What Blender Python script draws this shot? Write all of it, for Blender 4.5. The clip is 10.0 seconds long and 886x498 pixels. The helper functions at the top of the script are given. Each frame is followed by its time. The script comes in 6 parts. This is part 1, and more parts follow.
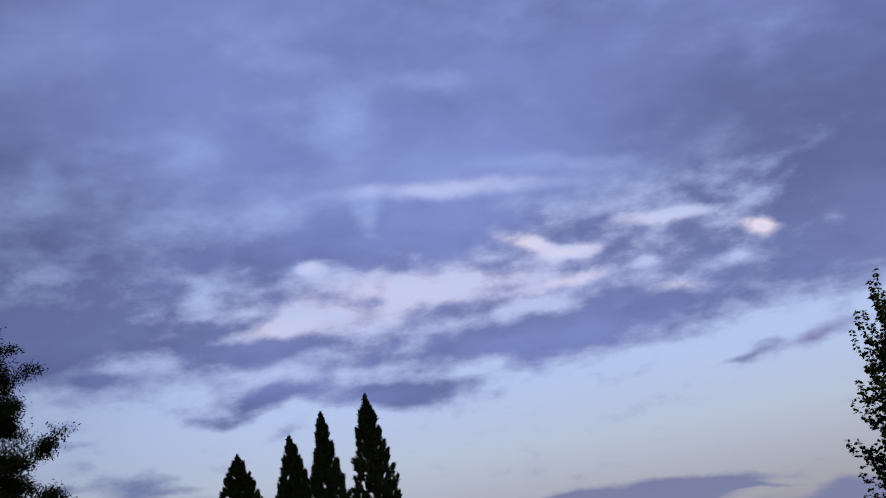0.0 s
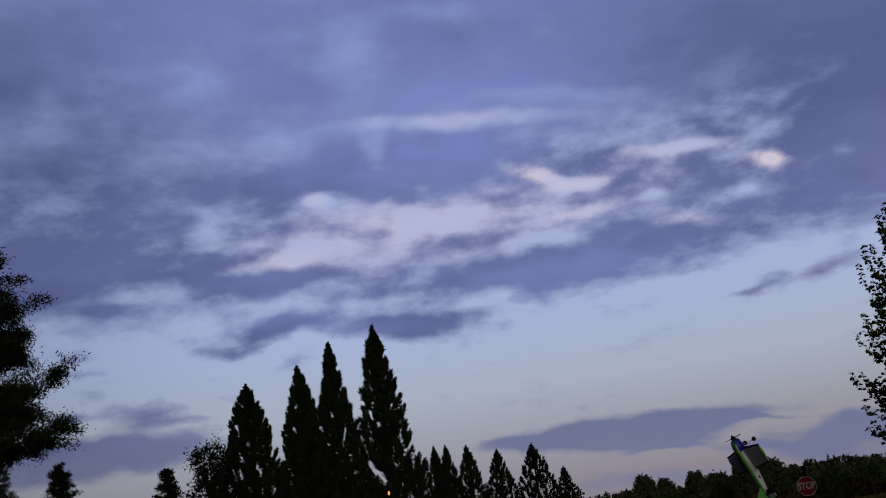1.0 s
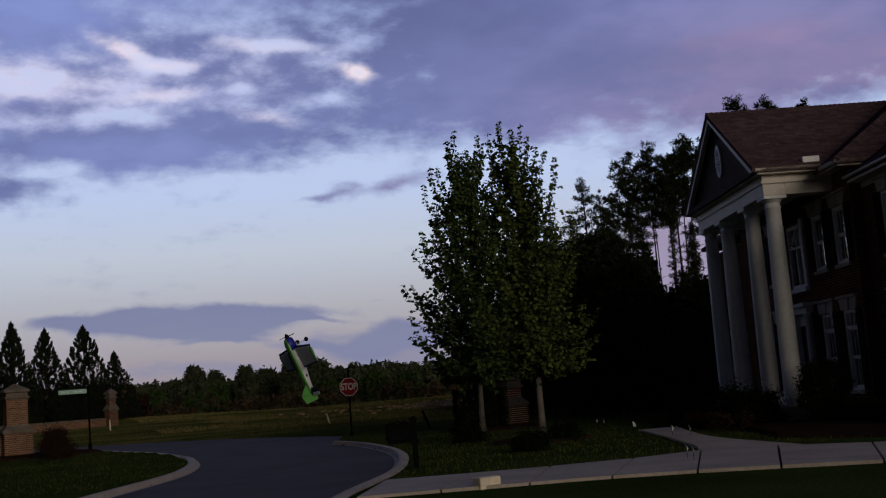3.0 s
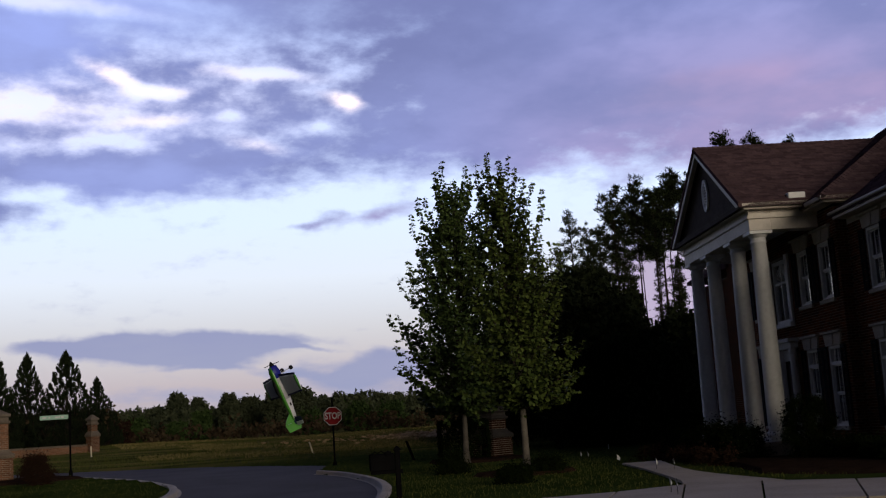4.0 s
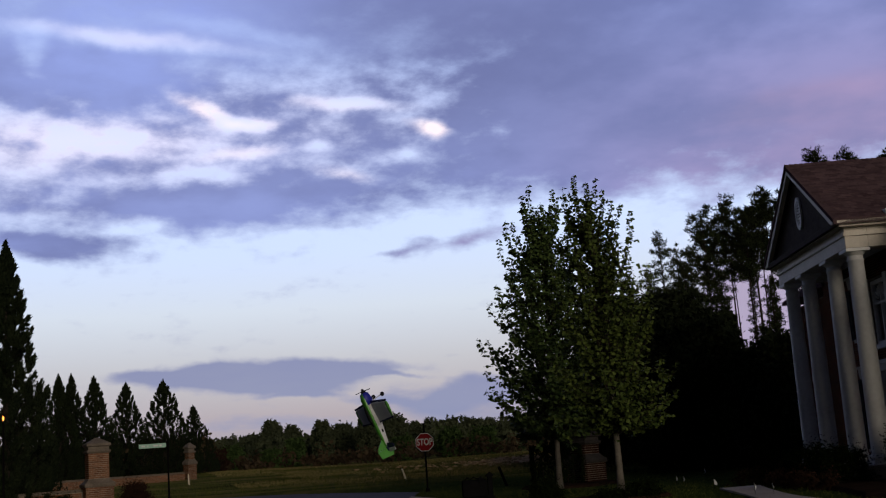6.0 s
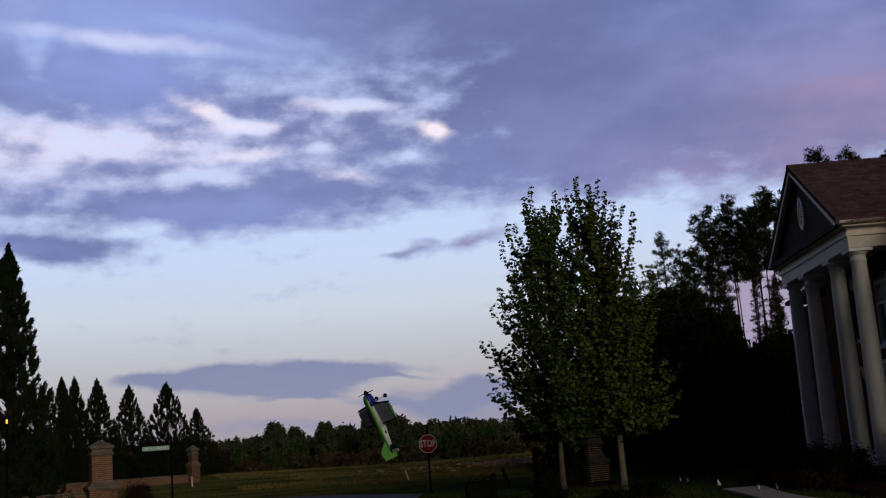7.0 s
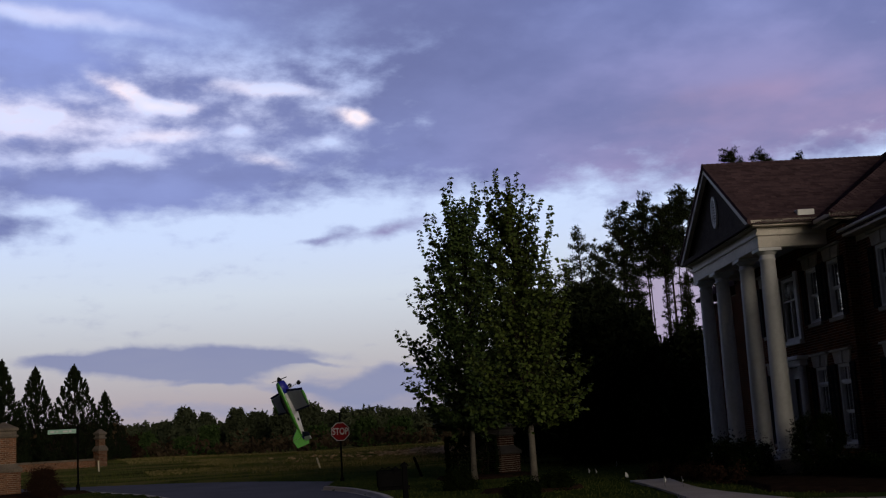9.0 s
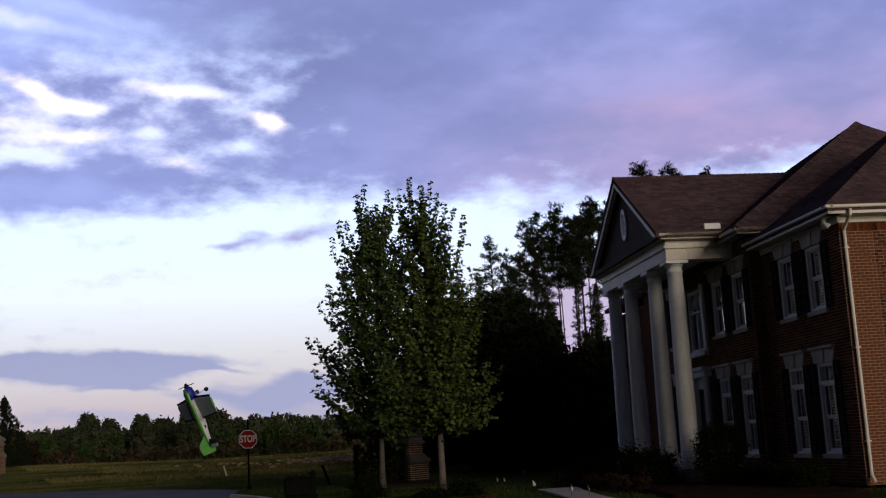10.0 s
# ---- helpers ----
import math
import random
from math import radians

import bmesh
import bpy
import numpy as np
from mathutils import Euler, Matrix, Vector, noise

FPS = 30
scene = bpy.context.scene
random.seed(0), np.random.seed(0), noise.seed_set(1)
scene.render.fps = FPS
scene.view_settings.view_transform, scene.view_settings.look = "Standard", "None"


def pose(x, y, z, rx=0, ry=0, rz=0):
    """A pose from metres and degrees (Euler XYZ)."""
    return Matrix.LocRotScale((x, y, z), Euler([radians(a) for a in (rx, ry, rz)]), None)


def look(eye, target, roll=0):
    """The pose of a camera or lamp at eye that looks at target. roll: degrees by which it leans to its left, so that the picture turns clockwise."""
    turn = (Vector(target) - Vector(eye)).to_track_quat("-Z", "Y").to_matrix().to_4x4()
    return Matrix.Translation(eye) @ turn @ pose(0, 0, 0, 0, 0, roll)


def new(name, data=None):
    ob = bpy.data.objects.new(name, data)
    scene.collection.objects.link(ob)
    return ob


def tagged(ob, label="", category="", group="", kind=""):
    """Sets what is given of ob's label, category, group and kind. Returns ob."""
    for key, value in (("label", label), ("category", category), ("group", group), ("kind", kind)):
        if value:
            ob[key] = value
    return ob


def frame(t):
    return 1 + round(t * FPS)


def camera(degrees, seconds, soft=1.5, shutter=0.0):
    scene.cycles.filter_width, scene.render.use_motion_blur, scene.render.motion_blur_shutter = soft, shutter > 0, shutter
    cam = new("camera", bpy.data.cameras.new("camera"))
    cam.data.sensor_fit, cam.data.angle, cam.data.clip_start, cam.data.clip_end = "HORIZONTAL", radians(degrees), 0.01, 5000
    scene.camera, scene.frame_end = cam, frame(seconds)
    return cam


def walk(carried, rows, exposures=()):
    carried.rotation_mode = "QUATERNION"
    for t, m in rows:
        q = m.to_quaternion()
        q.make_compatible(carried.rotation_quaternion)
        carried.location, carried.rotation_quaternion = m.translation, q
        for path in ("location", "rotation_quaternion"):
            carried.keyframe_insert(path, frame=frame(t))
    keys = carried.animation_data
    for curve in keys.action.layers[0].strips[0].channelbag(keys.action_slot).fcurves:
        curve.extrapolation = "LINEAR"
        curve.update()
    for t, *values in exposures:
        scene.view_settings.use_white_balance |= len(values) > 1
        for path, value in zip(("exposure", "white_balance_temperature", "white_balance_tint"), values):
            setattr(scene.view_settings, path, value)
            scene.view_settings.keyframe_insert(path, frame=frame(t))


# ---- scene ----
from itertools import product

# ------------------------------------------------------------------ camera
EYE = 1.6
cam = camera(42.28, 10.0, soft=1.2)
walk(cam,
     [  (0, pose(0, 0, EYE, 108.16, 8.00, 2.90)),
        (0.5, pose(0, 0, EYE, 107.41, 7.66, 5.12)),
        (1, pose(0, 0, EYE, 104.80, 7.65, 3.17)),
        (1.5, pose(0, 0, EYE, 104.08, 7.86, 0.21)),
        (2, pose(0, 0, EYE, 101.20, 6.65, -6.57)),
        (2.5, pose(0, 0, EYE, 98.53, 5.75, -12.46)),
        (3, pose(0, 0, EYE, 97.18, 4.41, -18.99)),
        (3.2, pose(0, 0, EYE, 97.84, 3.79, -20.89)),
        (4.3, pose(0, 0, EYE, 98.86, 3.20, -18.66)),
        (4.5, pose(0, 0, EYE, 98.95, 2.79, -17.72)),
        (5, pose(0, 0, EYE, 99.37, 3.03, -16.13)),
        (5.5, pose(0, 0, EYE, 99.98, 3.73, -15.53)),
        (7, pose(0, 0, EYE, 100.27, 4.28, -15.06)),
        (7.5, pose(0, 0, EYE, 100.05, 4.17, -15.42)),
        (8, pose(0, 0, EYE, 100.37, 3.58, -16.96)),
        (8.5, pose(0, 0, EYE, 99.81, 3.57, -17.76)),
        (9, pose(0, 0, EYE, 99.44, 3.36, -19.39)),
        (9.5, pose(0, 0, EYE, 99.73, 3.36, -21.56)),
        (10, pose(0, 0, EYE, 99.59, 3.10, -23.87))],
     exposures=[(0.0, 0.28, 6330, 8), (0.5, 0.17, 6350, 9), (1.0, -0.04, 6380, 9), (2.0, -0.22, 6420, 10), (2.6, -0.08, 6500, 9),
                (3.0, 0.36, 6680, 7), (3.2, 0.5, 6750, 7), (4.3, 1.12, 7000, 5), (4.6, 1.18, 7000, 5), (5.5, 0.92, 6900, 5),
                (6.8, 0.60, 6850, 5), (7.5, 0.54, 6850, 5), (9.0, 0.66, 6850, 5), (9.5, 0.92, 6900, 5), (10.0, 1.15, 6900, 6)])

# ------------------------------------------------------------------ dusk sky
world = bpy.data.worlds.new("dusk_sky")
scene.world = world
world.use_nodes = True
wt = world.node_tree
wt.nodes.clear()


def wn(kind, operation="", interpolation_type="", data_type="", vector_type=""):
    node = wt.nodes.new(kind)
    if operation:
        node.operation = operation
    if interpolation_type:
        node.interpolation_type = interpolation_type
    if data_type:
        node.data_type = data_type
    if vector_type:
        node.vector_type = vector_type
    return node


def feed(node, index, value):
    if isinstance(value, bpy.types.NodeSocket):
        wt.links.new(value, node.inputs[index])
    else:
        node.inputs[index].default_value = value


def calc(op, a, b=0.0, c=0.0):
    node = wn("ShaderNodeMath", operation=op)
    for i, v in enumerate((a, b, c)):
        feed(node, i, v)
    return node.outputs[0]


def remap(value, a, b, c=0.0, d=1.0, smooth=True):
    node = wn("ShaderNodeMapRange", interpolation_type="SMOOTHSTEP" if smooth else "LINEAR")
    for i, v in enumerate((value, a, b, c, d)):
        feed(node, i, v)
    return node.outputs[0]


def blend(fac, a, b):
    node = wn("ShaderNodeMix", data_type="RGBA")
    feed(node, 0, fac)
    feed(node, 6, a)
    feed(node, 7, b)
    return node.outputs[2]


def cloud_noise(vector, scale, detail=6.0, rough=0.55):
    node = wn("ShaderNodeTexNoise")
    wt.links.new(vector, node.inputs["Vector"])
    node.inputs["Scale"].default_value = scale
    node.inputs["Detail"].default_value = detail
    node.inputs["Roughness"].default_value = rough
    return node


way = wn("ShaderNodeTexCoord").outputs["Generated"]
split = wn("ShaderNodeSeparateXYZ")
wt.links.new(way, split.inputs[0])
bearing = calc("MULTIPLY", calc("ARCTAN2", split.outputs[0], split.outputs[1]), 57.2958)
height = calc("MULTIPLY", calc("ARCSINE", split.outputs[2]), 57.2958)

# the cloud deck is a flat layer: its texture is drawn out towards the horizon
flat = calc("ADD", calc("MAXIMUM", split.outputs[2], 0.0), 0.16)
deck = wn("ShaderNodeCombineXYZ")
feed(deck, 0, calc("DIVIDE", split.outputs[0], flat))
feed(deck, 1, calc("DIVIDE", split.outputs[1], flat))
feed(deck, 2, 3.7)
deck = deck.outputs[0]

ruffle = cloud_noise(way, 15.0, 6.0, 0.50)
rs = wn("ShaderNodeSeparateColor")
wt.links.new(ruffle.outputs["Color"], rs.inputs[0])
fine = cloud_noise(deck, 6.5, 8.0, 0.57)
stretch = wn("ShaderNodeMapping")
wt.links.new(way, stretch.inputs[0])
stretch.inputs["Scale"].default_value = (1.0, 1.0, 2.0)
shred = cloud_noise(stretch.outputs[0], 16.0, 7.0, 0.52)
puff = cloud_noise(stretch.outputs[0], 30.0, 7.0, 0.60)
# clouds low down are seen from the side, flat and smooth
calm = remap(height, 3.0, 10.0, 0.75, 1.0)
soft_noise = cloud_noise(deck, 1.9, 5.0, 0.55)
where_x = calc("MULTIPLY_ADD", calc("SUBTRACT", rs.outputs[0], 0.5), 2.4, bearing)
where_y = calc("MULTIPLY_ADD", calc("SUBTRACT", rs.outputs[1], 0.5), calc("MULTIPLY", calm, 1.5), height)


where = wn("ShaderNodeCombineXYZ")
feed(where, 0, where_x)
feed(where, 1, where_y)


def bank(so_far, a, e, wide, high, weight, tilt=0.0):
    """Adds one cloud bank (or, with a negative weight, a gap) at a bearing and height in degrees."""
    place = wn("ShaderNodeMapping", vector_type="TEXTURE")
    wt.links.new(where.outputs[0], place.inputs["Vector"])
    # the third axis only chains the banks one after the other
    spot = wn("ShaderNodeCombineXYZ")
    for i, v in enumerate((a, e, so_far)):
        feed(spot, i, v)
    wt.links.new(spot.outputs[0], place.inputs["Location"])
    place.inputs["Rotation"].default_value = (0, 0, radians(tilt))
    place.inputs["Scale"].default_value = (wide, high, 1e6)
    far = wn("ShaderNodeVectorMath", operation="LENGTH")
    wt.links.new(place.outputs[0], far.inputs[0])
    return calc("MULTIPLY_ADD", remap(far.outputs["Value"], 1.75, 0.0), weight, so_far)


# cover: a closed deck overhead, a broken edge, a clear belt above the horizon
cover = calc("ADD", remap(height, 17.0, 24.0, 0.0, 0.22), remap(where_y, 11.0, 13.9, -0.14, 0.62))
cover = calc("ADD", cover, calc("MULTIPLY", remap(bearing, 14.0, 26.0), remap(height, 10.2, 13.0, 0.0, 0.30)))
cover = bank(cover, -16.8, 8.4, 1.7, 0.56, 1.20, 2)
cover = bank(cover, -14.9, 7.9, 1.7, 0.20, 0.80, -2)
cover = bank(cover, 9.7, 4.6, 4.2, 0.28, 0.70, -1)
cover = bank(cover, 6.5, 4.5, 4.7, 0.65, 2.30, -1)
cover = bank(cover, 4.0, 4.4, 3.4, 0.39, 0.50, -3)
cover = bank(cover, 12.0, 4.3, 2.5, 0.11, 1.00, -7)
cover = bank(cover, 16.3, 2.3, 3.4, 0.79, 0.80, -13)
cover = bank(cover, 11.5, 3.0, 2.3, 0.25, 0.90, -7)
cover = bank(cover, 8.6, 3.6, 1.7, 0.28, 1.00, 1)
cover = bank(cover, 10.0, 4.6, 1.4, 0.42, 1.10, -3)
cover = bank(cover, 4.1, 4.7, 1.7, 0.42, 0.80, 1)
cover = bank(cover, 8.0, 3.4, 1.7, 0.11, 0.50, -1)
cover = bank(cover, 7.5, 2.1, 6.2, 0.39, 0.55, -3)
cover = bank(cover, 0.6, 4.7, 2.0, 0.23, 0.70, -1)
cover = bank(cover, -19.1, 6.5, 5.0, 0.96, 2.00, 2)
cover = bank(cover, -20.3, 8.5, 1.4, 0.34, 0.60, -3)
cover = bank(cover, -20.3, 8.5, 1.1, 0.28, 0.60, -2)
cover = bank(cover, 27.7, 18.4, 7.7, 3.10, 0.30, -3)
cover = bank(cover, 33.6, 12.3, 6.9, 1.13, 0.35, 3)
cover = bank(cover, 22.2, 13.7, 4.3, 1.69, 0.35, 2)
cover = bank(cover, 31.2, 17.3, 12.4, 4.51, 0.30, -3)
cover = bank(cover, 43.2, 17.0, 6.8, 3.38, 0.55, -3)
cover = bank(cover, 38.1, 15.2, 4.7, 1.41, 0.35, 1)
cover = bank(cover, -0.2, 19.0, 3.4, 1.47, 0.50, -6)
cover = bank(cover, -5.5, 19.2, 2.7, 1.35, 0.45, -7)
cover = bank(cover, -10.1, 18.4, 2.3, 1.26, 0.45, -5)
cover = bank(cover, 6.2, 18.0, 2.2, 0.68, 0.50, -13)
cover = bank(cover, 11.0, 16.3, 2.7, 1.00, 0.40, -7)
cover = bank(cover, 13.1, 13.5, 4.1, 1.15, 0.50, -2)
cover = bank(cover, 5.3, 13.1, 5.7, 0.78, 0.75, 4)
cover = bank(cover, 0.9, 12.8, 3.3, 0.73, 0.80, 3)
cover = bank(cover, 8.5, 12.0, 4.7, 0.72, 0.60, 1)
cover = bank(cover, -10.2, 11.7, 3.1, 0.61, 1.00, 11)
cover = bank(cover, -3.1, 11.3, 3.7, 0.78, 1.00, -5)
cover = bank(cover, -12.2, 10.9, 1.5, 0.30, 0.60, -1)
cover = bank(cover, -9.3, 9.8, 1.7, 0.38, 0.50, 3)
cover = bank(cover, -12.7, 15.3, 1.3, 0.41, 0.70, -0)
cover = bank(cover, -10.3, 15.5, 1.4, 0.39, 0.60, 8)
cover = bank(cover, -12.0, 14.1, 3.7, 0.55, 0.70, -2)
cover = bank(cover, -18.3, 13.2, 1.4, 0.37, 0.60, -5)
cover = bank(cover, -18.9, 11.1, 1.0, 0.24, 0.40, -5)
cover = bank(cover, -20.0, 10.4, 1.3, 0.26, 0.60, 0)
cover = bank(cover, 16.2, 10.4, 3.0, 0.45, 0.90, 5)
cover = bank(cover, -6.5, 14.3, 1.4, 0.56, 0.35, -7)
cover = bank(cover, -7.1, 13.1, 1.1, 0.42, 0.40, -7)
cover = bank(cover, -17.3, 17.2, 5.9, 2.99, 0.40, -4)
cover = bank(cover, -20.3, 14.9, 3.4, 1.87, 0.45, 6)
cover = bank(cover, 2.3, 16.5, 1.8, 0.42, 0.40, -9)
cover = bank(cover, -4.4, 15.8, 1.3, 0.28, 0.30, 1)
cover = bank(cover, 18.5, 17.5, 4.4, 2.42, 0.30, -10)
cover = bank(cover, 11.8, 23.3, 7.4, 2.46, 0.25, -11)
cover = bank(cover, -15.2, 27.9, 4.5, 1.60, 0.20, -2)
cover = bank(cover, 1.9, 24.2, 4.3, 1.67, 0.22, -9)
cover = bank(cover, -2.9, 17.5, 2.1, 0.40, 0.35, -8)
cover = bank(cover, 15.6, 2.8, 2.8, 0.67, 0.55, 2)
cover = bank(cover, 17.3, 3.1, 1.3, 0.62, 0.70, -3)
cover = bank(cover, 14.2, 2.3, 1.7, 0.33, 0.50, -3)
cover = bank(cover, 18.9, 2.9, 1.1, 0.56, 0.60, -3)
cover = bank(cover, 0.6, 4.5, 2.6, 0.24, 0.60, 3)
cover = bank(cover, 8.3, 3.8, 1.7, 0.44, 0.60, -2)
cover = bank(cover, 5.3, 4.1, 1.4, 0.27, 0.50, -2)
cover = bank(cover, 16.1, 4.9, 1.1, 0.14, 0.35, -3)
cover = bank(cover, 13.2, 10.2, 1.3, 0.14, 0.50, 1)
cover = bank(cover, 17.7, 7.1, 1.1, 0.20, 0.30, 5)
cover = bank(cover, 3.0, 11.8, 3.0, 0.49, 0.50, 8)
cover = bank(cover, -7.1, 16.6, 1.8, 0.51, 0.35, -2)
cover = bank(cover, 0.6, 14.8, 2.0, 0.34, 0.30, 1)
cover = bank(cover, -5.5, 15.1, 1.7, 0.34, 0.30, -2)
cover = bank(cover, 8.0, 16.4, 1.2, 0.45, 0.40, 9)
cover = bank(cover, 2.8, 15.8, 1.5, 0.28, 0.30, -4)
cover = bank(cover, -8.6, 14.2, 2.0, 0.39, 0.40, -2)
cover = bank(cover, -3.7, 13.9, 1.7, 0.45, 0.30, 0)
cover = bank(cover, -14.7, 15.1, 2.5, 0.71, 0.40, 5)
cover = bank(cover, 7.9, 14.4, 1.7, 0.39, 0.40, 3)
cover = bank(cover, -5.2, 13.0, 1.7, 0.39, 0.30, -3)
cover = bank(cover, -0.3, 18.9, 2.7, 1.13, 0.25, -6)
cover = bank(cover, -5.6, 19.1, 2.1, 1.01, 0.25, -7)
cover = bank(cover, -3.2, 17.0, 0.6, 1.29, 0.35, -32)
cover = bank(cover, 2.2, 15.8, 0.8, 1.03, 0.35, -28)
cover = bank(cover, -0.5, 15.2, 1.2, 0.39, 0.30, 1)
cover = bank(cover, 6.1, 16.1, 0.7, 0.56, 0.30, -10)
cover = bank(cover, -7.2, 15.9, 0.9, 0.56, 0.25, -6)
cover = bank(cover, -3.1, 11.2, 4.0, 0.72, 0.50, -5)
cover = bank(cover, -9.9, 11.8, 3.1, 0.50, 0.20, 11)
cover = bank(cover, 15.9, 3.4, 0.5, 0.34, 0.60, -3)
cover = bank(cover, 16.8, 3.6, 0.5, 0.36, 0.70, -3)
cover = bank(cover, 17.8, 3.6, 0.6, 0.34, 0.60, -3)
cover = bank(cover, 15.2, 3.0, 0.4, 0.25, 0.50, -3)
cover = bank(cover, 14.6, 2.7, 0.5, 0.22, 0.50, -3)
# lighter breaks in it
cover = bank(cover, -1.3, 16.0, 6.7, 0.96, -0.55, 1)
cover = bank(cover, -9.6, 15.3, 3.5, 0.95, -0.50, -0)
cover = bank(cover, 15.7, 16.2, 1.0, 0.38, -0.75, -16)
cover = bank(cover, 4.2, 17.6, 1.7, 0.34, -0.45, -27)
cover = bank(cover, 6.3, 16.8, 1.5, 0.34, -0.45, -0)
cover = bank(cover, 11.1, 17.6, 3.2, 0.31, -0.60, -3)
cover = bank(cover, 0.7, 20.8, 5.7, 0.37, -0.50, -4)
cover = bank(cover, -3.9, 19.8, 0.7, 1.13, -0.55, -16)
cover = bank(cover, -7.4, 17.9, 0.7, 0.42, -0.60, -6)
cover = bank(cover, -12.1, 17.8, 1.9, 0.83, -0.40, -5)
cover = bank(cover, 11.4, 14.1, 1.7, 0.44, -0.55, -11)
cover = bank(cover, 10.0, 15.6, 0.6, 0.33, -0.50, 9)
cover = bank(cover, 14.0, 15.0, 1.2, 0.33, -0.50, -7)
cover = bank(cover, 6.0, 15.4, 2.1, 0.34, -0.50, 4)
cover = bank(cover, 3.9, 14.4, 1.7, 0.39, -0.40, -5)
cover = bank(cover, -4.3, 24.9, 1.8, 1.85, -0.32, -25)
cover = bank(cover, -6.7, 27.9, 1.9, 0.55, -0.22, -5)
cover = bank(cover, -13.2, 23.6, 1.9, 0.77, -0.28, -3)
cover = bank(cover, -15.6, 24.6, 2.0, 0.38, -0.25, -2)
cover = bank(cover, -20.6, 29.8, 4.4, 1.92, -0.30, 1)
cover = bank(cover, -20.6, 22.7, 0.9, 1.12, -0.22, -1)
cover = bank(cover, 5.9, 21.3, 3.6, 0.39, -0.30, -8)
cover = bank(cover, -14.9, 18.7, 1.2, 0.55, -0.20, -4)
cover = bank(cover, -13.2, 16.2, 1.1, 1.24, -0.45, -5)
cover = bank(cover, -16.4, 14.0, 2.6, 0.54, -0.60, 3)
cover = bank(cover, -9.9, 20.8, 1.8, 0.70, -0.25, -0)
cover = bank(cover, 17.6, 19.3, 3.0, 0.38, -0.20, -7)
cover = bank(cover, 0.9, 26.1, 3.4, 0.55, -0.18, -6)
cover = bank(cover, 40.1, 13.7, 3.2, 0.45, -0.30, 1)
cover = bank(cover, 43.9, 11.8, 2.6, 0.45, -0.15, 3)
# and where the last sun still warms thin cloud
glint = calc("ADD", 0.0, 0.0)
glint = bank(glint, 15.7, 16.2, 1.0, 0.38, 1.20, -16)
glint = bank(glint, 4.2, 17.6, 1.5, 0.34, 0.75, -27)
glint = bank(glint, 6.3, 16.8, 1.3, 0.28, 0.60, -0)
glint = bank(glint, -3.1, 16.1, 6.5, 1.13, 0.32, 0)
glint = bank(glint, 0.7, 20.9, 4.8, 0.39, 0.30, -4)
glint = bank(glint, 11.1, 17.6, 2.8, 0.33, 0.40, -3)
glint = bank(glint, -9.3, 14.9, 2.3, 0.56, 0.42, -0)
glint = bank(glint, -7.4, 17.9, 0.6, 0.34, 0.50, -6)
glint = bank(glint, 11.3, 14.1, 1.4, 0.33, 0.40, -11)
glint = bank(glint, 6.0, 15.4, 1.7, 0.28, 0.40, 5)
glint = bank(glint, 34.6, 15.4, 2.0, 0.25, 0.25, -1)
glint = bank(glint, 40.1, 13.7, 2.9, 0.62, 0.35, 1)
# thinner, brighter parts of the deck
sheen = calc("ADD", 0.0, 0.0)
sheen = bank(sheen, -4.1, 25.1, 10.6, 4.23, 0.50, -3)
sheen = bank(sheen, 4.7, 22.3, 7.9, 1.69, 0.45, -2)
sheen = bank(sheen, -15.1, 28.9, 6.4, 2.54, 0.30, -8)
sheen = bank(sheen, 0.6, 19.5, 7.8, 3.10, 0.60, -3)
sheen = bank(sheen, 12.2, 20.3, 6.0, 1.97, 0.35, -3)
cover = calc("MULTIPLY_ADD", calc("SUBTRACT", fine.outputs["Fac"], 0.5), calc("MULTIPLY", calm, 1.0), cover)
cover = calc("MULTIPLY_ADD", calc("SUBTRACT", shred.outputs["Fac"], 0.5), calc("MULTIPLY", calm, remap(height, 22.0, 18.0, 0.5, 1.1)), cover)
cover = calc("MULTIPLY_ADD", calc("SUBTRACT", puff.outputs["Fac"], 0.5), calc("MULTIPLY", calm, remap(height, 21.0, 18.0, 0.3, 1.4)), cover)
cover = calc("MULTIPLY_ADD", calc("SUBTRACT", soft_noise.outputs["Fac"], 0.5), 0.35, cover)
# the breaks are never quite open: a thin veil stays in them
cover = calc("MAXIMUM", cover, remap(height, 11.5, 13.5, -1.0, 0.22))

# clear air: the atmosphere with the sun just down, over a pale belt
air = wn("ShaderNodeTexSky")
air.sky_type, air.sun_disc, air.sun_elevation, air.sun_rotation = "NISHITA", False, radians(2.0), radians(-155.0)
air_dim = wn("ShaderNodeVectorMath", operation="SCALE")
wt.links.new(air.outputs[0], air_dim.inputs[0])
air_dim.inputs["Scale"].default_value = 0.09
belt = wn("ShaderNodeValToRGB")
stops = belt.color_ramp.elements
stops[0].position, stops[0].color = 0.0, (0.205, 0.20, 0.275, 1)
stops[1].position, stops[1].color = 1.0, (0.17, 0.22, 0.55, 1)
for at, tint in ((0.06, (0.285, 0.26, 0.32, 1)), (0.12, (0.35, 0.355, 0.43, 1)), (0.19, (0.43, 0.475, 0.60, 1)), (0.26, (0.42, 0.50, 0.74, 1)), (0.42, (0.40, 0.50, 0.80, 1)), (0.6, (0.34, 0.45, 0.86, 1))):
    stops.new(at).color = tint
feed(belt, 0, remap(height, 0.0, 40.0, 0.0, 1.0, False))
clear = blend(0.12, belt.outputs[0], air_dim.outputs[0])
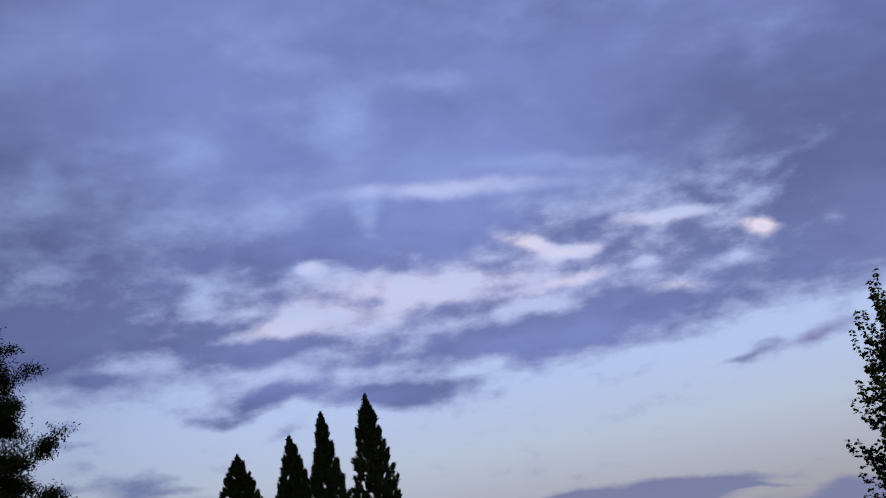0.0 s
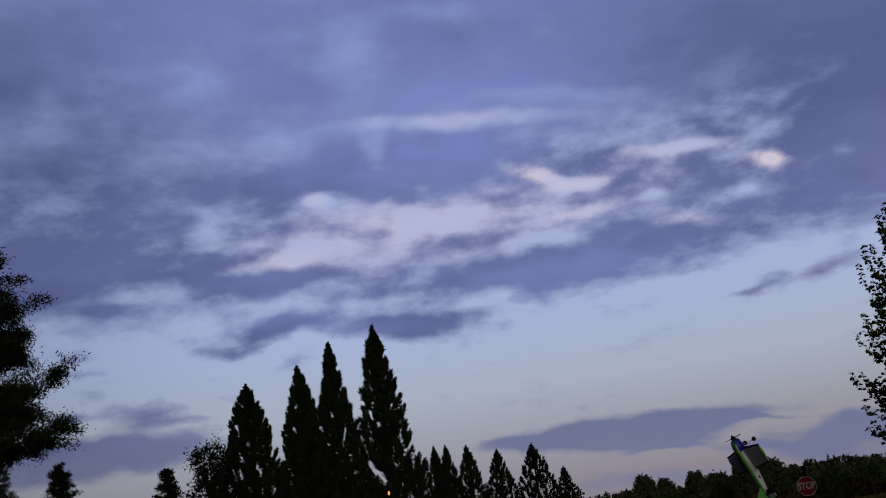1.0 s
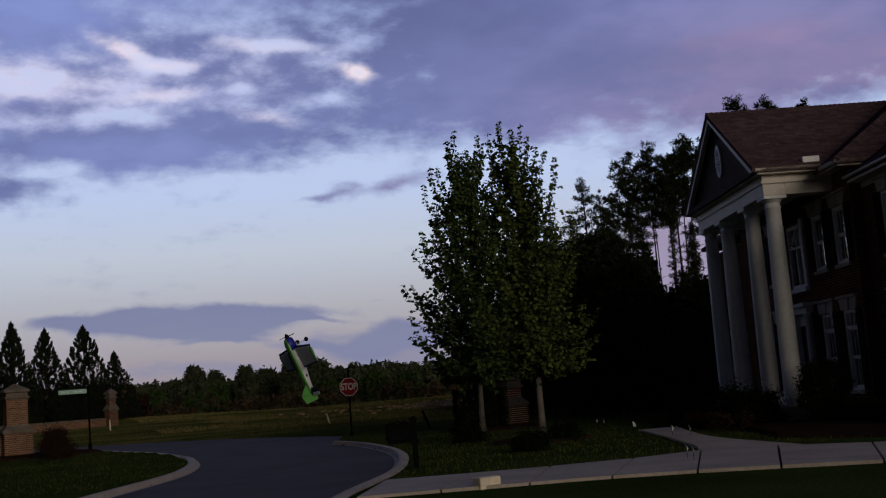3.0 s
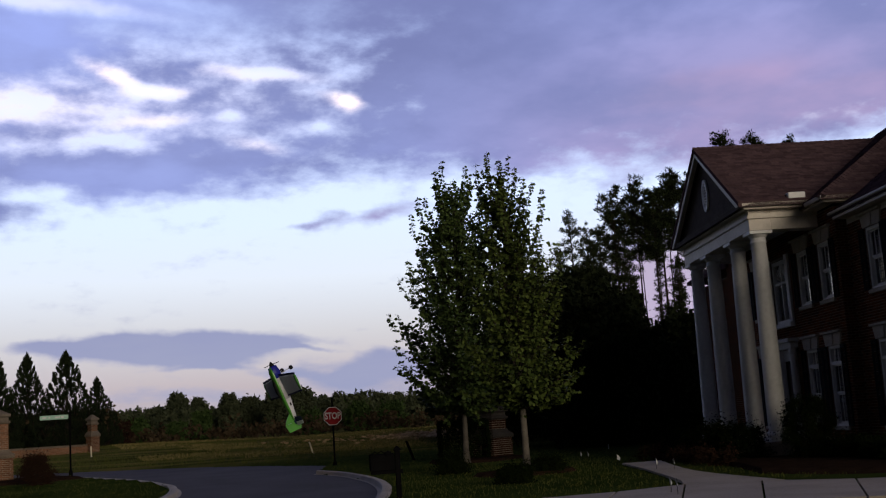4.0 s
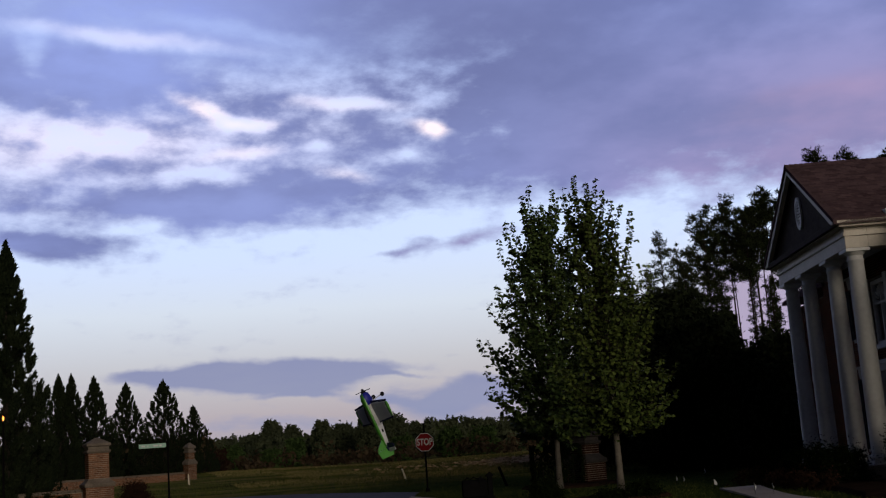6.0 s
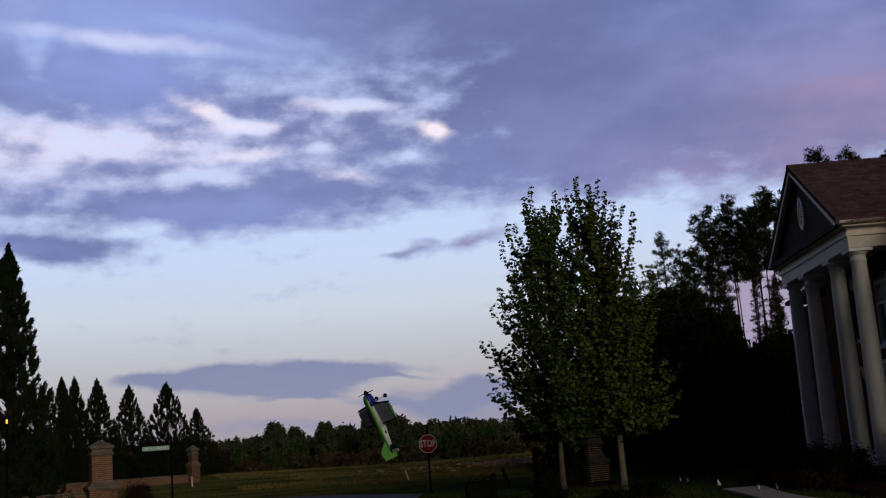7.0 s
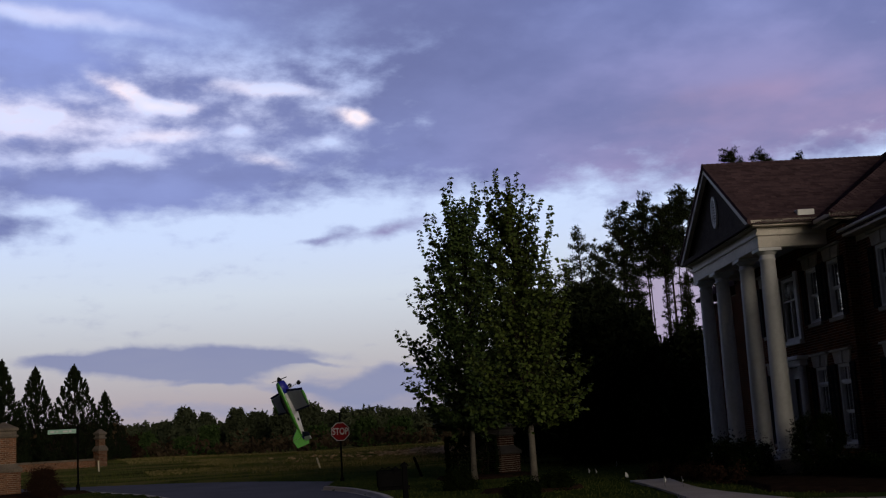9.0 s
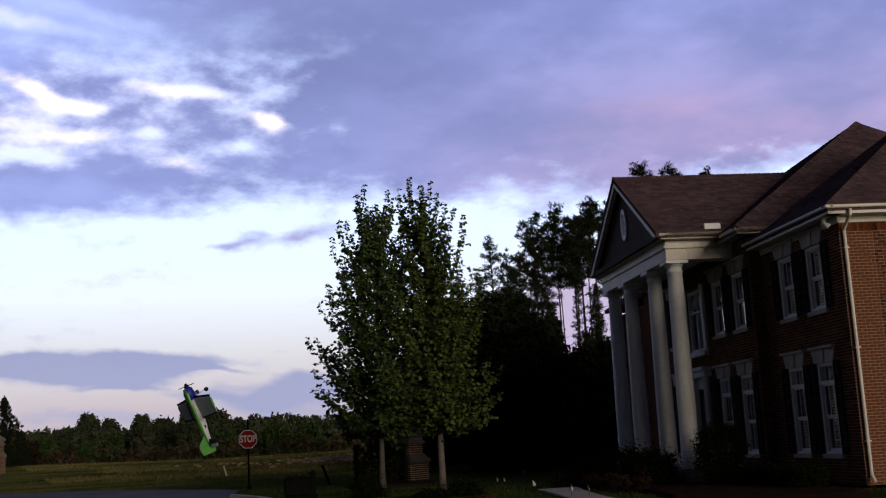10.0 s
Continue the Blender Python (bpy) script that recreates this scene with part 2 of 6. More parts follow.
# low sky towards the house painted dimmer and rosier, like needle-dimmed pine gaps
clear = blend(calc("MULTIPLY", remap(bearing, 27.5, 29.8), remap(height, 9.5, 7.0)), clear, (0.26, 0.225, 0.34, 1))

# thin cloud still catches the glow, thick cloud is slate blue
glow = bank(0.0, 1.5, 15.8, 14.0, 2.7, 0.85, 3)
soft_edge = blend(0.30, clear, blend(remap(height, 5.0, 12.0), (0.20, 0.21, 0.33, 1), (0.21, 0.24, 0.46, 1)))
thin = blend(glow, soft_edge, (0.46, 0.475, 0.70, 1))
thin = blend(calc("MULTIPLY", calc("MINIMUM", glint, 1.0), 0.62), thin, (1.0, 0.78, 0.74, 1))
pink = calc("MULTIPLY", remap(bearing, 14.0, 36.0), remap(height, 23.0, 12.0))
pink = bank(pink, 16.4, 10.6, 4.5, 1.2, 0.8, 8)
pink = bank(pink, 40.1, 13.6, 4.0, 0.9, 0.8, 2)
pink = bank(pink, 34.5, 15.5, 4.0, 0.8, 0.5, 2)
pink = calc("MINIMUM", pink, 1.0)
thick_tone = blend(remap(height, 3.0, 13.0), (0.165, 0.180, 0.298, 1), (0.104, 0.127, 0.298, 1))
# the broken belt is thinner cloud
thick_tone = blend(bank(0.0, 1.0, 15.5, 16.0, 3.2, 0.6, 0), thick_tone, (0.150, 0.172, 0.350, 1))
thick_tone = blend(calc("MULTIPLY", pink, 0.7), thick_tone, (0.145, 0.145, 0.29, 1))
pale_tone = blend(pink, blend(remap(height, 5.0, 11.0), (0.175, 0.19, 0.30, 1), (0.20, 0.245, 0.52, 1)), (0.27, 0.205, 0.365, 1))
thick_tone = blend(remap(soft_noise.outputs["Fac"], 0.38, 0.66, 0.0, 0.55), thick_tone, pale_tone)
thick_tone = blend(remap(shred.outputs["Fac"], 0.45, 0.75, 0.0, 0.25), thick_tone, pale_tone)
thick_tone = blend(calc("MULTIPLY", calc("MINIMUM", sheen, 1.0), remap(fine.outputs["Fac"], 0.30, 0.70, 0.25, 0.95)), thick_tone, (0.195, 0.248, 0.56, 1))
# two heavy, darker parts of the deck
heavy = bank(bank(0.0, 16.5, 19.5, 10.0, 6.0, 0.65, 3), -18.5, 18.0, 7.0, 4.5, 0.5, 0)
thick_tone = blend(calc("MINIMUM", heavy, 1.0), thick_tone, (0.092, 0.106, 0.235, 1))
sky = blend(remap(cover, -0.06, 0.42), clear, thin)
sky = blend(remap(cover, 0.10, 1.12), sky, thick_tone)
# sky dimmed overhead, behind and far left, mostly unseen, to darken ground and facade
dusk = calc("MULTIPLY", remap(split.outputs[1], 0.45, -0.3, 1.0, 0.30), remap(height, 28.0, 58.0, 1.0, 0.30))
dusk = calc("MULTIPLY", dusk, remap(bearing, -7.0, -50.0, 1.0, 0.14))
dim = wn("ShaderNodeVectorMath", operation="SCALE")
wt.links.new(sky, dim.inputs[0])
feed(dim, 3, dusk)
back = wn("ShaderNodeBackground")
wt.links.new(dim.outputs[0], back.inputs[0])
back.inputs[1].default_value = 1.0
wt.links.new(back.outputs[0], wn("ShaderNodeOutputWorld").inputs[0])

# last warm glow, very broad, from low behind the camera
sun = new("sun", bpy.data.lights.new("sun", "SUN"))
sun.data.energy, sun.data.angle, sun.data.color = 1.0, radians(30), (1.0, 0.88, 0.77)
sun.matrix_world = look((0, 0, 50), (-8, 60, 40.5))

# ------------------------------------------------------------------ materials
def surface(name, low, high, scale=4.0, rough=0.8, bump=0.0, metal=0.0, spread=0.0, island=0.0, fine=None, gloss=0.5):
    """A two-tone grained surface: a broad and a fine noise mix the tones, islands and objects differ a little."""
    m = bpy.data.materials.new(name)
    m.use_nodes = True
    t = m.node_tree
    b = t.nodes["Principled BSDF"]
    co = t.nodes.new("ShaderNodeTexCoord")
    broad, grain = t.nodes.new("ShaderNodeTexNoise"), t.nodes.new("ShaderNodeTexNoise")
    for node, s, d in ((broad, scale, 4.0), (grain, fine or scale * 9.0, 6.0)):
        node.inputs["Scale"].default_value, node.inputs["Detail"].default_value = s, d
        t.links.new(co.outputs["Object"], node.inputs["Vector"])
    add = t.nodes.new("ShaderNodeMath")
    add.operation = "ADD"
    t.links.new(broad.outputs["Fac"], add.inputs[0])
    t.links.new(grain.outputs["Fac"], add.inputs[1])
    value = add.outputs[0]
    for kind, socket, amount in (("ShaderNodeObjectInfo", "Random", spread), ("ShaderNodeNewGeometry", "Random Per Island", island)):
        if amount:
            info, mad = t.nodes.new(kind), t.nodes.new("ShaderNodeMath")
            mad.operation = "MULTIPLY_ADD"
            t.links.new(info.outputs[socket], mad.inputs[0])
            mad.inputs[1].default_value = amount
            t.links.new(value, mad.inputs[2])
            value = mad.outputs[0]
    extra = spread + island
    ranged = t.nodes.new("ShaderNodeMapRange")
    t.links.new(value, ranged.inputs[0])
    ranged.inputs[1].default_value, ranged.inputs[2].default_value = 0.68, 1.32 + extra
    mix = t.nodes.new("ShaderNodeMix")
    mix.data_type = "RGBA"
    t.links.new(ranged.outputs[0], mix.inputs[0])
    mix.inputs[6].default_value, mix.inputs[7].default_value = (*low, 1), (*high, 1)
    t.links.new(mix.outputs[2], b.inputs["Base Color"])
    b.inputs["Roughness"].default_value, b.inputs["Metallic"].default_value = rough, metal
    b.inputs["Specular IOR Level"].default_value = gloss
    if bump:
        bp = t.nodes.new("ShaderNodeBump")
        bp.inputs["Strength"].default_value, bp.inputs["Distance"].default_value = bump, 0.03
        t.links.new(grain.outputs["Fac"], bp.inputs["Height"])
        t.links.new(bp.outputs[0], b.inputs["Normal"])
    return m


def glowing(name, colour, power):
    m = bpy.data.materials.new(name)
    m.use_nodes = True
    b = m.node_tree.nodes["Principled BSDF"]
    b.inputs["Base Color"].default_value = (*colour, 1)
    b.inputs["Emission Color"].default_value, b.inputs["Emission Strength"].default_value = (*colour, 1), power
    return m


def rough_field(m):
    """Beyond the street the mown lawn gives way to rough, half-dry field grass in drifts. The lawn's darker tone also
    stands in for tree shade.
    """
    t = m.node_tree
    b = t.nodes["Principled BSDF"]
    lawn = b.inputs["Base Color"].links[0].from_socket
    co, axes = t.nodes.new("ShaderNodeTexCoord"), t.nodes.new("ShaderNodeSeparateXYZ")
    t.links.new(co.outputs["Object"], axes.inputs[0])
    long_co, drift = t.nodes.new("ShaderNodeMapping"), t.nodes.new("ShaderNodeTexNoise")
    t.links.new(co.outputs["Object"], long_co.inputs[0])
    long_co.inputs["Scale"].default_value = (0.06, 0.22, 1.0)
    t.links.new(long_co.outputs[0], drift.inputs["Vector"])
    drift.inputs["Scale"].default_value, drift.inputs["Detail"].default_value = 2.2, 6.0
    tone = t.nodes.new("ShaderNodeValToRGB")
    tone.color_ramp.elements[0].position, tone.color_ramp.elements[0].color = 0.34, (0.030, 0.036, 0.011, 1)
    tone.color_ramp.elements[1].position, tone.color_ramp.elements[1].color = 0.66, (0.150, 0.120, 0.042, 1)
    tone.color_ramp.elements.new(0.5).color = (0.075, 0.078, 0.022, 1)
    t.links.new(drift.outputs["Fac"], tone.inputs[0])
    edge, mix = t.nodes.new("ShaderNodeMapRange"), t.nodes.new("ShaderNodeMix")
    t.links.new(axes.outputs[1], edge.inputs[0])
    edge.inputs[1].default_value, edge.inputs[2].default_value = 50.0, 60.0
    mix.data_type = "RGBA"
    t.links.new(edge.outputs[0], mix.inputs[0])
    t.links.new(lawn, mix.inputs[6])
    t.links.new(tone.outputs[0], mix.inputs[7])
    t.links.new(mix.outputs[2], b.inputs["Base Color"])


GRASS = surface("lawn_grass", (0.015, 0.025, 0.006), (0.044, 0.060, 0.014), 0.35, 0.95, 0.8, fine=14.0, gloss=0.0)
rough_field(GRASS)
BLADE = surface("grass_blades", (0.030, 0.040, 0.009), (0.110, 0.112, 0.028), 0.3, 0.9, island=0.5, gloss=0.0)
DRY = surface("dry_grass", (0.085, 0.075, 0.026), (0.26, 0.205, 0.08), 0.5, 0.95, island=0.5, gloss=0.0)
SOIL = surface("bare_soil", (0.12, 0.07, 0.03), (0.46, 0.32, 0.17), 0.9, 0.95, 0.8, gloss=0.0)
MULCH = surface("bark_mulch", (0.014, 0.009, 0.006), (0.036, 0.021, 0.014), 3.0, 0.95, 0.9, gloss=0.0)
ASPHALT = surface("asphalt", (0.058, 0.054, 0.062), (0.094, 0.088, 0.100), 0.4, 0.9, 0.4, fine=40.0, gloss=0.04)
CONCRETE = surface("concrete", (0.20, 0.165, 0.13), (0.36, 0.30, 0.24), 0.7, 0.85, 0.3, fine=20.0)
BRICK = surface("red_brick", (0.018, 0.0065, 0.004), (0.165, 0.052, 0.019), 1.5, 0.9, 0.4, island=0.9, spread=0.0, gloss=0.0)
MORTAR = surface("mortar", (0.15, 0.12, 0.095), (0.24, 0.19, 0.15), 3.0, 0.95, 0.3)
PIERMORTAR = surface("dark_joint", (0.17, 0.14, 0.11), (0.26, 0.215, 0.17), 3.0, 0.95, 0.3)
TANBRICK = surface("weathered_brick", (0.018, 0.008, 0.005), (0.22, 0.105, 0.058), 1.5, 0.9, 0.4, island=0.5, spread=0.7, gloss=0.0)
# copies for the pier behind the maple, tree shade put into their colour
SHADEBRICK = surface("shade_toned_brick", (0.02, 0.010, 0.007), (0.05, 0.025, 0.018), 1.5, 0.9, 0.4, island=0.7, gloss=0.0)
SHADESTONE = surface("shade_toned_stone", (0.025, 0.022, 0.02), (0.055, 0.05, 0.045), 2.0, 0.9, 0.3, gloss=0.0)
STONE = surface("cast_stone", (0.30, 0.26, 0.21), (0.44, 0.39, 0.32), 2.0, 0.85, 0.3)
PIERSTONE = surface("weathered_cast_stone", (0.07, 0.056, 0.043), (0.155, 0.126, 0.098), 2.5, 0.9, 0.4, gloss=0.1)
PAINT = surface("off_white_paint", (0.57, 0.56, 0.54), (0.70, 0.69, 0.67), 0.9, 0.55, 0.05)
TRIM = surface("cream_trim_paint", (0.46, 0.41, 0.34), (0.60, 0.54, 0.46), 0.9, 0.55, 0.05)
SIDING = surface("grey_stucco", (0.050, 0.038, 0.032), (0.078, 0.062, 0.053), 1.2, 0.9, 0.3, gloss=0.1)
SHINGLE = surface("brown_shingle", (0.042, 0.026, 0.029), (0.118, 0.075, 0.079), 1.2, 0.95, 0.5, island=0.8, gloss=0.0)
SHUTTER = surface("black_shutter", (0.008, 0.008, 0.009), (0.014, 0.014, 0.015), 2.0, 0.8, gloss=0.05)
DARKDOOR = surface("dark_door", (0.03, 0.012, 0.010), (0.05, 0.02, 0.016), 2.0, 0.4)
CURTAIN = surface("white_blind", (0.20, 0.20, 0.21), (0.30, 0.30, 0.31), 1.0, 0.8)
ROOMSHADE = surface("room_shade_tone", (0.010, 0.010, 0.010), (0.02, 0.018, 0.016), 1.0, 0.9)
BLACKMETAL = surface("black_metal", (0.003, 0.003, 0.003), (0.006, 0.006, 0.006), 4.0, 0.8, gloss=0.0)
REDSIGN = surface("red_sign_face", (0.14, 0.005, 0.008), (0.19, 0.008, 0.011), 2.0, 0.7, gloss=0.1)
WHITESIGN = surface("white_sign_face", (0.36, 0.36, 0.36), (0.46, 0.46, 0.46), 2.0, 0.7, gloss=0.1)
GREENSIGN = surface("pale_green_sign", (0.13, 0.27, 0.20), (0.20, 0.35, 0.27), 2.0, 0.45)
WOOD = surface("weathered_stake", (0.45, 0.38, 0.26), (0.62, 0.54, 0.40), 2.0, 0.8)
BARK = surface("grey_brown_bark", (0.012, 0.010, 0.008), (0.042, 0.034, 0.027), 3.0, 0.95, 0.8, gloss=0.0)
PINEBARK = surface("dark_pine_bark", (0.008, 0.006, 0.005), (0.024, 0.018, 0.014), 3.0, 0.95, 0.8, gloss=0.0)
PALEBARK = surface("pale_maple_bark", (0.055, 0.048, 0.04), (0.13, 0.115, 0.095), 3.0, 0.9, 0.6, gloss=0.0)
MAPLE = surface("maple_leaf", (0.008, 0.021, 0.007), (0.080, 0.116, 0.031), 0.5, 0.7, island=0.9, gloss=0.08)
OLIVEMAPLE = surface("olive_maple_leaf", (0.012, 0.025, 0.006), (0.084, 0.110, 0.024), 0.5, 0.7, island=0.9, gloss=0.08)
UNDERBRUSH = surface("dry_underbrush", (0.012, 0.010, 0.006), (0.075, 0.052, 0.030), 0.12, 0.9, island=0.5, gloss=0.0)
YOUNGLEAF = surface("young_leaf", (0.012, 0.024, 0.008), (0.055, 0.085, 0.026), 0.3, 0.9, island=0.5, gloss=0.0)
CYPRESS = surface("cypress_spray", (0.006, 0.010, 0.006), (0.020, 0.026, 0.012), 0.6, 0.85, island=0.7, gloss=0.0)
PINE = surface("pine_needle", (0.007, 0.011, 0.006), (0.024, 0.030, 0.013), 0.6, 0.8, island=0.7, gloss=0.0)
WOODS = surface("mixed_leaf", (0.012, 0.017, 0.011), (0.070, 0.080, 0.042), 0.10, 0.9, island=0.25, gloss=0.0)
SHRUB = surface("boxwood_leaf", (0.003, 0.006, 0.002), (0.011, 0.016, 0.005), 0.8, 0.8, island=0.7, gloss=0.0)
RUSSET = surface("russet_shrub_leaf", (0.012, 0.007, 0.005), (0.034, 0.018, 0.012), 0.8, 0.85, island=0.6, gloss=0.0)
BLUEFILM = surface("blue_covering", (0.008, 0.010, 0.16), (0.014, 0.018, 0.24), 3.0, 0.45, gloss=0.25)
NAVYFILM = surface("navy_covering", (0.006, 0.006, 0.035), (0.010, 0.010, 0.055), 3.0, 0.5, gloss=0.1)
WHITEFILM = surface("white_covering", (0.42, 0.42, 0.43), (0.52, 0.52, 0.53), 3.0, 0.5, gloss=0.2)
SILVERFILM = surface("silver_covering", (0.30, 0.32, 0.35), (0.38, 0.40, 0.44), 3.0, 0.5, gloss=0.2)
GREENFILM = surface("green_covering", (0.035, 0.17, 0.012), (0.055, 0.24, 0.02), 3.0, 0.35)
LAMPGLOW = glowing("amber_lamp", (1.0, 0.30, 0.05), 2.0)
GLASS = bpy.data.materials.new("window_glass")
GLASS.use_nodes = True
_g = GLASS.node_tree.nodes["Principled BSDF"]
_g.inputs["Base Color"].default_value = (0.9, 0.93, 0.95, 1)
_g.inputs["Roughness"].default_value = 0.03
_g.inputs["Transmission Weight"].default_value = 1.0
_g.inputs["IOR"].default_value = 1.45


# ------------------------------------------------------------------ mesh helpers
def box(bm, x0, x1, y0, y1, z0, z1, m=None):
    vs = [bm.verts.new((x, y, z)) for x, y, z in product((x0, x1), (y0, y1), (z0, z1))]
    if m is not None:
        for v in vs:
            v.co = m @ v.co
    for f in ((0, 1, 3, 2), (4, 6, 7, 5), (0, 4, 5, 1), (2, 3, 7, 6), (0, 2, 6, 4), (1, 5, 7, 3)):
        bm.faces.new([vs[i] for i in f])
    return vs


def ring_stack(bm, rows, sides=24, caps=True, m=None):
    """A turned body: rows of (radius, height)."""
    rings = []
    for r, z in rows:
        ring = [bm.verts.new((r * math.cos(2 * math.pi * i / sides), r * math.sin(2 * math.pi * i / sides), z)) for i in range(sides)]
        rings.append(ring)
    for a, b in zip(rings, rings[1:]):
        for i in range(sides):
            bm.faces.new((a[i], a[(i + 1) % sides], b[(i + 1) % sides], b[i]))
    if caps:
        bm.faces.new(rings[0][::-1])
        bm.faces.new(rings[-1])
    if m is not None:
        for ring in rings:
            for v in ring:
                v.co = m @ v.co


def square_stack(bm, rows, x=0.0, y=0.0, z=0.0):
    """A square pier: rows of (half width, height)."""
    rings = []
    for r, h in rows:
        rings.append([bm.verts.new((x + a * r, y + b * r, z + h)) for a, b in ((-1, -1), (1, -1), (1, 1), (-1, 1))])
    for a, b in zip(rings, rings[1:]):
        for i in range(4):
            bm.faces.new((a[i], a[(i + 1) % 4], b[(i + 1) % 4], b[i]))
    bm.faces.new(rings[0][::-1])
    bm.faces.new(rings[-1])


def tube(bm, points, radii, sides=7):
    """A bent tapering limb through the points."""
    rings = []
    for i, p in enumerate(points):
        p = Vector(p)
        d = (Vector(points[min(i + 1, len(points) - 1)]) - Vector(points[max(i - 1, 0)])).normalized()
        a = d.cross(Vector((0.31, 0.95, 0.05))).normalized()
        b = d.cross(a)
        rings.append([bm.verts.new(p + radii[i] * (math.cos(2 * math.pi * k / sides) * a + math.sin(2 * math.pi * k / sides) * b)) for k in range(sides)])
    for a, b in zip(rings, rings[1:]):
        for i in range(sides):
            bm.faces.new((a[i], a[(i + 1) % sides], b[(i + 1) % sides], b[i]))
    bm.faces.new(rings[0][::-1])
    bm.faces.new(rings[-1])


def slab(bm, outline, z0, z1):
    """A flat piece with an outline seen from above."""
    low, top = [bm.verts.new((x, y, z0)) for x, y in outline], [bm.verts.new((x, y, z1)) for x, y in outline]
    bm.faces.new(low[::-1])
    bm.faces.new(top)
    for i in range(len(outline)):
        j = (i + 1) % len(outline)
        bm.faces.new((low[i], low[j], top[j], top[i]))


def mesh_from(bm, name, material, bevel=0.0, smooth=False):
    bmesh.ops.recalc_face_normals(bm, faces=bm.faces[:])
    if bevel:
        bmesh.ops.bevel(bm, geom=bm.edges[:], offset=bevel, segments=1, affect="EDGES", clamp_overlap=True)
    me = bpy.data.meshes.new(name)
    bm.to_mesh(me)
    bm.free()
    me.materials.append(material)
    if smooth:
        me.shade_smooth()
    return me


def part(name, bm, material, parent=None, label="", bevel=0.0, smooth=False, at=None, kind=""):
    ob = new(name, mesh_from(bm, name, material, bevel, smooth))
    if parent is not None:
        ob.parent = parent
    if at is not None:
        ob.matrix_basis = at
    return tagged(ob, label, kind=kind)


def base(name, m, label, category, group="", kind=""):
    return tagged(new(name), label, category, group, kind) if m is None else _base_at(name, m, label, category, group, kind)


def _base_at(name, m, label, category, group, kind):
    ob = tagged(new(name), label, category, group, kind)
    ob.matrix_basis = m
    return ob


def leaves(name, spots, sizes, material, parent=None, slim=0.55, ways=None, seed=1, jitter=0.6, kind="stuff", label="", blade=False):
    """Many small leaves at the spots, turned at random or near the given ways: bent four-cornered ones, or plain pointed blades."""
    rng = np.random.default_rng(seed)
    spots = np.asarray(spots, float)
    n = len(spots)
    sizes = np.broadcast_to(np.asarray(sizes, float), (n,))[:, None]
    a = rng.normal(size=(n, 3))
    if ways is not None:
        a = np.asarray(ways, float) + jitter * a
    a /= np.linalg.norm(a, axis=1)[:, None]
    b = np.cross(a, rng.normal(size=(n, 3)))
    b /= np.linalg.norm(b, axis=1)[:, None]
    c = np.cross(a, b)
    if blade:
        co = np.stack((spots - 0.5 * sizes * a - slim * 0.5 * sizes * b, spots - 0.5 * sizes * a + slim * 0.5 * sizes * b, spots + 0.6 * sizes * a), 1)
        return _leaf_object(name, co, 3, material, parent, label, kind)
    co = np.empty((n, 4, 3))
    co[:, 0] = spots - 0.5 * sizes * a
    co[:, 1] = spots + slim * 0.5 * sizes * b + 0.08 * sizes * c
    co[:, 2] = spots + 0.5 * sizes * a
    co[:, 3] = spots - slim * 0.5 * sizes * b + 0.08 * sizes * c
    return _leaf_object(name, co, 4, material, parent, label, kind)


def _leaf_object(name, co, corners, material, parent, label, kind):
    me = bpy.data.meshes.new(name)
    me.from_pydata(co.reshape(-1, 3).tolist(), [], np.arange(corners * len(co)).reshape(-1, corners).tolist())
    me.materials.append(material)
    ob = new(name, me)
    if parent is not None:
        ob.parent = parent
    return tagged(ob, label, kind=kind)


def blob_spots(rng, centre, radii, n, shell=0.55):
    """Random spots in the outer shell of an egg."""
    d = rng.normal(size=(n, 3))
    d /= np.linalg.norm(d, axis=1)[:, None]
    r = shell + (1 - shell) * rng.random(n)[:, None]
    return np.asarray(centre) + d * r * np.asarray(radii)


def polar(bearing_deg, distance, z=0.0):
    a = radians(bearing_deg)
    return distance * math.sin(a), distance * math.cos(a), z


def smooth_step(a, b, v):
    t = min(max((v - a) / (b - a), 0.0), 1.0)
    return t * t * (3 - 2 * t)


# ------------------------------------------------------------------ ground, street, walks
def land(x, y):
    """Height of the lawn and the field."""
    d = math.hypot(x, y)
    z = 0.45 * smooth_step(36, 64, y) + (0.55 + 0.45 * smooth_step(25, 5, x)) * smooth_step(58, 92, y)
    z += 0.25 * smooth_step(62, 84, d) * math.exp(-((x - 32) / 14) ** 2)
    return z + 2.0 * smooth_step(100, 260, d)


def resample(points, step):
    """A rounded line through the points, cut into even steps."""
    pts = [Vector(p).to_2d() for p in points]
    fine = []
    for i in range(len(pts) - 1):
        p0, p1, p2, p3 = pts[max(i - 1, 0)], pts[i], pts[i + 1], pts[min(i + 2, len(pts) - 1)]
        for k in range(20):
            t = k / 20
            fine.append(0.5 * ((2 * p1) + (p2 - p0) * t + (2 * p0 - 5 * p1 + 4 * p2 - p3) * t * t + (3 * p1 - p0 - 3 * p2 + p3) * t ** 3))
    fine.append(pts[-1])
    out, gone = [fine[0]], 0.0
    for a, b in zip(fine, fine[1:]):
        gone += (b - a).length
        if gone >= step:
            out.append(b)
            gone = 0.0
    return out


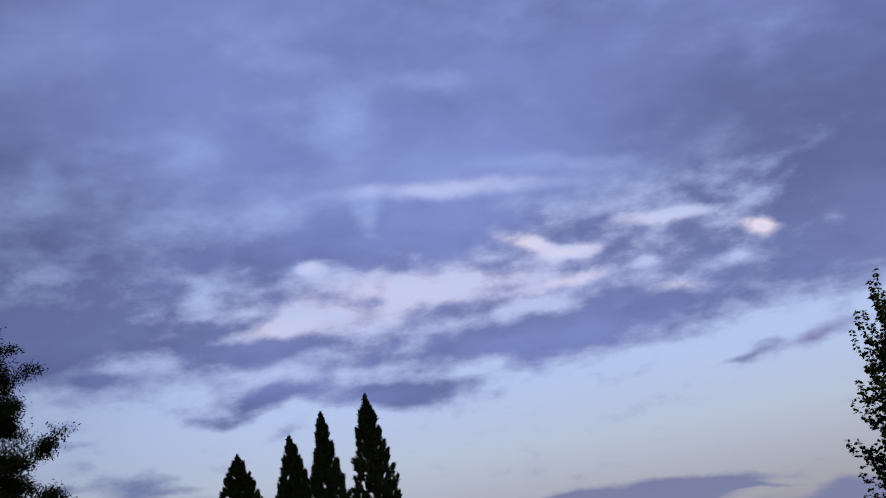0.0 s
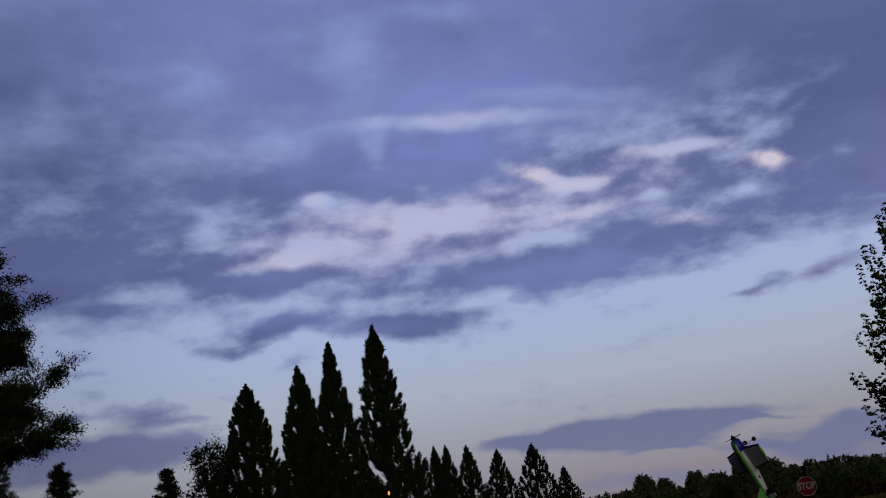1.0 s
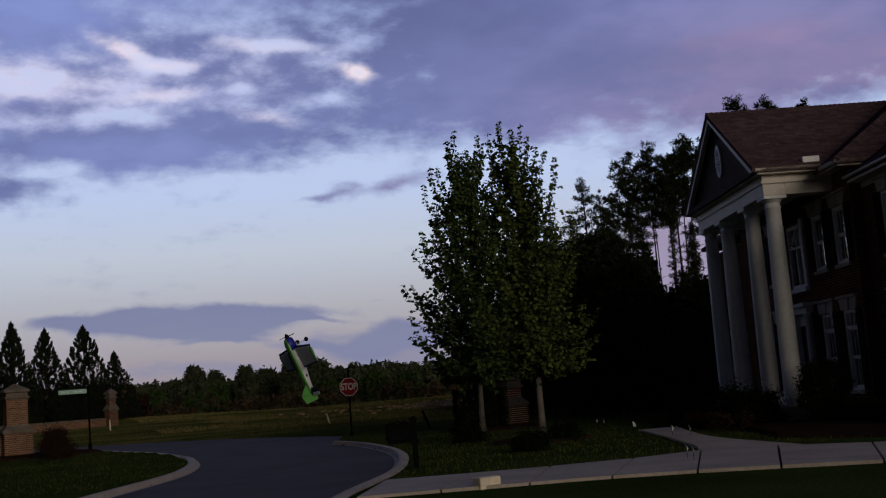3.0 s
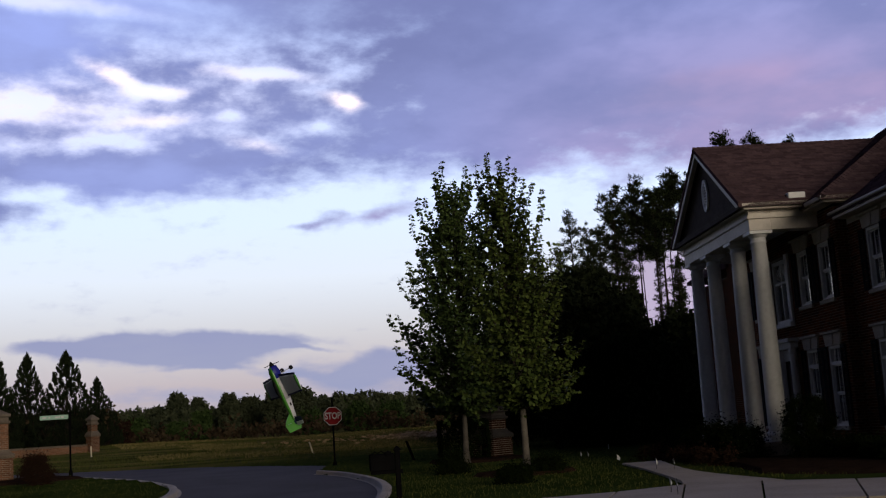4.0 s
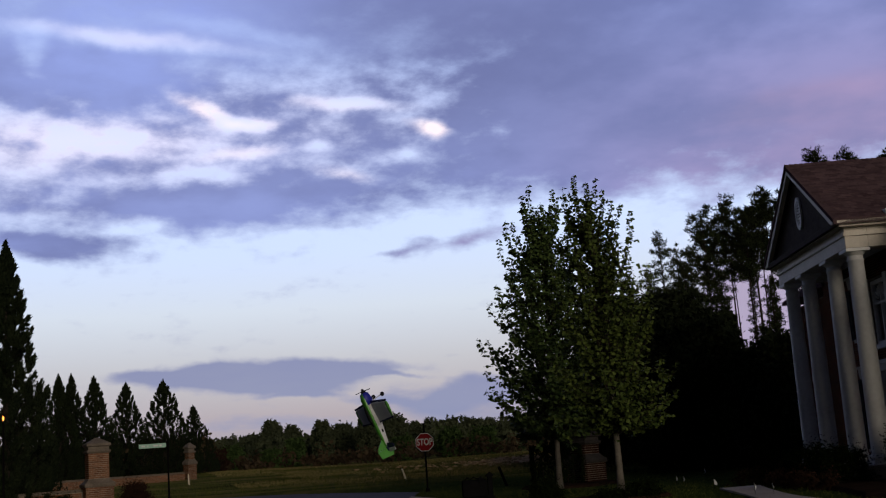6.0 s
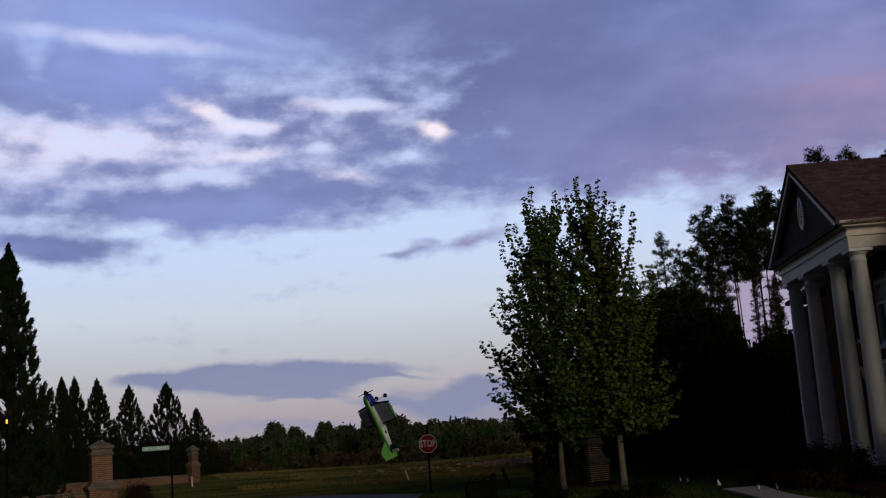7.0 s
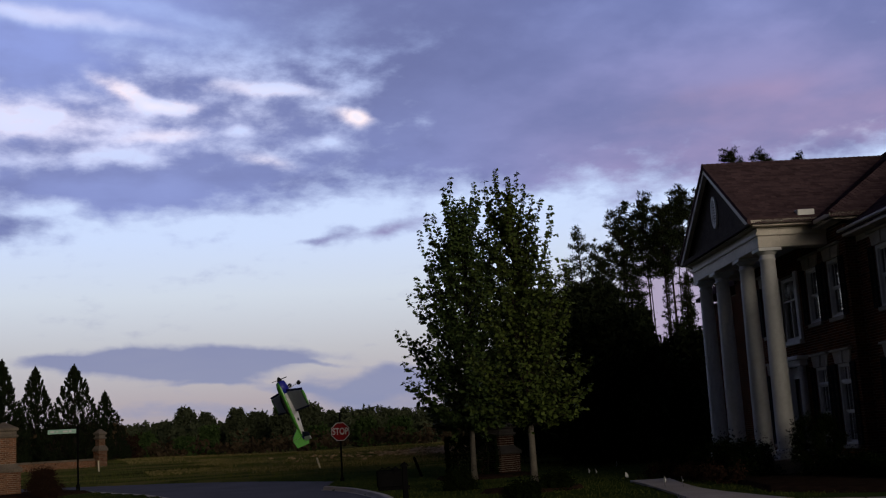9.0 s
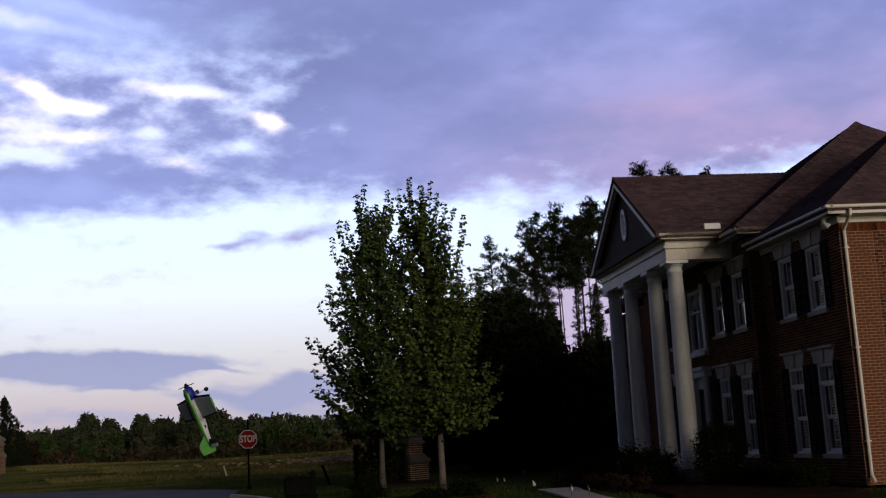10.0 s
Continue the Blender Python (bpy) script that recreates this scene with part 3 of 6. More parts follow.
RIGHT_KERB = resample([(-9, -14), (-3.5, -1), (0.3, 9), (4.5, 19.0), (6.7, 23.5), (8.1, 27.2), (9.3, 31.2), (10.3, 36.0), (10.7, 40.5), (10.3, 43.9)], 0.6)
LEFT_KERB = resample([(-16, -10), (-10, 3), (-3.5, 14.5), (1.0, 26.0), (3.4, 32.5), (4.6, 39.0), (4.6, 44.5), (3.4, 49.5), (0.6, 54.5), (-9, 60.5), (-30, 69)], 0.6)
FAR_KERB = resample([(12.2, 48.8), (11.0, 51.0), (8.6, 54.6), (4.4, 58.6), (-6, 65.5), (-30, 78)], 0.6)


def inside(x, y, outline):
    hit = False
    for (x0, y0), (x1, y1) in zip(outline, outline[1:] + outline[:1]):
        if (y0 > y) != (y1 > y) and x < x0 + (y - y0) / (y1 - y0) * (x1 - x0):
            hit = not hit
    return hit


STREET = [tuple(p) for p in RIGHT_KERB] + [tuple(p) for p in FAR_KERB] + [tuple(p) for p in LEFT_KERB[::-1]]
STREET = [(round(float(a), 3), round(float(b), 3)) for a, b in STREET]


def axis_lines(fine_a, fine_b, step, far):
    lines = [fine_a + i * step for i in range(int((fine_b - fine_a) / step) + 1)]
    grow, v = step, fine_b
    while v < far:
        grow *= 1.35
        v += grow
        lines.append(v)
    grow, v = step, fine_a
    while v > -far:
        grow *= 1.35
        v -= grow
        lines.insert(0, v)
    return lines


def inside_many(x, y, outline):
    """The same test for whole arrays."""
    hit = np.zeros(x.shape, bool)
    for (x0, y0), (x1, y1) in zip(outline, outline[1:] + outline[:1]):
        if y0 != y1:
            hit ^= ((y0 > y) != (y1 > y)) & (x < x0 + (y - y0) / (y1 - y0) * (x1 - x0))
    return hit


def build_ground():
    xs, ys = axis_lines(-24, 40, 0.36, 3500), axis_lines(-6, 90, 0.36, 3500)
    gx, gy = np.meshgrid(np.array(xs), np.array(ys))
    low = inside_many(gx, gy, STREET)
    verts, faces = [], []
    for j, y in enumerate(ys):
        for i, x in enumerate(xs):
            verts.append((x, y, land(x, y) + 0.015 * noise.noise((x * 0.5, y * 0.5, 0)) - (0.22 if low[j, i] else 0.0)))
    w = len(xs)
    for j in range(len(ys) - 1):
        for i in range(w - 1):
            faces.append((j * w + i, j * w + i + 1, (j + 1) * w + i + 1, (j + 1) * w + i))
    me = bpy.data.meshes.new("ground")
    me.from_pydata(verts, [], faces)
    me.materials.append(GRASS)
    me.shade_smooth()
    tagged(new("ground", me), "dark green mown lawn rising to a rough field", "ground", kind="structure")


build_ground()


def build_street():
    bm = bmesh.new()
    vs = [bm.verts.new((x, y, land(x, y) - 0.10)) for x, y in STREET]
    edges = [bm.edges.new((vs[i], vs[(i + 1) % len(vs)])) for i in range(len(vs))]
    bmesh.ops.triangle_fill(bm, edges=edges, use_beauty=True)
    for f in bm.faces:
        if f.normal.z < 0:
            f.normal_flip()
    part("road", bm, ASPHALT, label="blue-grey asphalt residential street", kind="structure")["category"] = "road"


build_street()


def kerb(line, side, label, flush_from=1e9):
    """A rolled concrete kerb with its gutter pan, cast in short lengths."""
    bm = bmesh.new()
    profile = ((-0.17, -0.088), (-0.08, -0.078), (-0.04, 0.035), (0.0, 0.05), (0.10, 0.047), (0.21, 0.02), (0.23, -0.30))
    rings = []
    for i, p in enumerate(line):
        d = (line[min(i + 1, len(line) - 1)] - line[max(i - 1, 0)]).normalized()
        n = Vector((d.y, -d.x)) * side
        z = land(p.x, p.y) - 0.055 * smooth_step(flush_from, flush_from + 3.0, p.y)
        rings.append([bm.verts.new((p.x + n.x * a, p.y + n.y * a, z + h)) for a, h in profile])
    for a, b in zip(rings, rings[1:]):
        for i in range(len(profile) - 1):
            bm.faces.new((a[i], a[i + 1], b[i + 1], b[i]))
    tagged(part("kerb", bm, CONCRETE, label=label, kind="structure"), category="kerb")


kerb(RIGHT_KERB, 1, "pale concrete kerb curving round the street corner")
kerb(LEFT_KERB, -1, "pale concrete kerb along the street", 40.5)


def walk_slabs(name, left, right, label, count):
    """A concrete walk of slabs between two edges, with open joints."""
    base_ob = tagged(new(name), label, "walk", kind="structure")
    for i in range(count):
        a, b = i / count, (i + 1) / count - 0.003

        def on(edge, t):
            k = t * (len(edge) - 1)
            j = min(int(k), len(edge) - 2)
            p, q = Vector(edge[j]), Vector(edge[j + 1])
            return p + (q - p) * (k - j)
        outline = [on(left, a), on(left, b), on(right, b), on(right, a)]
        bm = bmesh.new()
        z = land(outline[0].x, outline[0].y) + 0.055
        slab(bm, [(p.x, p.y) for p in outline], z - 0.12, z)
        part("slab", bm, CONCRETE, base_ob)


walk_slabs("pavement", resample([(4.7, 18.3), (6.8, 17.8), (9.6, 16.8), (12.3, 14.9), (17, 11.0)], 0.4), resample([(6.1, 21.4), (8.4, 20.7), (10.8, 20.4), (13.2, 20.6), (15.2, 17.9), (19.5, 14.0)], 0.4),
           "pale concrete pavement crossing the lawn", 9)
walk_slabs("garden_walk", resample([(12.6, 20.8), (13.4, 22.3), (15.7, 28.0), (17.0, 31.6)], 0.4), resample([(14.2, 19.6), (15.2, 24.2), (16.8, 28.2), (18.3, 31.4)], 0.4),
           "pale concrete garden walk towards the portico", 7)

# mulch beds under the trees and along the house
def bed(points, label):
    line = resample(points + [points[0]], 0.5)
    bm = bmesh.new()
    cx, cy = sum(p.x for p in line) / len(line), sum(p.y for p in line) / len(line)
    mid = bm.verts.new((cx, cy, land(cx, cy) + 0.12))
    rim = [bm.verts.new((p.x, p.y, land(p.x, p.y) - 0.02)) for p in line]
    inner = [bm.verts.new((p.x * 0.9 + cx * 0.1, p.y * 0.9 + cy * 0.1, land(p.x, p.y) + 0.10)) for p in line]
    for i in range(len(line)):
        j = (i + 1) % len(line)
        if (line[i] - line[j]).length < 1e-5:
            continue
        bm.faces.new((rim[i], rim[j], inner[j], inner[i]))
        bm.faces.new((inner[i], inner[j], mid))
    tagged(part("mulch_bed", bm, MULCH, label=label, kind="structure"), category="garden bed")


bed([(15.6, 22.4), (17.6, 27.0), (19.6, 34.5), (22.0, 36.5), (22.4, 31.0), (20.6, 24.6), (18.6, 19.0), (16.6, 19.2)], "dark bark mulch bed before the house")
bed([(12.3, 29.6), (14.2, 29.6), (15.2, 31.2), (13.8, 32.6), (12.1, 31.6)], "bark mulch ring under the maple")
bed([(14.6, 41.2), (16.6, 40.6), (18.6, 42.2), (17.6, 44.2), (15.0, 43.6)], "bark mulch bed under the far maple")
bed([(-2.8, 50.6), (0.2, 50.2), (2.4, 51.4), (1.2, 53.4), (-2.2, 54.0), (-4.6, 53.0)], "bark mulch bed round the brick pier")

# lawn blades: short tufts on the lawn, taller and drier on the field
def tufts(name, count, area, size, material, seed, label, keep=None):
    rng = np.random.default_rng(seed)
    spots = []
    while len(spots) < count:
        x, y = rng.uniform(area[0], area[1]), rng.uniform(area[2], area[3])
        if inside(x, y, STREET) or (keep and not keep(x, y)):
            continue
        spots.append((x, y, land(x, y) + size * 0.3))
    s = size * (0.6 + 0.8 * rng.random(count))
    ob = leaves(name, spots, s, material, None, 0.16, np.tile((0, 0, 1.0), (count, 1)), seed, 0.35, "stuff", label)
    ob["category"] = "grass"


def rocky(x, y):
    return math.exp(-((x - 27) / 9) ** 2 - ((y - 76) / 7) ** 2) > 0.15


tufts("lawn_tufts", 16000, (2, 24, 20, 50), 0.07, BLADE, 3, "short green lawn tufts", lambda x, y: math.atan2(x, y) > 0.23)
tufts("verge_tufts", 12000, (-14, 6, 28, 58), 0.07, BLADE, 4, "short green verge tufts")
tufts("field_tufts", 42000, (-14, 48, 52, 100), 0.17, BLADE, 5, "rough green field grass")
tufts("dry_field_tufts", 26000, (6, 48, 60, 98), 0.20, DRY, 6, "dry yellowed field grass", lambda x, y: noise.noise((x * 0.10, y * 0.22, 2.0)) + 0.5 * noise.noise((x * 0.5, y * 0.9, 5.0)) > 0.0)


def soil_bank():
    bm = bmesh.new()
    n, m = 46, 14
    grid = []
    for j in range(m + 1):
        row = []
        for i in range(n + 1):
            x, y = 21.5 + i * 0.32, 68.5 + j * 0.75
            edge = min(i, n - i, 4) / 4 * min(j, m - j, 3) / 3
            h = 0.28 * edge * (0.3 + 1.1 * abs(noise.noise((x * 0.8, y * 0.7, 9.0)))) - 0.06
            row.append(bm.verts.new((x, y, land(x, y) + h)))
        grid.append(row)
    for j in range(m):
        for i in range(n):
            bm.faces.new((grid[j][i], grid[j][i + 1], grid[j + 1][i + 1], grid[j + 1][i]))
    tagged(part("soil_bank", bm, SOIL, label="bare reddish earth bank in the rough field", smooth=True, kind="structure"), category="earth bank")


soil_bank()



def clods():
    rng = random.Random(19)
    bm = bmesh.new()
    for i in range(420):
        x, y = 27 + rng.gauss(0, 4.5), 73 + rng.gauss(0, 2.6)
        r = rng.uniform(0.03, 0.13)
        ico = bmesh.ops.create_icosphere(bm, subdivisions=1, radius=r, matrix=Matrix.Translation((x, y, land(x, y) + 0.12 + r * 0.2)) @ Matrix.Diagonal((1.6, 1.1, 0.55, 1)))
        for v in ico["verts"]:
            v.co += Vector((rng.uniform(-0.3, 0.3), rng.uniform(-0.3, 0.3), rng.uniform(-0.2, 0.2))) * r
    tagged(part("stones", bm, SOIL, label="pale clods and stones on the earth bank", kind="stuff"), category="stones")


clods()
# ------------------------------------------------------------------ the brick house
HOUSE_AT = pose(20.04, 20.97, 0.08, 0, 0, 72.5)
house = base("house", HOUSE_AT, "two-storey red brick house with a white columned portico", "house")
COURSE, LONG = 0.0762, 0.213


def walls(name, x0, x1, z0, z1, face, thick, holes, label):
    """A wall along the front, with real openings, of mortar with every brick standing proud."""
    xs = sorted({x0, x1, *(h[0] for h in holes), *(h[1] for h in holes)})
    zs = sorted({z0, z1, *(h[2] for h in holes), *(h[3] for h in holes)})
    bm = bmesh.new()
    for a, b in zip(xs, xs[1:]):
        for c, d in zip(zs, zs[1:]):
            if not any(h[0] <= a and b <= h[1] and h[2] <= c and d <= h[3] for h in holes):
                box(bm, a, b, face - thick, face, c, d)
    bmesh.ops.remove_doubles(bm, verts=bm.verts[:], dist=1e-4)
    wall = part(name, bm, MORTAR, house, label)
    brick_faces(wall, x0, x1, z0, z1, holes, lambda x, z, y: (x, face + y, z), 1)
    return wall


def brick_faces(wall, x0, x1, z0, z1, holes, to, seed):
    verts, faces = [], []
    for row in range(int((z1 - z0) / COURSE)):
        z = z0 + row * COURSE
        x = x0 - (LONG / 2 if row % 2 else 0)
        while x < x1:
            a, b = max(x + 0.006, x0), min(x + LONG - 0.006, x1)
            x += LONG
            if b - a < 0.03:
                continue
            for h in holes:
                if z + COURSE > h[2] and z < h[3]:
                    if a < h[0] < b:
                        b = h[0]
                    if a < h[1] < b:
                        a = h[1]
                    if h[0] <= a and b <= h[1]:
                        b = a
            if b - a < 0.03:
                continue
            k = len(verts)
            for px, pz, py in ((a, z + 0.0065, 0.0), (b, z + 0.0065, 0.0), (b, z + COURSE - 0.0065, 0.0), (a, z + COURSE - 0.0065, 0.0),
                               (a + 0.003, z + 0.009, 0.005), (b - 0.003, z + 0.009, 0.005), (b - 0.003, z + COURSE - 0.009, 0.005), (a + 0.003, z + COURSE - 0.009, 0.005)):
                verts.append(to(px, pz, py))
            faces += [(k + 4, k + 5, k + 6, k + 7), (k, k + 1, k + 5, k + 4), (k + 1, k + 2, k + 6, k + 5), (k + 2, k + 3, k + 7, k + 6), (k + 3, k, k + 4, k + 7)]
    me = bpy.data.meshes.new("brickwork")
    me.from_pydata(verts, [], faces)
    me.materials.append(BRICK)
    me.validate()
    ob = new("brickwork", me)
    ob.parent = wall
    tagged(ob, kind="stuff")


# openings along the front: (left, right, sill, head)
WING_HOLES = [(1.03, 2.03, z0, z1) for z0, z1 in ((0.72, 2.98), (4.30, 5.95))] + [(2.80, 3.80, z0, z1) for z0, z1 in ((0.72, 2.98), (4.30, 5.95))]
MID_HOLES = [(c - 0.5, c + 0.5, z0, z1) for c in (5.95, 7.70, 12.00, 13.75) for z0, z1 in ((0.72, 2.98), (4.30, 5.95))]
DOOR_HOLE = (9.0, 10.7, 0.50, 3.10)
ARCH_HOLE = (9.1, 10.6, 3.95, 5.95)
walls("wing_wall", 0.0, 4.9, 0.0, 6.30, 0.0, 0.3, WING_HOLES, "red brick wall of the side wing")
walls("front_wall", 4.9, 15.5, 0.0, 6.80, 0.35, 0.65, MID_HOLES + [DOOR_HOLE, ARCH_HOLE], "red brick front wall behind the portico")
walls("far_wing_wall", 15.5, 20.4, 0.0, 6.30, 0.0, 0.3, [], "red brick wall of the far wing")
# the flank of the middle block that shows past the wing, the end wall, the back
bm = bmesh.new()
box(bm, 0.0, 0.3, -11.0, -0.3, 0.0, 6.30)
end_wall = part("end_wall", bm, MORTAR, house, "red brick end wall")
brick_faces(end_wall, 0.852, 11.0, 0.0, 6.02, [], lambda x, z, y: (-y, -x, z), 2)
front = bpy.data.objects["front_wall"]
brick_faces(front, -0.35, 0.0, 0.0, 6.80, [], lambda x, z, y: (4.9 - y, -x, z), 3)
bm = bmesh.new()
box(bm, 0.3, 20.1, -11.0, -10.7, 0.0, 6.30)
box(bm, 20.1, 20.4, -11.0, -0.3, 0.0, 6.30)
part("back_wall", bm, MORTAR, house)
bm = bmesh.new()
box(bm, 4.9, 5.2, -10.7, -0.3, 6.30, 6.80)
part("upper_flank", bm, TRIM, house)
# added inner wall and floor; the rooms' shade is put into their near-black colour
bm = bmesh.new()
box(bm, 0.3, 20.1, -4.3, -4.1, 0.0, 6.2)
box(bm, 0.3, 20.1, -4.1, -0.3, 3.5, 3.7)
part("inner_wall", bm, ROOMSHADE, house)
# soldier course and frieze board under the eaves of the end wall
bm = bmesh.new()
for i in range(70):
    box(bm, -0.012, 0.0, -(i + 1) * 0.0762 + 0.005, -i * 0.0762 - 0.005, 6.03, 6.24)
part("soldier_course", bm, BRICK, end_wall, kind="stuff")
bm = bmesh.new()
box(bm, -0.03, -0.002, -11.0, 0.02, 6.25, 6.46)
box(bm, 0.0, 4.88, 0.002, 0.03, 6.25, 6.46)
part("frieze_board", bm, TRIM, house, "cream frieze board", bevel=0.004)


def window(cx, z0, z1, y, shutters=True, wide=0.5):
    """A sash window: frame, two sashes with bars, panes, blind, sill, keystoned lintel, louvred shutters."""
    w = tagged(new("window"))
    w.parent = house
    w.location = (cx, y, z0)
    h = z1 - z0
    bm = bmesh.new()
    for a, b, c, d in ((-wide, -wide + 0.09, 0, h), (wide - 0.09, wide, 0, h), (-wide + 0.09, wide - 0.09, h - 0.09, h), (-wide + 0.09, wide - 0.09, 0, 0.07)):
        box(bm, a, b, -0.16, -0.02, c, d)
    part("window_frame", bm, PAINT, w, bevel=0.004)
    lower, upper = (0.07, h * 0.5), (h * 0.5, h - 0.09)
    transom = h > 2.0
    if transom:
        lower, upper = (0.07, h * 0.40), (h * 0.40, h * 0.76)
        bm = bmesh.new()
        box(bm, -wide + 0.09, wide - 0.09, -0.15, -0.03, h * 0.76, h * 0.80)
        for k in (-1, 0, 1):
            box(bm, k * (wide - 0.09) * 0.55 - 0.012, k * (wide - 0.09) * 0.55 + 0.012, -0.10, -0.07, h * 0.80, h - 0.09)
        part("transom_bar", bm, PAINT, w)
    for name, (a, b), depth in (("lower_sash", lower, -0.11), ("upper_sash", upper, -0.08)):
        bm = bmesh.new()
        e = wide - 0.09
        box(bm, -e, -e + 0.05, depth - 0.03, depth, a, b)
        box(bm, e - 0.05, e, depth - 0.03, depth, a, b)
        box(bm, -e + 0.05, e - 0.05, depth - 0.03, depth, a, a + 0.06)
        box(bm, -e + 0.05, e - 0.05, depth - 0.03, depth, b - 0.04, b)
        for k in (-0.33, 0.33):
            box(bm, k * e - 0.01, k * e + 0.01, depth - 0.025, depth - 0.005, a + 0.06, b - 0.04)
        part(name, bm, PAINT, w)
    bm = bmesh.new()
    box(bm, -wide + 0.09, wide - 0.09, -0.135, -0.128, 0.07, h - 0.09)
    pane = part("pane", bm, GLASS, w)
    pane.visible_shadow = False
    bm = bmesh.new()
    for i in range(int((h * (0.76 if transom else 0.9) - 0.1) / 0.075)):
        z = 0.09 + i * 0.075
        box(bm, -wide + 0.14, wide - 0.14, -0.03, 0.03, -0.004, 0.004, Matrix.Translation((0, -0.21, z + 0.03)) @ Matrix.Rotation(radians(40), 4, "X"))
    part("louvred_blind", bm, CURTAIN, w, "white louvred inside blind")
    bm = bmesh.new()
    box(bm, -wide - 0.06, wide + 0.06, -0.16, 0.07, -0.11, -0.002)
    part("sill", bm, STONE, w, bevel=0.008)
    # splayed flat-arch lintel with a crown and a keystone
    bm = bmesh.new()
    vs = [bm.verts.new((x, yy, z)) for yy in (-0.04, 0.05) for x, z in ((-wide - 0.04, h + 0.002), (wide + 0.04, h + 0.002), (wide + 0.16, h + 0.34), (-wide - 0.16, h + 0.34))]
    for f in ((0, 1, 2, 3), (7, 6, 5, 4), (0, 4, 5, 1), (1, 5, 6, 2), (2, 6, 7, 3), (3, 7, 4, 0)):
        bm.faces.new([vs[i] for i in f])
    part("lintel", bm, STONE, w, "cream cast-stone lintel")
    bm = bmesh.new()
    box(bm, -wide - 0.22, wide + 0.22, -0.04, 0.12, h + 0.342, h + 0.41)
    part("lintel_crown", bm, STONE, w, bevel=0.008)
    bm = bmesh.new()
    vs = [bm.verts.new((x, yy, z)) for yy in (0.052, 0.085) for x, z in ((-0.08, h + 0.01), (0.08, h + 0.01), (0.12, h + 0.338), (-0.12, h + 0.338))]
    for f in ((0, 1, 2, 3), (7, 6, 5, 4), (0, 4, 5, 1), (1, 5, 6, 2), (2, 6, 7, 3), (3, 7, 4, 0)):
        bm.faces.new([vs[i] for i in f])
    part("keystone", bm, STONE, w)
    if shutters:
        for side in (-1, 1):
            bm = bmesh.new()
            a = side * (wide + 0.03)
            b = side * (wide + 0.36)
            x0, x1 = min(a, b), max(a, b)
            box(bm, x0, x0 + 0.05, 0.015, 0.055, 0, h)
            box(bm, x1 - 0.05, x1, 0.015, 0.055, 0, h)
            for z in (0, h * 0.5 - 0.04, h - 0.08):
                box(bm, x0 + 0.05, x1 - 0.05, 0.015, 0.055, z, z + 0.08)
            for i in range(int(h / 0.06)):
                z = 0.04 + i * 0.06
                box(bm, x0 + 0.05, x1 - 0.05, 0.02, 0.045, z, z + 0.035)
            part("shutter", bm, SHUTTER, w, "black louvred shutter")
    return w


for h in WING_HOLES:
    window((h[0] + h[1]) / 2, h[2], h[3], 0.0)
for h in MID_HOLES:
    window((h[0] + h[1]) / 2, h[2], h[3], 0.35)

# entrance: panelled door with side posts, entablature, and the round-headed window above
door = tagged(new("front_door"))
door.parent = house
door.location = (9.85, 0.35, 0.5)
bm = bmesh.new()
box(bm, -0.5, 0.5, -0.2, -0.14, 0.02, 2.2)
for x0, x1, z0, z1 in ((-0.42, -0.06, 0.2, 0.9), (0.06, 0.42, 0.2, 0.9), (-0.42, -0.06, 1.05, 2.05), (0.06, 0.42, 1.05, 2.05)):
    box(bm, x0, x1, -0.14, -0.12, z0, z1)
part("door_leaf", bm, DARKDOOR, door, bevel=0.004)
bm = bmesh.new()
for x0, x1 in ((-0.85, -0.55), (0.55, 0.85)):
    box(bm, x0, x1, -0.10, 0.12, 0, 2.6)
box(bm, -0.55, 0.55, -0.10, -0.05, 2.25, 2.6)
part("door_surround", bm, PAINT, door, bevel=0.01)
bm = bmesh.new()
box(bm, -1.05, 1.05, 0.002, 0.25, 2.61, 2.80)
box(bm, -1.15, 1.15, 0.002, 0.36, 2.80, 2.92)
part("door_cornice", bm, PAINT, door, bevel=0.01)
for side in (-1, 1):
    bm = bmesh.new()
    ring_stack(bm, ((0.13, 0.0), (0.13, 0.08), (0.10, 0.1), (0.09, 2.4), (0.12, 2.45), (0.12, 2.6)), 14, m=Matrix.Translation((side * 0.95, 0.18, 0)))
    part("door_column", bm, PAINT, door, smooth=False)
arch = tagged(new("arched_window"))
arch.parent = house
arch.location = (9.85, 0.35, 3.95)
bm = bmesh.new()
for x0, x1, z0, z1 in ((-0.75, -0.63, 0, 2.0), (0.63, 0.75, 0, 2.0), (-0.63, 0.63, 0, 0.1), (-0.63, 0.63, 1.88, 2.0), (-0.03, 0.03, 0.1, 1.88), (-0.63, 0.63, 1.25, 1.31)):
    box(bm, x0, x1, -0.16, -0.04, z0, z1)
for k in range(12):
    a, b = math.pi * k / 12, math.pi * (k + 1) / 12
    box(bm, -0.02, 0.02, -0.1, -0.06, 0.3, 0.55, Matrix.Translation((0, 0, 1.3)) @ Matrix.Rotation((a + b) / 2 - math.pi / 2, 4, "Y"))
part("arched_frame", bm, PAINT, arch)
bm = bmesh.new()
box(bm, -0.63, 0.63, -0.125, -0.118, 0.1, 1.88)
part("pane", bm, GLASS, arch).visible_shadow = False
bm = bmesh.new()
box(bm, -1.0, 1.0, 0.002, 0.16, -0.16, -0.02)
for side in (-1, 1):
    box(bm, side * 0.88 - 0.12, side * 0.88 + 0.12, 0.002, 0.09, -0.02, 2.1)
part("arched_surround", bm, PAINT, arch, bevel=0.008)

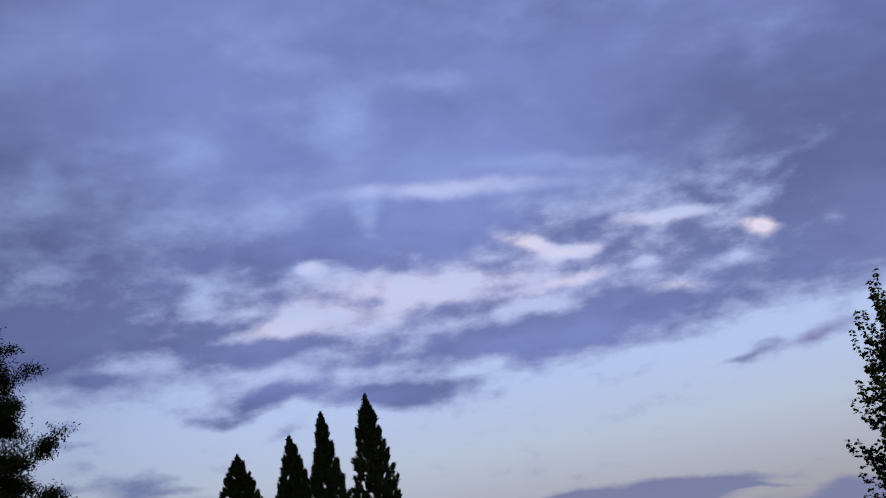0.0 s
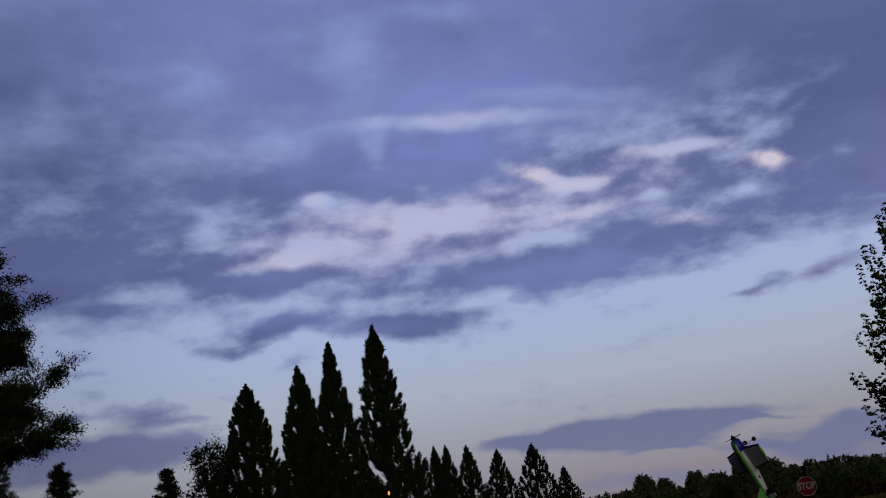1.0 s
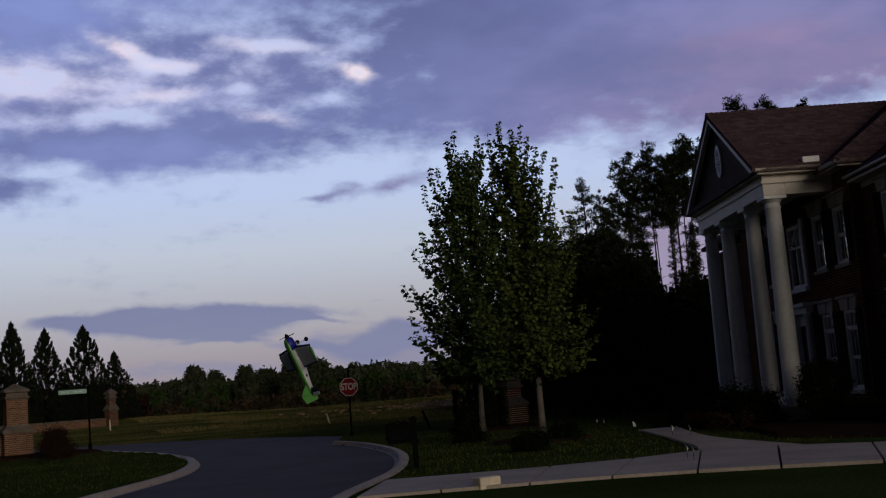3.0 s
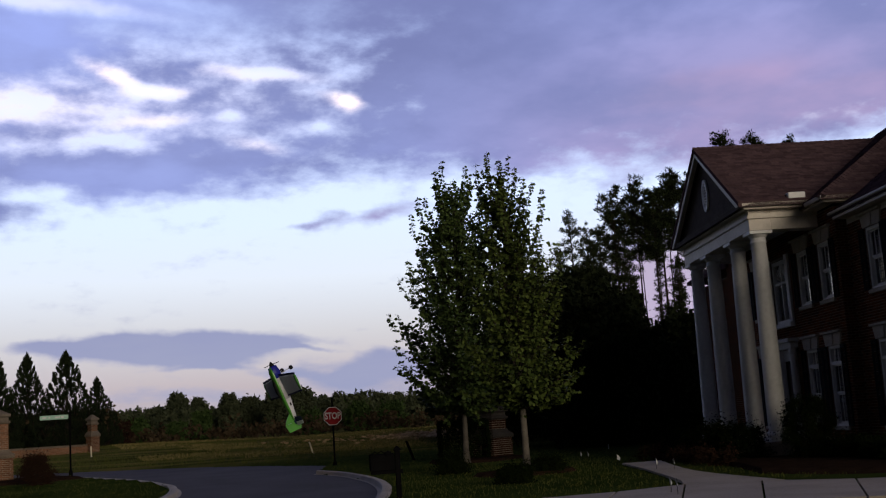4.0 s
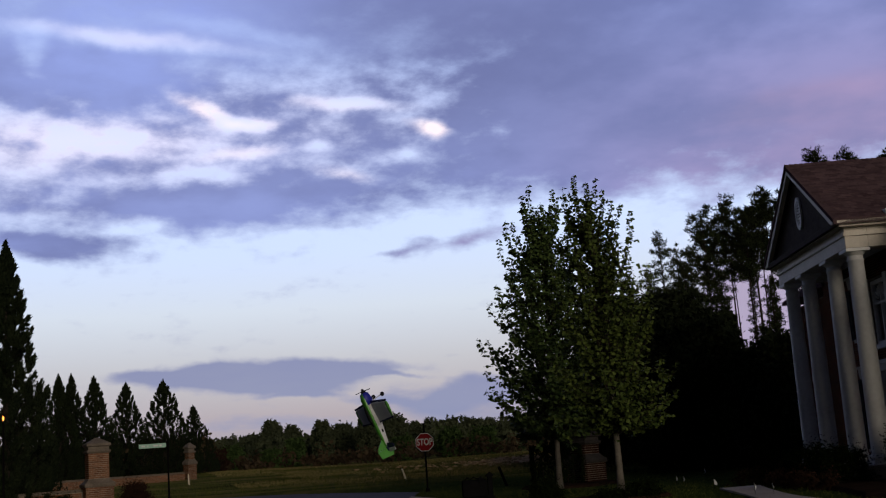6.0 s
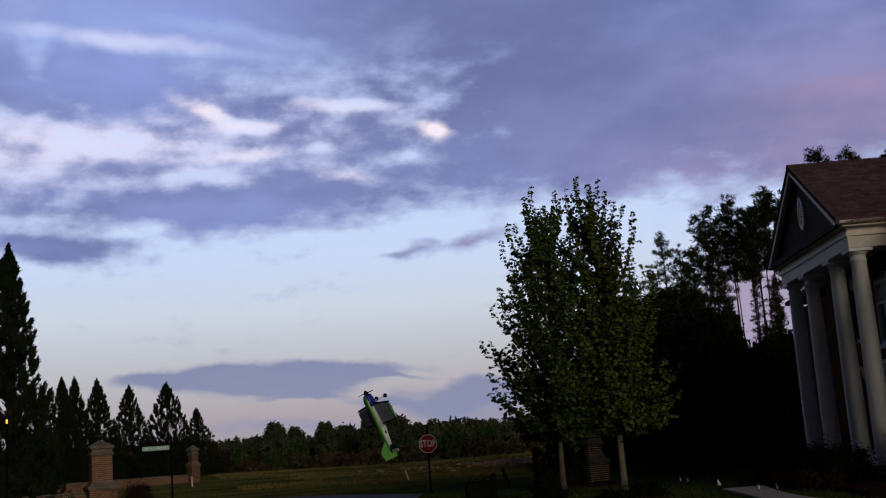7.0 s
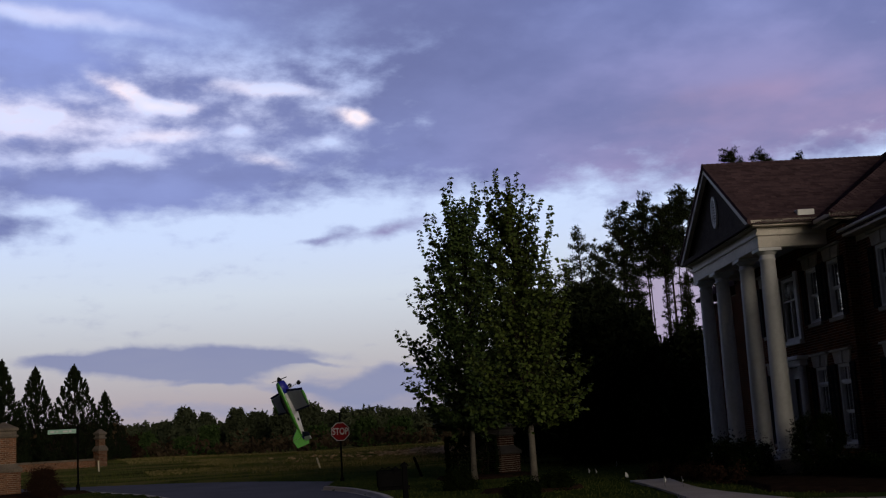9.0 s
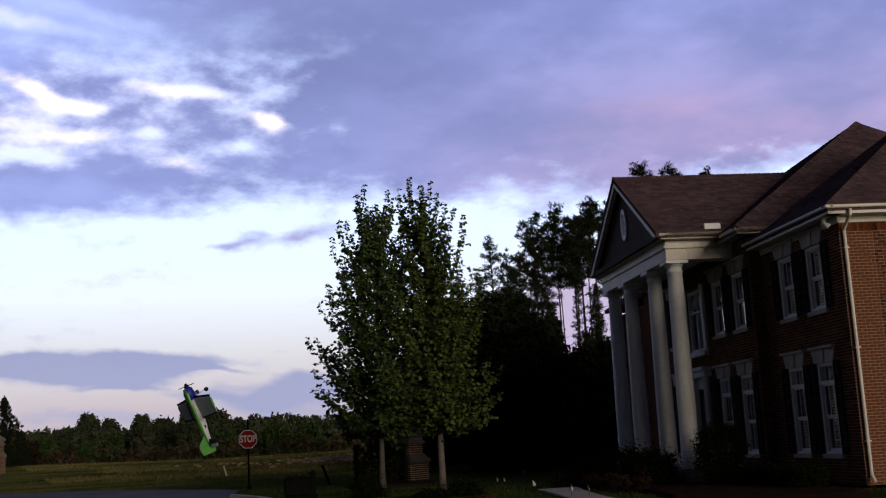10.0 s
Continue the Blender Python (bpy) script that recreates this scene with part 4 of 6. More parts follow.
# porch floor and steps
bm = bmesh.new()
box(bm, 5.7, 14.0, 0.36, 2.70, -0.08, 0.42)
part("porch_floor", bm, CONCRETE, house, "pale concrete porch floor", bevel=0.01)
for i in range(2):
    bm = bmesh.new()
    box(bm, 8.6, 11.1, 2.71 + i * 0.3, 3.01 + i * 0.3, -0.08, 0.26 - i * 0.17)
    part("porch_step", bm, CONCRETE, house, bevel=0.01)

# four columns
def column(x):
    c = tagged(new("column"))
    c.parent = house
    c.location = (x, 2.05, 0.42)
    bm = bmesh.new()
    box(bm, -0.33, 0.33, -0.33, 0.33, 0.0, 0.14)
    ring_stack(bm, ((0.30, 0.141), (0.33, 0.18), (0.33, 0.23), (0.28, 0.27)), 28)
    part("column_base", bm, PAINT, c)
    rows = [(0.275, 0.27)]
    for i in range(13):
        t = i / 12
        rows.append((0.268 - 0.052 * t ** 1.7, 0.32 + t * 5.32))
    rows += [(0.235, 5.66), (0.235, 5.69), (0.214, 5.71), (0.214, 5.80)]
    bm = bmesh.new()
    ring_stack(bm, rows, 32)
    part("column_shaft", bm, PAINT, c, smooth=True)
    bm = bmesh.new()
    ring_stack(bm, ((0.22, 5.801), (0.29, 5.88), (0.30, 5.90)), 28)
    box(bm, -0.33, 0.33, -0.33, 0.33, 5.901, 5.99)
    part("column_capital", bm, PAINT, c)
    return c


for x in (6.42, 8.45, 11.20, 13.28):
    column(x)

# entablature beams, cornice, ceiling of the portico
bm = bmesh.new()
box(bm, 6.12, 13.58, 1.73, 2.37, 6.42, 7.00)
part("front_beam", bm, TRIM, house, "cream painted front beam", bevel=0.006)
for x0, x1 in ((6.12, 6.72), (12.98, 13.58)):
    bm = bmesh.new()
    box(bm, x0, x1, 0.36, 1.728, 6.42, 7.00)
    part("side_beam", bm, TRIM, house, bevel=0.006)
bm = bmesh.new()
box(bm, 6.06, 13.64, 2.373, 2.42, 6.76, 6.86)
box(bm, 6.06, 6.117, 0.36, 2.42, 6.76, 6.86)
part("beam_moulding", bm, TRIM, house)
bm = bmesh.new()
box(bm, 6.721, 12.979, 0.36, 1.729, 6.72, 6.80)
part("porch_ceiling", bm, PAINT, house)
bm = bmesh.new()
box(bm, 5.86, 13.84, 0.36, 2.56, 7.002, 7.06)
part("soffit", bm, TRIM, house, bevel=0.006)
bm = bmesh.new()
box(bm, 5.80, 13.90, 2.57, 2.68, 7.03, 7.19)
part("front_cornice", bm, SIDING, house, "dark pediment cornice", bevel=0.012)
for x0, x1 in ((5.73, 5.855), (13.845, 13.97)):
    bm = bmesh.new()
    box(bm, x0, x1, 0.2, 2.66, 7.065, 7.18)
    part("gutter", bm, TRIM, house, "cream eaves gutter", bevel=0.02)
PEAK_Z, EAVE_Z, MIDX, HALF = 9.78, 7.20, 9.85, 4.12
# pediment face with an oval louvre
bm = bmesh.new()
outline = [(MIDX - HALF + 0.3, EAVE_Z - 0.12), (MIDX + HALF - 0.3, EAVE_Z - 0.12), (MIDX, PEAK_Z - 0.26)]
low, top = [bm.verts.new((x, 2.35, z)) for x, z in outline], [bm.verts.new((x, 2.45, z)) for x, z in outline]
bm.faces.new(low)
bm.faces.new(top[::-1])
for i in range(3):
    bm.faces.new((low[i], low[(i + 1) % 3], top[(i + 1) % 3], top[i]))
part("pediment_face", bm, SIDING, house, "dark grey stucco pediment face")
vent = tagged(new("oval_vent"))
vent.parent = house
vent.location = (MIDX, 2.452, 8.20)
bm = bmesh.new()
rim = []
for k in range(28):
    a = 2 * math.pi * k / 28
    rim.append([bm.verts.new((r * math.cos(a), y, 1.75 * r * math.sin(a))) for r, y in ((0.30, 0.0), (0.30, 0.06), (0.23, 0.06), (0.23, 0.0))])
for k in range(28):
    for i in range(4):
        bm.faces.new((rim[k][i], rim[(k + 1) % 28][i], rim[(k + 1) % 28][(i + 1) % 4], rim[k][(i + 1) % 4]))
part("vent_ring", bm, PAINT, vent)
for i in range(8):
    z = -0.34 + i * 0.095
    w = 0.23 * math.sqrt(max(0.0, 1 - (z / 0.41) ** 2))
    bm = bmesh.new()
    box(bm, -w, w, 0.0, 0.045, z - 0.022, z + 0.022)
    part("slat", bm, PAINT, vent)
for side in (-1, 1):
    bm = bmesh.new()
    vs = []
    for y in (2.56, 2.71):
        for x, z in ((MIDX + side * HALF, EAVE_Z - 0.10), (MIDX, PEAK_Z - 0.08), (MIDX, PEAK_Z - 0.30), (MIDX + side * (HALF - 0.38), EAVE_Z - 0.10)):
            vs.append(bm.verts.new((x, y, z)))
    for f in ((0, 1, 2, 3), (7, 6, 5, 4), (0, 4, 5, 1), (1, 5, 6, 2), (2, 6, 7, 3), (3, 7, 4, 0)):
        bm.faces.new([vs[i] for i in f])
    part("raking_cornice", bm, TRIM, house, "cream raking cornice")


# ---- roofs: a closed deck plus courses of shingle tabs
def slope(name, corners, label="", courses=True, seed=1, parent=None):
    """A roof plane given eave left, eave right, top right, top left (house axes); thick, with shingle tabs laid on it."""
    p = [Vector(c) for c in corners]
    n = (p[1] - p[0]).cross(p[-1] - p[0]).normalized()
    if n.z < 0:
        n = -n
    bm = bmesh.new()
    top, low = [bm.verts.new(v) for v in p], [bm.verts.new(v - Vector((0, 0, 0.14))) for v in p]
    bm.faces.new(top)
    bm.faces.new(low[::-1])
    for i in range(len(p)):
        bm.faces.new((top[i], low[i], low[(i + 1) % len(p)], top[(i + 1) % len(p)]))
    deck_ob = part(name, bm, SHINGLE, parent or house, label)
    if not courses:
        return deck_ob
    e1 = (p[1] - p[0]).normalized()
    e2 = n.cross(e1)
    if e2.z < 0:
        e2 = -e2
    flat2 = [((v - p[0]).dot(e1), (v - p[0]).dot(e2)) for v in p]
    rng = random.Random(seed)
    verts, faces = [], []
    umin, umax = min(f[0] for f in flat2), max(f[0] for f in flat2)
    vmax = max(f[1] for f in flat2)
    row = 0
    while row * 0.145 < vmax:
        v0 = row * 0.145
        u0 = umin - rng.random() * 0.3
        while u0 < umax:
            w = rng.choice((0.16, 0.24, 0.32))
            if all(inside(u0 + a * w, v0 + b, flat2) for a, b in ((0, 0.004), (0.97, 0.004), (0, 0.15), (0.97, 0.15))):
                lift = rng.choice((0.012, 0.016, 0.022))
                k = len(verts)
                for uu, vv, l in ((u0, v0, 0.002), (u0 + w - 0.008, v0, 0.002), (u0, v0, lift), (u0 + w - 0.008, v0, lift), (u0 + w - 0.008, v0 + 0.15, 0.004), (u0, v0 + 0.15, 0.004)):
                    q = p[0] + e1 * uu + e2 * vv + n * l
                    verts.append(tuple(q))
                faces += [(k, k + 1, k + 3, k + 2), (k + 2, k + 3, k + 4, k + 5)]
            u0 += w
        row += 1
    me = bpy.data.meshes.new("shingles")
    me.from_pydata(verts, [], faces)
    me.materials.append(SHINGLE)
    ob = new("shingles", me)
    ob.parent = deck_ob
    tagged(ob, kind="stuff")
    return deck_ob


# portico gable roof, running back into the main roof
slope("portico_roof", ((MIDX - HALF, 2.74, EAVE_Z), (MIDX - HALF, -0.2, EAVE_Z), (MIDX, -4.6, PEAK_Z), (MIDX, 2.74, PEAK_Z)), "brown shingled gable roof of the portico", seed=2)
slope("portico_roof_far", ((MIDX + HALF, 2.74, EAVE_Z), (MIDX + HALF, -0.2, EAVE_Z), (MIDX, -4.6, PEAK_Z), (MIDX, 2.74, PEAK_Z)), courses=False)
# middle block: hipped roof to a peak
MZ = 7.06
slope("main_roof_side", ((4.40, 0.85, MZ), (4.40, -11.4, MZ), (9.85, -5.9, 11.50)), "brown shingled hipped main roof", seed=3)
slope("main_roof_front", ((4.40, 0.85, MZ), (15.30, 0.85, MZ), (9.85, -5.9, 11.50)), seed=4)
slope("main_roof_far", ((15.30, 0.85, MZ), (15.30, -11.4, MZ), (9.85, -5.9, 11.50)), courses=False)
slope("main_roof_back", ((4.40, -11.4, MZ), (15.30, -11.4, MZ), (9.85, -5.9, 11.50)), courses=False)
# wings: lower hipped roofs dying into the main roof
WZ = 6.62
slope("wing_roof_front", ((-0.45, 0.45, WZ), (5.2, 0.45, WZ), (5.2, -5.3, 10.4), (4.9, -5.3, 10.4)), "brown shingled hipped roof of the wing", seed=5)
slope("wing_roof_end", ((-0.45, 0.45, WZ), (-0.45, -11.4, WZ), (4.9, -5.9, 10.4), (4.9, -5.3, 10.4)), seed=6)
slope("far_wing_roof_front", ((20.85, 0.45, WZ), (15.2, 0.45, WZ), (15.2, -5.3, 10.4), (15.5, -5.3, 10.4)), courses=False)
slope("far_wing_roof_end", ((20.85, 0.45, WZ), (20.85, -11.4, WZ), (15.5, -5.9, 10.4), (15.5, -5.3, 10.4)), courses=False)
# ridge and hip caps: short overlapping bent shingles
def caps(points, name="ridge_cap"):
    verts, faces = [], []
    for a, b in zip(points, points[1:]):
        a, b = Vector(a), Vector(b)
        d = (b - a).normalized()
        side = d.cross(Vector((0, 0, 1))).normalized()
        n = int((b - a).length / 0.16)
        for i in range(n):
            p, q = a + (b - a) * (i / n), a + (b - a) * ((i + 1.2) / n)
            k = len(verts)
            for v, lift in ((p, 0.045), (q, 0.022)):
                for s, drop in ((-0.15, -0.11), (0.0, 0.0), (0.15, -0.11)):
                    verts.append(tuple(v + side * s + Vector((0, 0, lift + drop))))
            faces += [(k, k + 1, k + 4, k + 3), (k + 1, k + 2, k + 5, k + 4), (k, k + 1, k + 2)]
    me = bpy.data.meshes.new(name)
    me.from_pydata(verts, [], faces)
    me.materials.append(SHINGLE)
    ob = new(name, me)
    ob.parent = house
    tagged(ob, "brown bent ridge shingles", kind="stuff")


caps(((4.40, 0.85, MZ), (9.85, -5.9, 11.50)))
caps(((-0.45, 0.45, WZ), (4.9, -5.3, 10.4), (4.9, -5.9, 10.4)))
caps(((MIDX, 2.74, PEAK_Z), (MIDX, -3.4, PEAK_Z)))
# eaves: soffits, gutters, corbel block, downspout
bm = bmesh.new()
box(bm, -0.42, 4.85, 0.032, 0.42, 6.40, 6.47)
box(bm, -0.42, -0.032, -11.3, 0.42, 6.40, 6.47)
part("wing_soffit", bm, TRIM, house)
bm = bmesh.new()
box(bm, -0.50, 5.0, 0.43, 0.51, 6.53, 6.61)
box(bm, -0.52, -0.44, -11.4, 0.51, 6.53, 6.61)
part("wing_gutter", bm, TRIM, house, "cream eaves gutter", bevel=0.02)
bm = bmesh.new()
box(bm, 4.52, 15.98, 0.352, 0.76, 6.86, 6.92)
box(bm, 4.52, 4.88, -1.5, 0.76, 6.86, 6.92)
part("main_soffit", bm, TRIM, house)
bm = bmesh.new()
box(bm, 4.40, 4.51, -1.3, 0.87, 6.93, 7.05)
box(bm, 4.51, 5.7, 0.77, 0.87, 6.93, 7.05)
part("main_gutter", bm, TRIM, house, "cream eaves gutter", bevel=0.02)
bm = bmesh.new()
box(bm, 5.78, 6.10, 0.75, 1.25, 7.18, 7.42)
part("roof_vent", bm, PAINT, house, "white box roof vent", bevel=0.02)
spout = tagged(new("downspout"))
spout.parent = house
bm = bmesh.new()
tube(bm, [(-0.50, -0.10, 6.50), (-0.48, -0.10, 6.36), (-0.2, -0.10, 6.18), (-0.075, -0.10, 6.05), (-0.075, -0.10, 5.0), (-0.075, -0.10, 2.5), (-0.075, -0.10, 0.25), (-0.22, -0.10, 0.08)], [0.042] * 8, 8)
part("spout_pipe", bm, TRIM, spout, "cream painted downspout")
for z in (1.0, 3.2, 5.6):
    bm = bmesh.new()
    box(bm, -0.135, -0.012, -0.16, -0.04, z, z + 0.04)
    part("spout_strap", bm, TRIM, spout)
# small floodlight under the corner of the eaves
light = tagged(new("floodlight"), "small twin floodlight under the eaves corner", "lamp")
light.matrix_basis = HOUSE_AT @ pose(0.25, 0.24, 6.30)
bm = bmesh.new()
ring_stack(bm, ((0.06, 0.0), (0.06, 0.098)), 12)
part("mount", bm, PAINT, light)
for side in (-1, 1):
    bm = bmesh.new()
    ring_stack(bm, ((0.03, 0.0), (0.07, 0.10), (0.075, 0.14)), 12, m=Matrix.Translation((side * 0.07, 0.03, -0.02)) @ Matrix.Rotation(radians(125), 4, "X"))
    part("lamp_head", bm, PAINT, light)

# ------------------------------------------------------------------ trees
def limb_points(start, way, length, lift, rng, steps=5):
    pts, p, d = [Vector(start)], Vector(start), Vector(way).normalized()
    for _ in range(steps):
        d = (d + Vector((rng.uniform(-0.13, 0.13), rng.uniform(-0.13, 0.13), lift / steps + rng.uniform(-0.06, 0.06)))).normalized()
        p = p + d * (length / steps)
        pts.append(p.copy())
    return pts


def leaf_sprays(name, nodes, ways, sizes, material, parent, seed):
    """Broad leaves that hang outwards from their nodes, faces turned up: folded along the midrib, drawn out to a point."""
    rng = np.random.default_rng(seed)
    n = len(nodes)
    nodes, a, sizes = np.asarray(nodes, float), np.asarray(ways, float), np.asarray(sizes, float)[:, None]
    a = a + rng.normal(0, 0.28, (n, 3))
    a /= np.linalg.norm(a, axis=1)[:, None]
    b = np.cross(a, np.array((0.0, 0.0, 1.0)) + rng.normal(0, 0.75, (n, 3)))
    b /= np.linalg.norm(b, axis=1)[:, None] + 1e-6
    c = np.cross(b, a)
    stem = nodes + 0.25 * sizes * a
    co = np.empty((n, 6, 3))
    co[:, 0] = stem
    co[:, 1] = stem + 0.30 * sizes * a - 0.52 * sizes * b - 0.10 * sizes * c
    co[:, 2] = stem + 0.72 * sizes * a - 0.30 * sizes * b - 0.12 * sizes * c
    co[:, 3] = stem + 1.05 * sizes * a - 0.16 * sizes * c
    co[:, 4] = stem + 0.72 * sizes * a + 0.30 * sizes * b - 0.12 * sizes * c
    co[:, 5] = stem + 0.30 * sizes * a + 0.52 * sizes * b - 0.10 * sizes * c
    me = bpy.data.meshes.new(name)
    k = np.arange(n)[:, None] * 6
    me.from_pydata(co.reshape(-1, 3).tolist(), [], np.concatenate((k + np.array((0, 1, 2, 3)), k + np.array((0, 3, 4, 5)))).tolist())
    me.materials.append(material)
    ob = new(name, me)
    ob.parent = parent
    return tagged(ob, kind="stuff")


def maple(at, tall, half, clear, seed, limbs, shape, lean, leaf, material, label):
    """A young maple: pale trunk, steep limbs that end in upright leafy shoots, broad leaves hanging round every shoot."""
    rng = random.Random(seed)
    tree = base("maple_tree", pose(*at), label, "tree", "maples on the lawn")
    bm = bmesh.new()

    def stem(z):
        t = z / tall
        return Vector((lean[0] * t * t + 0.05 * math.sin(5 * t + seed), lean[1] * t * t + 0.06 * math.sin(4 * t), z))

    steps = (0, 0.03, 0.1, 0.2, 0.35, 0.5, 0.65, 0.8, 0.92, 1)
    tube(bm, [stem(tall * 0.97 * t) for t in steps], [0.16, 0.115, 0.10, 0.09, 0.075, 0.06, 0.045, 0.03, 0.018, 0.008], 10)
    part("trunk", bm, PALEBARK, tree, smooth=True)
    nodes, ways, sizes = [], [], []

    def leafy(points, gap, count, k):
        """Leaves in whorls along a shoot."""
        for a, b in zip(points, points[1:]):
            n = max(int((b - a).length / gap), 1)
            for i in range(n):
                p = a.lerp(b, (i + rng.random()) / n)
                turn = rng.uniform(0, 6.28)
                for j in range(count):
                    w = turn + j * 6.283 / count + rng.uniform(-0.4, 0.4)
                    nodes.append(tuple(p))
                    ways.append((math.cos(w), math.sin(w), rng.uniform(-0.75, 0.15)))
                    sizes.append(leaf * rng.uniform(0.65, 1.2) * (1.0 - 0.22 * k))

    bm = bmesh.new()
    twigs = bmesh.new()
    for i in range(limbs):
        k = ((i + rng.random()) / limbs) ** 1.12
        zt = clear + (tall - clear) * k - 0.40
        turn = i * 2.39996 + rng.uniform(-0.4, 0.4)
        r = half * float(np.interp(zt / tall, [s[0] for s in shape], [s[1] for s in shape])) * rng.choice((0.5, 0.75, 0.9, 1.0, 1.08))
        up = 0.25 + 1.7 * k + rng.uniform(-0.15, 0.25)
        z0 = max(zt - r * up - 0.2, clear * 0.72)
        start = stem(z0)
        middle = stem(zt)
        tip = Vector((middle.x + r * math.cos(turn), middle.y + r * math.sin(turn), zt))
        pts = limb_points(start, tip - start, (tip - start).length, 0.25 * k, rng)
        tube(bm, pts, [0.034, 0.027, 0.02, 0.014, 0.009, 0.005], 5)
        leafy(pts[2:], 0.12, 3, k)
        # the leading shoot turns up at the end of the limb
        high = rng.uniform(0.25, 0.5) + rng.choice((0.0, 0.1, 0.4)) * k
        shoot = limb_points(pts[-1], (pts[-1] - pts[-2]).normalized() * 0.6 + Vector((0, 0, 0.25 + 1.1 * k)), high, 0.5, rng, 3)
        tube(twigs, shoot, [0.006, 0.005, 0.004, 0.003], 4)
        leafy(shoot, 0.085, 4, k)
        for _ in range(9):
            q = 1.2 + 3.7 * rng.random()
            j = min(int(q), 4)
            p = pts[j].lerp(pts[j + 1], q - j)
            side = Vector((rng.gauss(0, 1), rng.gauss(0, 1), rng.gauss(-0.05 + 1.0 * k, 0.45))).normalized()
            shoot = limb_points(p, side, rng.uniform(0.25, 0.75) * (1.05 - 0.5 * k), 0.25, rng, 3)
            tube(twigs, shoot, [0.006, 0.005, 0.004, 0.003], 4)
            leafy(shoot, 0.12, 3, k)
    part("branchwork", bm, BARK, tree, kind="stuff")
    part("twigwork", twigs, BARK, tree, kind="stuff")
    leaf_sprays("crown", nodes, ways, sizes, material, tree, seed)
    return tree


maple(polar(23.84, 34.0, 0.0), 9.3, 1.66, 2.55, 11, 140, ((0.22, 0.7), (0.28, 0.95), (0.42, 1.0), (0.5, 0.9), (0.65, 0.78), (0.8, 0.66), (0.92, 0.48), (1.0, 0.22)), (-0.30, 0.13), 0.130, OLIVEMAPLE,
      "young olive-green maple with a pale trunk in a mulch ring")
maple(polar(20.85, 43.0, 0.08), 10.95, 2.45, 2.5, 12, 180, ((0.17, 0.5), (0.23, 0.78), (0.32, 0.94), (0.42, 1.0), (0.55, 0.86), (0.73, 0.68), (0.85, 0.56), (0.92, 0.44), (1.0, 0.20)), (0.10, 0.0), 0.155, MAPLE,
      "green maple with a pale trunk beside the clipped hedge")


def cypress(at, tall, half, seed, count, label, dense=1.0, top=0.68, name="cypress_tree", group="cypress row", lace=0.0, leaf=0.0150):
    """A tall conical cypress: trunk, short limbs and hundreds of small upturned feathery plumes; lace is the share left open."""
    rng = np.random.default_rng(seed)
    tree = base(name, pose(*at), label, "tree", group)
    bm = bmesh.new()
    tube(bm, [(0, 0, -0.1), (0.03, 0, tall * 0.3), (0, 0.04, tall * 0.65), (0, 0, tall * 0.98)], [0.17 * tall / 9, 0.12 * tall / 9, 0.06 * tall / 9, 0.01], 7)
    part("trunk", bm, BARK, tree)
    plumes = int(330 * dense)
    spots, ways = [], []
    per = max(int(1.7 * count / plumes), 6)
    size = 0.040 * tall
    phase = rng.uniform(0, 6.28, 4)
    bm = bmesh.new()
    for i in range(plumes):
        t = ((i + rng.random()) / plumes) ** 1.5
        z = tall * (0.02 + 0.93 * t)
        turn = i * 2.39996 + rng.uniform(-0.5, 0.5)
        if rng.random() < lace * (0.5 + 0.5 * math.sin(3 * turn + phase[0] + 9 * t)) * 2:
            continue
        # the outline swells and pinches
        swell = 1.0 + 0.06 * math.sin(11 * t + 2 * turn + phase[1]) + 0.05 * math.sin(23 * t - turn + phase[2])
        edge = half * ((1 - t) ** top * 0.93 + 0.03) * swell * (0.82 + 0.18 * min(1.0, t / 0.12))
        r = edge * (rng.uniform(0.80, 1.06) if rng.random() < 0.62 else rng.uniform(0.15, 0.75))
        out = np.array((math.cos(turn), math.sin(turn), 0))
        big = size * rng.uniform(0.6, 1.25) * (0.55 + 0.45 * (1 - t))
        foot = np.array((0, 0, z)) + out * (r - 0.5 * big)
        tip = np.array((0, 0, z + 1.5 * big)) + out * r
        if r > 0.3 * half:
            tube(bm, [Vector((0, 0, z - 0.5 * r)), Vector(foot)], [0.012, 0.006], 4)
        q = rng.random(per)
        mid = foot + (tip - foot) * q[:, None]
        fat = 0.52 * big * np.sin(np.pi * np.clip(0.12 + 0.88 * q, 0, 1)) ** 0.7 + 0.01
        d = rng.normal(size=(per, 3))
        d /= np.linalg.norm(d, axis=1)[:, None]
        spots.append(mid + d * (fat * rng.random(per) ** 0.5)[:, None])
        ways.append(np.tile(out * 0.5 + np.array((0, 0, 1.0)), (per, 1)) + 0.5 * d)
    part("branchwork", bm, BARK, tree, kind="stuff")
    # leader at the very top
    q = rng.random(per * 3)
    thin = 0.010 * tall * (1.25 - q)
    spots.append(np.stack((rng.normal(0, 1, per * 3) * thin, rng.normal(0, 1, per * 3) * thin, tall * (0.90 + 0.10 * q)), 1))
    ways.append(np.tile((0, 0, 1.0), (per * 3, 1)))
    spots, ways = np.concatenate(spots), np.concatenate(ways)
    leaves("crown", spots, leaf * tall * (0.5 + 0.9 * rng.random(len(spots))), CYPRESS, tree, 0.42, ways, seed, 0.45, blade=True)
    return tree


def ground_at(bearing_deg, distance):
    x, y, _ = polar(bearing_deg, distance)
    return x, y, land(x, y)


